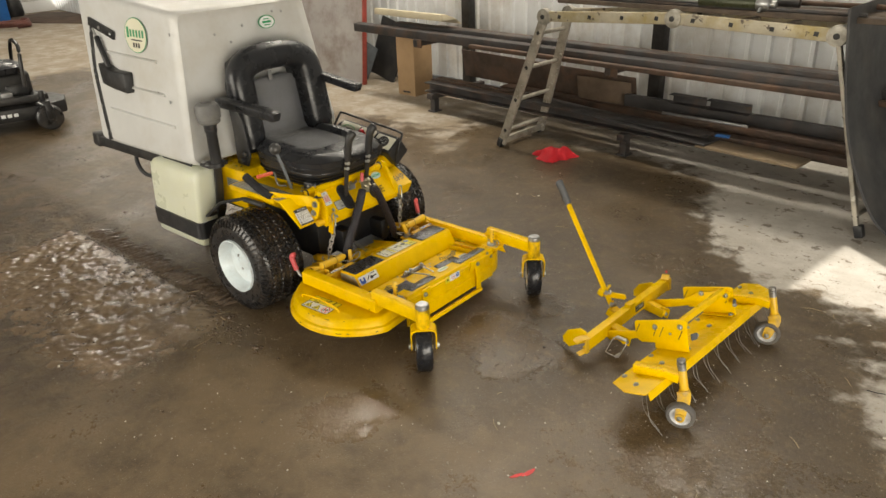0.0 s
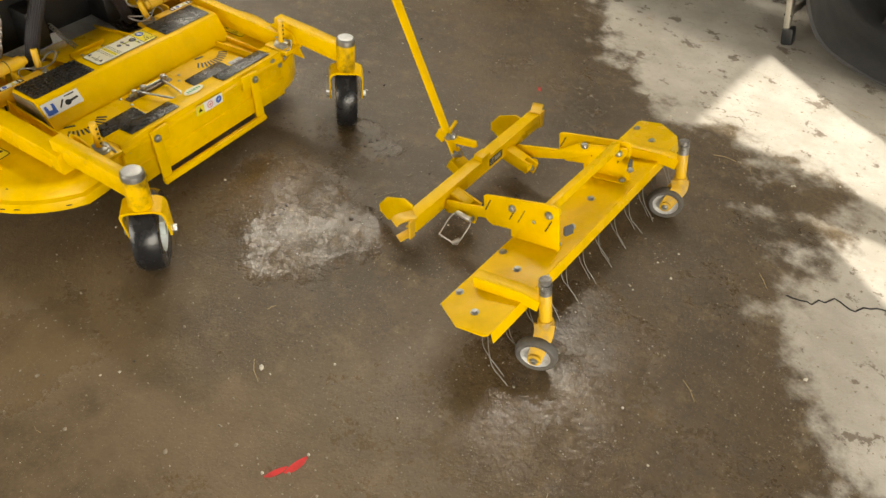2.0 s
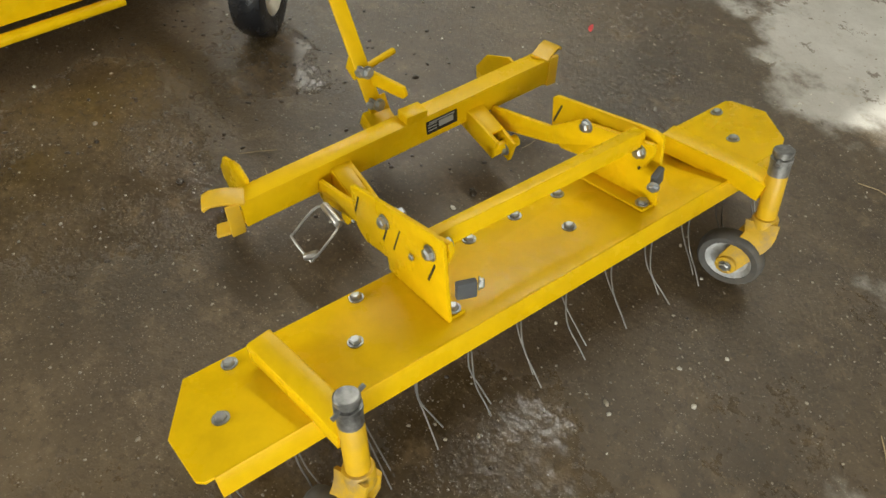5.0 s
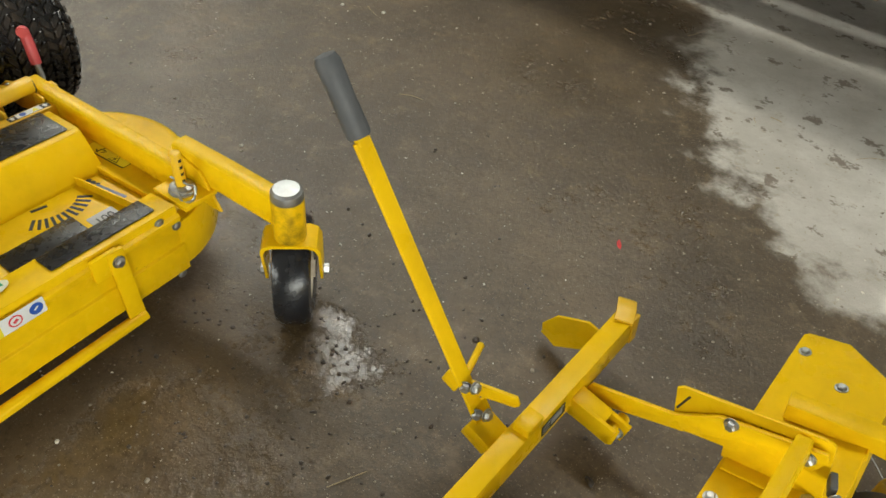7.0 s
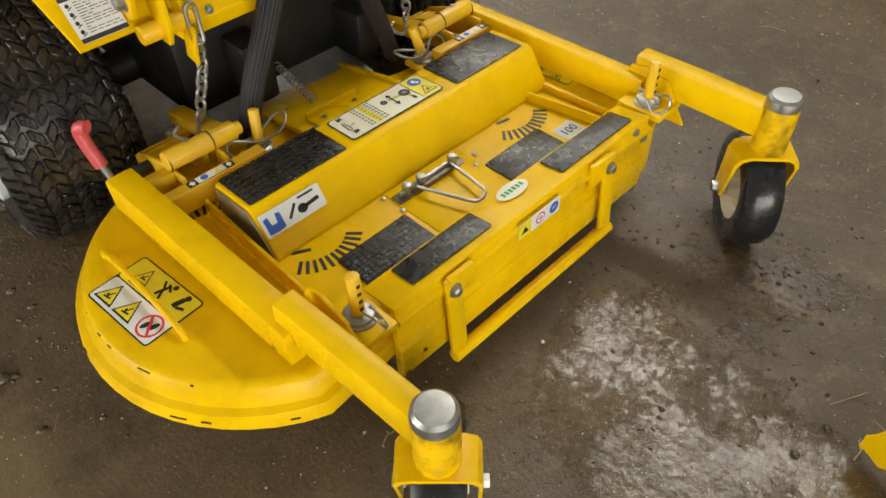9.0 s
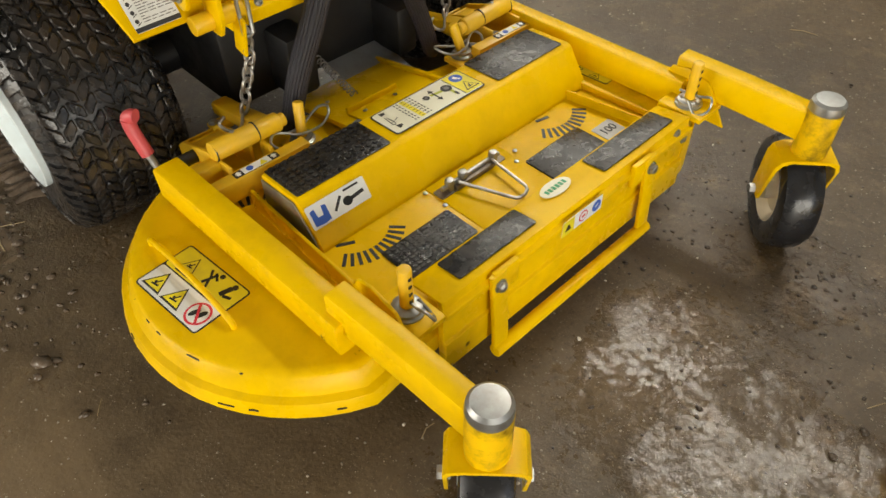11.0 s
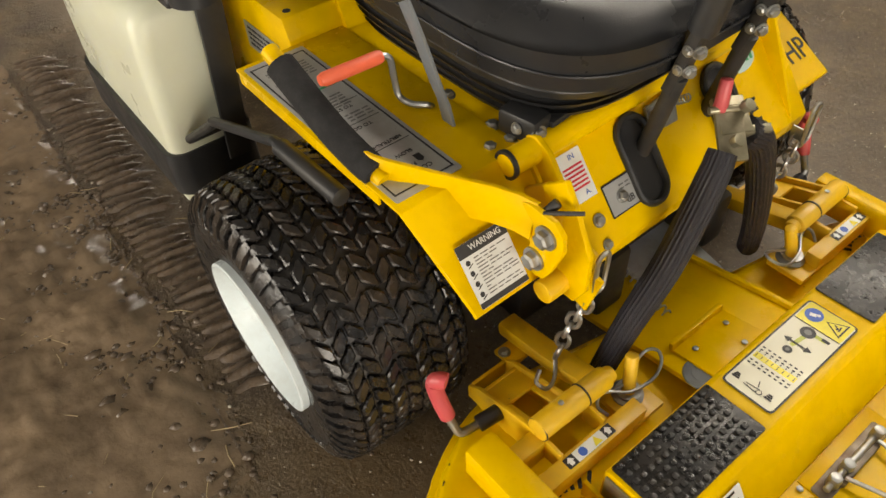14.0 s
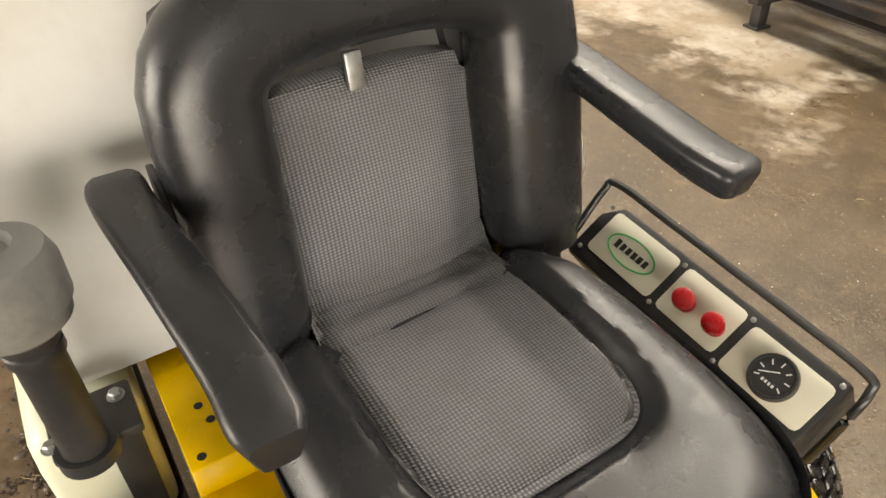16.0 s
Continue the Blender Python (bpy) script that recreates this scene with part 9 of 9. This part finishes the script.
# ---- dirt on the floor ----
DIRT = mat("wet_mud", (0.11, 0.08, 0.055), 0.30, var=0.35, scale=14, grime=(0.10, 0.07, 0.045), gscale=18, bump=0.6, bscale=90, rvar=0.2)
STRAW = mat("dry_straw", (0.40, 0.31, 0.17), 0.8, var=0.25, scale=30)
CRUMB = mat("dark_crumb_mud", (0.050, 0.036, 0.025), 0.35, var=0.35, scale=30)
CHIP = mat("white_stone_chip", (0.62, 0.58, 0.50), 0.6, var=0.25, scale=50)
GRIT = mat("pale_grit", (0.30, 0.26, 0.20), 0.7, var=0.4, scale=40)
rnd = random.Random(7)


def ridge(bm, p, q, w, h):
    """A soft low ridge of mud from p to q."""
    p, q = Vector(p), Vector(q)
    d = (q - p)
    n = Vector((-d.y, d.x, 0)).normalized()
    rows = []
    for k in range(6):
        t = k / 5
        c = p + d * t + n * rnd.uniform(-0.3, 0.3) * w
        f = math.sin(math.pi * min(1, max(0.02, t))) ** 0.5
        rows.append([bm.verts.new(c + n * w * s * (0.5 + 0.5 * f) + Vector((0, 0, hh * h * f - 0.001))) for s, hh in ((-1, 0), (-0.45, 0.8), (0.1, 1.0), (0.5, 0.7), (1, 0))])
    for a, b in zip(rows, rows[1:]):
        for k in range(4):
            bm.faces.new((a[k], a[k + 1], b[k + 1], b[k]))


TRACK = mat("dark_track_mud", (0.110, 0.080, 0.056), 0.30, var=0.4, scale=22, grime=(0.10, 0.072, 0.05), gscale=20, bump=0.8, bscale=110, rvar=0.2)
track = thing("mud_track", "ridged muddy tyre print on the floor", "mud")
x = -1.55
while x < -0.12:
    bm = bmesh.new()
    y0 = -0.590 + rnd.uniform(-0.012, 0.012) + 0.02 * (x + 0.5) * (x + 0.5)
    ridge(bm, (x, y0, 0), (x + 0.030, y0 + rnd.uniform(0.09, 0.15), 0), 0.010 + rnd.uniform(0, 0.005), 0.010 + rnd.uniform(0, 0.008))
    part("ridge", bm, TRACK, track, angle=70)
    x += 0.026 + rnd.uniform(-0.006, 0.006)


# trampled wet mud beside the tyre print
bm = bmesh.new()
nx, ny = 190, 84
grid_ = []
for i in range(nx + 1):
    row = []
    for j in range(ny + 1):
        x, y = -1.75 + 1.90 * i / nx, -1.42 + 0.84 * j / ny
        e = min(1.0, (x + 1.75) / 0.25, (0.15 - x) / 0.45, (y + 1.42) / 0.42, (-0.58 - y) / 0.10)
        q = Vector((x, y, 0.3))
        h = 0.015 * abs(noise.noise(q * 9)) + 0.014 * abs(noise.noise(q * 23)) + 0.011 * abs(noise.noise(q * 47)) + 0.004 * noise.noise(q * 4)
        row.append(bm.verts.new((x, y, max(0.0, e) * (h + 0.001) - 0.0035 + 0.0015 * e)))
    grid_.append(row)
for i in range(nx):
    for j in range(ny):
        bm.faces.new((grid_[i][j], grid_[i + 1][j], grid_[i + 1][j + 1], grid_[i][j + 1]))
WET_MUD = mat("glistening_mud", (0.200, 0.145, 0.094), 0.17, var=0.4, scale=7, grime=(0.085, 0.058, 0.038), gscale=13, gamount=0.6, bump=0.7, bscale=75, rvar=0.10)
solid("mud_patch", bm, WET_MUD, "trampled glistening wet mud beside the tyre", "mud", kind="stuff", angle=60)
ICO = bmesh.new()
bmesh.ops.create_icosphere(ICO, subdivisions=1, radius=1.0)
ICO.verts.ensure_lookup_table()
ICO_V = [v.co.copy() for v in ICO.verts]
ICO_F = [[v.index for v in f.verts] for f in ICO.faces]
ICO.free()


def joined(name, verts, faces, material, label, category):
    me = bpy.data.meshes.new(name)
    me.from_pydata(verts, [], faces)
    me.materials.append(material)
    me.polygons.foreach_set("use_smooth", [True] * len(faces))
    return tagged(new(name, me), label, category, kind="stuff")


def lumps(name, label, category, n, area, size, material, seed, flat_=0.5):
    """Crumbs strewn over an area."""
    r = random.Random(seed)
    verts, faces = [], []
    for _ in range(n):
        x, y = area(r)
        s = size * r.uniform(0.5, 1.5) * (2.0 if r.random() < 0.06 else 1.0)
        sx, sy, sz = s * r.uniform(0.7, 1.6), s * r.uniform(0.7, 1.3), s * flat_ * r.uniform(0.6, 1.2)
        a = r.uniform(0, 6.3)
        ca, sa = math.cos(a), math.sin(a)
        o = len(verts)
        for v in ICO_V:
            k = 1 + r.uniform(-0.2, 0.2)
            cx, cy, cz = v.x * sx * k, v.y * sy * k, v.z * sz * k
            verts.append((x + cx * ca - cy * sa, y + cx * sa + cy * ca, max(-0.001, cz + s * 0.25)))
        faces += [[i + o for i in f] for f in ICO_F]
    return joined(name, verts, faces, material, label, category)


def around(cx, cy, rx, ry):
    return lambda r: (cx + rx * max(-2.2, min(2.2, r.gauss(0, 0.55))), cy + ry * max(-2.2, min(2.2, r.gauss(0, 0.55))))


lumps("mud_crumbs", "wet mud crumbs scattered beside the machine", "mud", 1500, around(-0.75, -0.95, 0.75, 0.40), 0.0034, DIRT, 11)
lumps("mud_crumbs", "wet mud clods heaped along the tyre print", "mud", 1600, around(-0.65, -0.70, 0.70, 0.09), 0.0050, DIRT, 15)
lumps("mud_crumbs", "wet mud crumbs scattered under the deck and rake", "mud", 300, around(1.1, 0.35, 0.8, 0.7), 0.0022, CRUMB, 12)
lumps("mud_crumbs", "dark wet crumbs and chaff below the caster wheels", "mud", 170, around(1.12, 0.30, 0.36, 0.34), 0.0030, CRUMB, 18, 0.30)
lumps("grit", "white chips of stone scattered over the wet concrete", "grit", 420, lambda r: (r.uniform(-1.5, 3.0), r.uniform(-1.6, 2.4)), 0.0024, CHIP, 19, 0.55)
lumps("grit", "pale grit specks on the concrete", "grit", 9000, lambda r: (r.uniform(-1.2, 2.9), r.uniform(-1.7, 1.7)), 0.0015, GRIT, 13, 0.6)
lumps("grit", "pale grit specks beside the machine", "grit", 500, around(-0.4, -0.95, 0.6, 0.35), 0.0016, GRIT, 14, 0.6)


def straws(name, label, n, area, seed):
    r = random.Random(seed)
    bm = bmesh.new()
    for _ in range(n):
        x, y = area(r)
        a, l = r.uniform(0, 6.3), r.uniform(0.02, 0.09)
        d = Vector((math.cos(a), math.sin(a), 0))
        o = Vector((-d.y, d.x, 0)) * r.uniform(-0.006, 0.006)
        sweep(bm, [Vector((x, y, 0.002)), Vector((x, y, 0.004)) + d * l * 0.5 + o, Vector((x, y, 0.002)) + d * l], circle(r.uniform(0.0006, 0.0012), 4))
    return solid(name, bm, STRAW, label, "straw", kind="stuff")


straws("straw", "dry straw stems lying on the muddy floor", 70, around(-0.6, -0.75, 0.6, 0.25), 21)
straws("straw", "dry straw stems and twigs on the floor", 45, lambda r: (r.uniform(-1, 2.6), r.uniform(-1.0, 2.4)), 22)
# a joint in the slab beside the wheel, a crack in the dry part
bm = bmesh.new()
for pts in ([(-1.5, -0.598), (-0.9, -0.612), (-0.4, -0.622), (0.05, -0.640)],):
    line = smooth_line([(a, b, 0.0008) for a, b in pts], 4)
    sweep(bm, line, rect(0.004, 0.003))
solid("slab_joint", bm, TRACK, "dark joint line in the floor slab", "floor joint", kind="structure")
bm = bmesh.new()
line = [Vector((2.40, 0.53, 0.0006))]
for k in range(16):
    line.append(line[-1] + Vector((0.016 + rnd.uniform(-0.004, 0.004), 0.012 + rnd.uniform(-0.022, 0.022), 0)))
sweep(bm, line, rect(0.004, 0.002))
solid("slab_crack", bm, INK, "fine crack in the dry concrete", "crack", kind="structure")
# red marking paint
MARK = mat("red_marking_paint", (0.65, 0.03, 0.03), 0.5, var=0.2, scale=40)
for x, y, l, w, a in ((1.650, -0.610, 0.055, 0.017, 75), (1.626, -0.645, 0.048, 0.013, 62), (1.40, 0.99, 0.030, 0.010, -60)):
    bm = bmesh.new()
    prism(bm, [(l / 2 * math.cos(t) * (1 + 0.15 * math.sin(3 * t)), w / 2 * math.sin(t)) for t in [2 * math.pi * k / 14 for k in range(14)]], pose(x, y, 0.0004, 0, 0, a), 0.0008)
    solid("paint_mark", bm, MARK, "small bright red dab of marking paint on the floor", "paint mark", group="paint dabs")
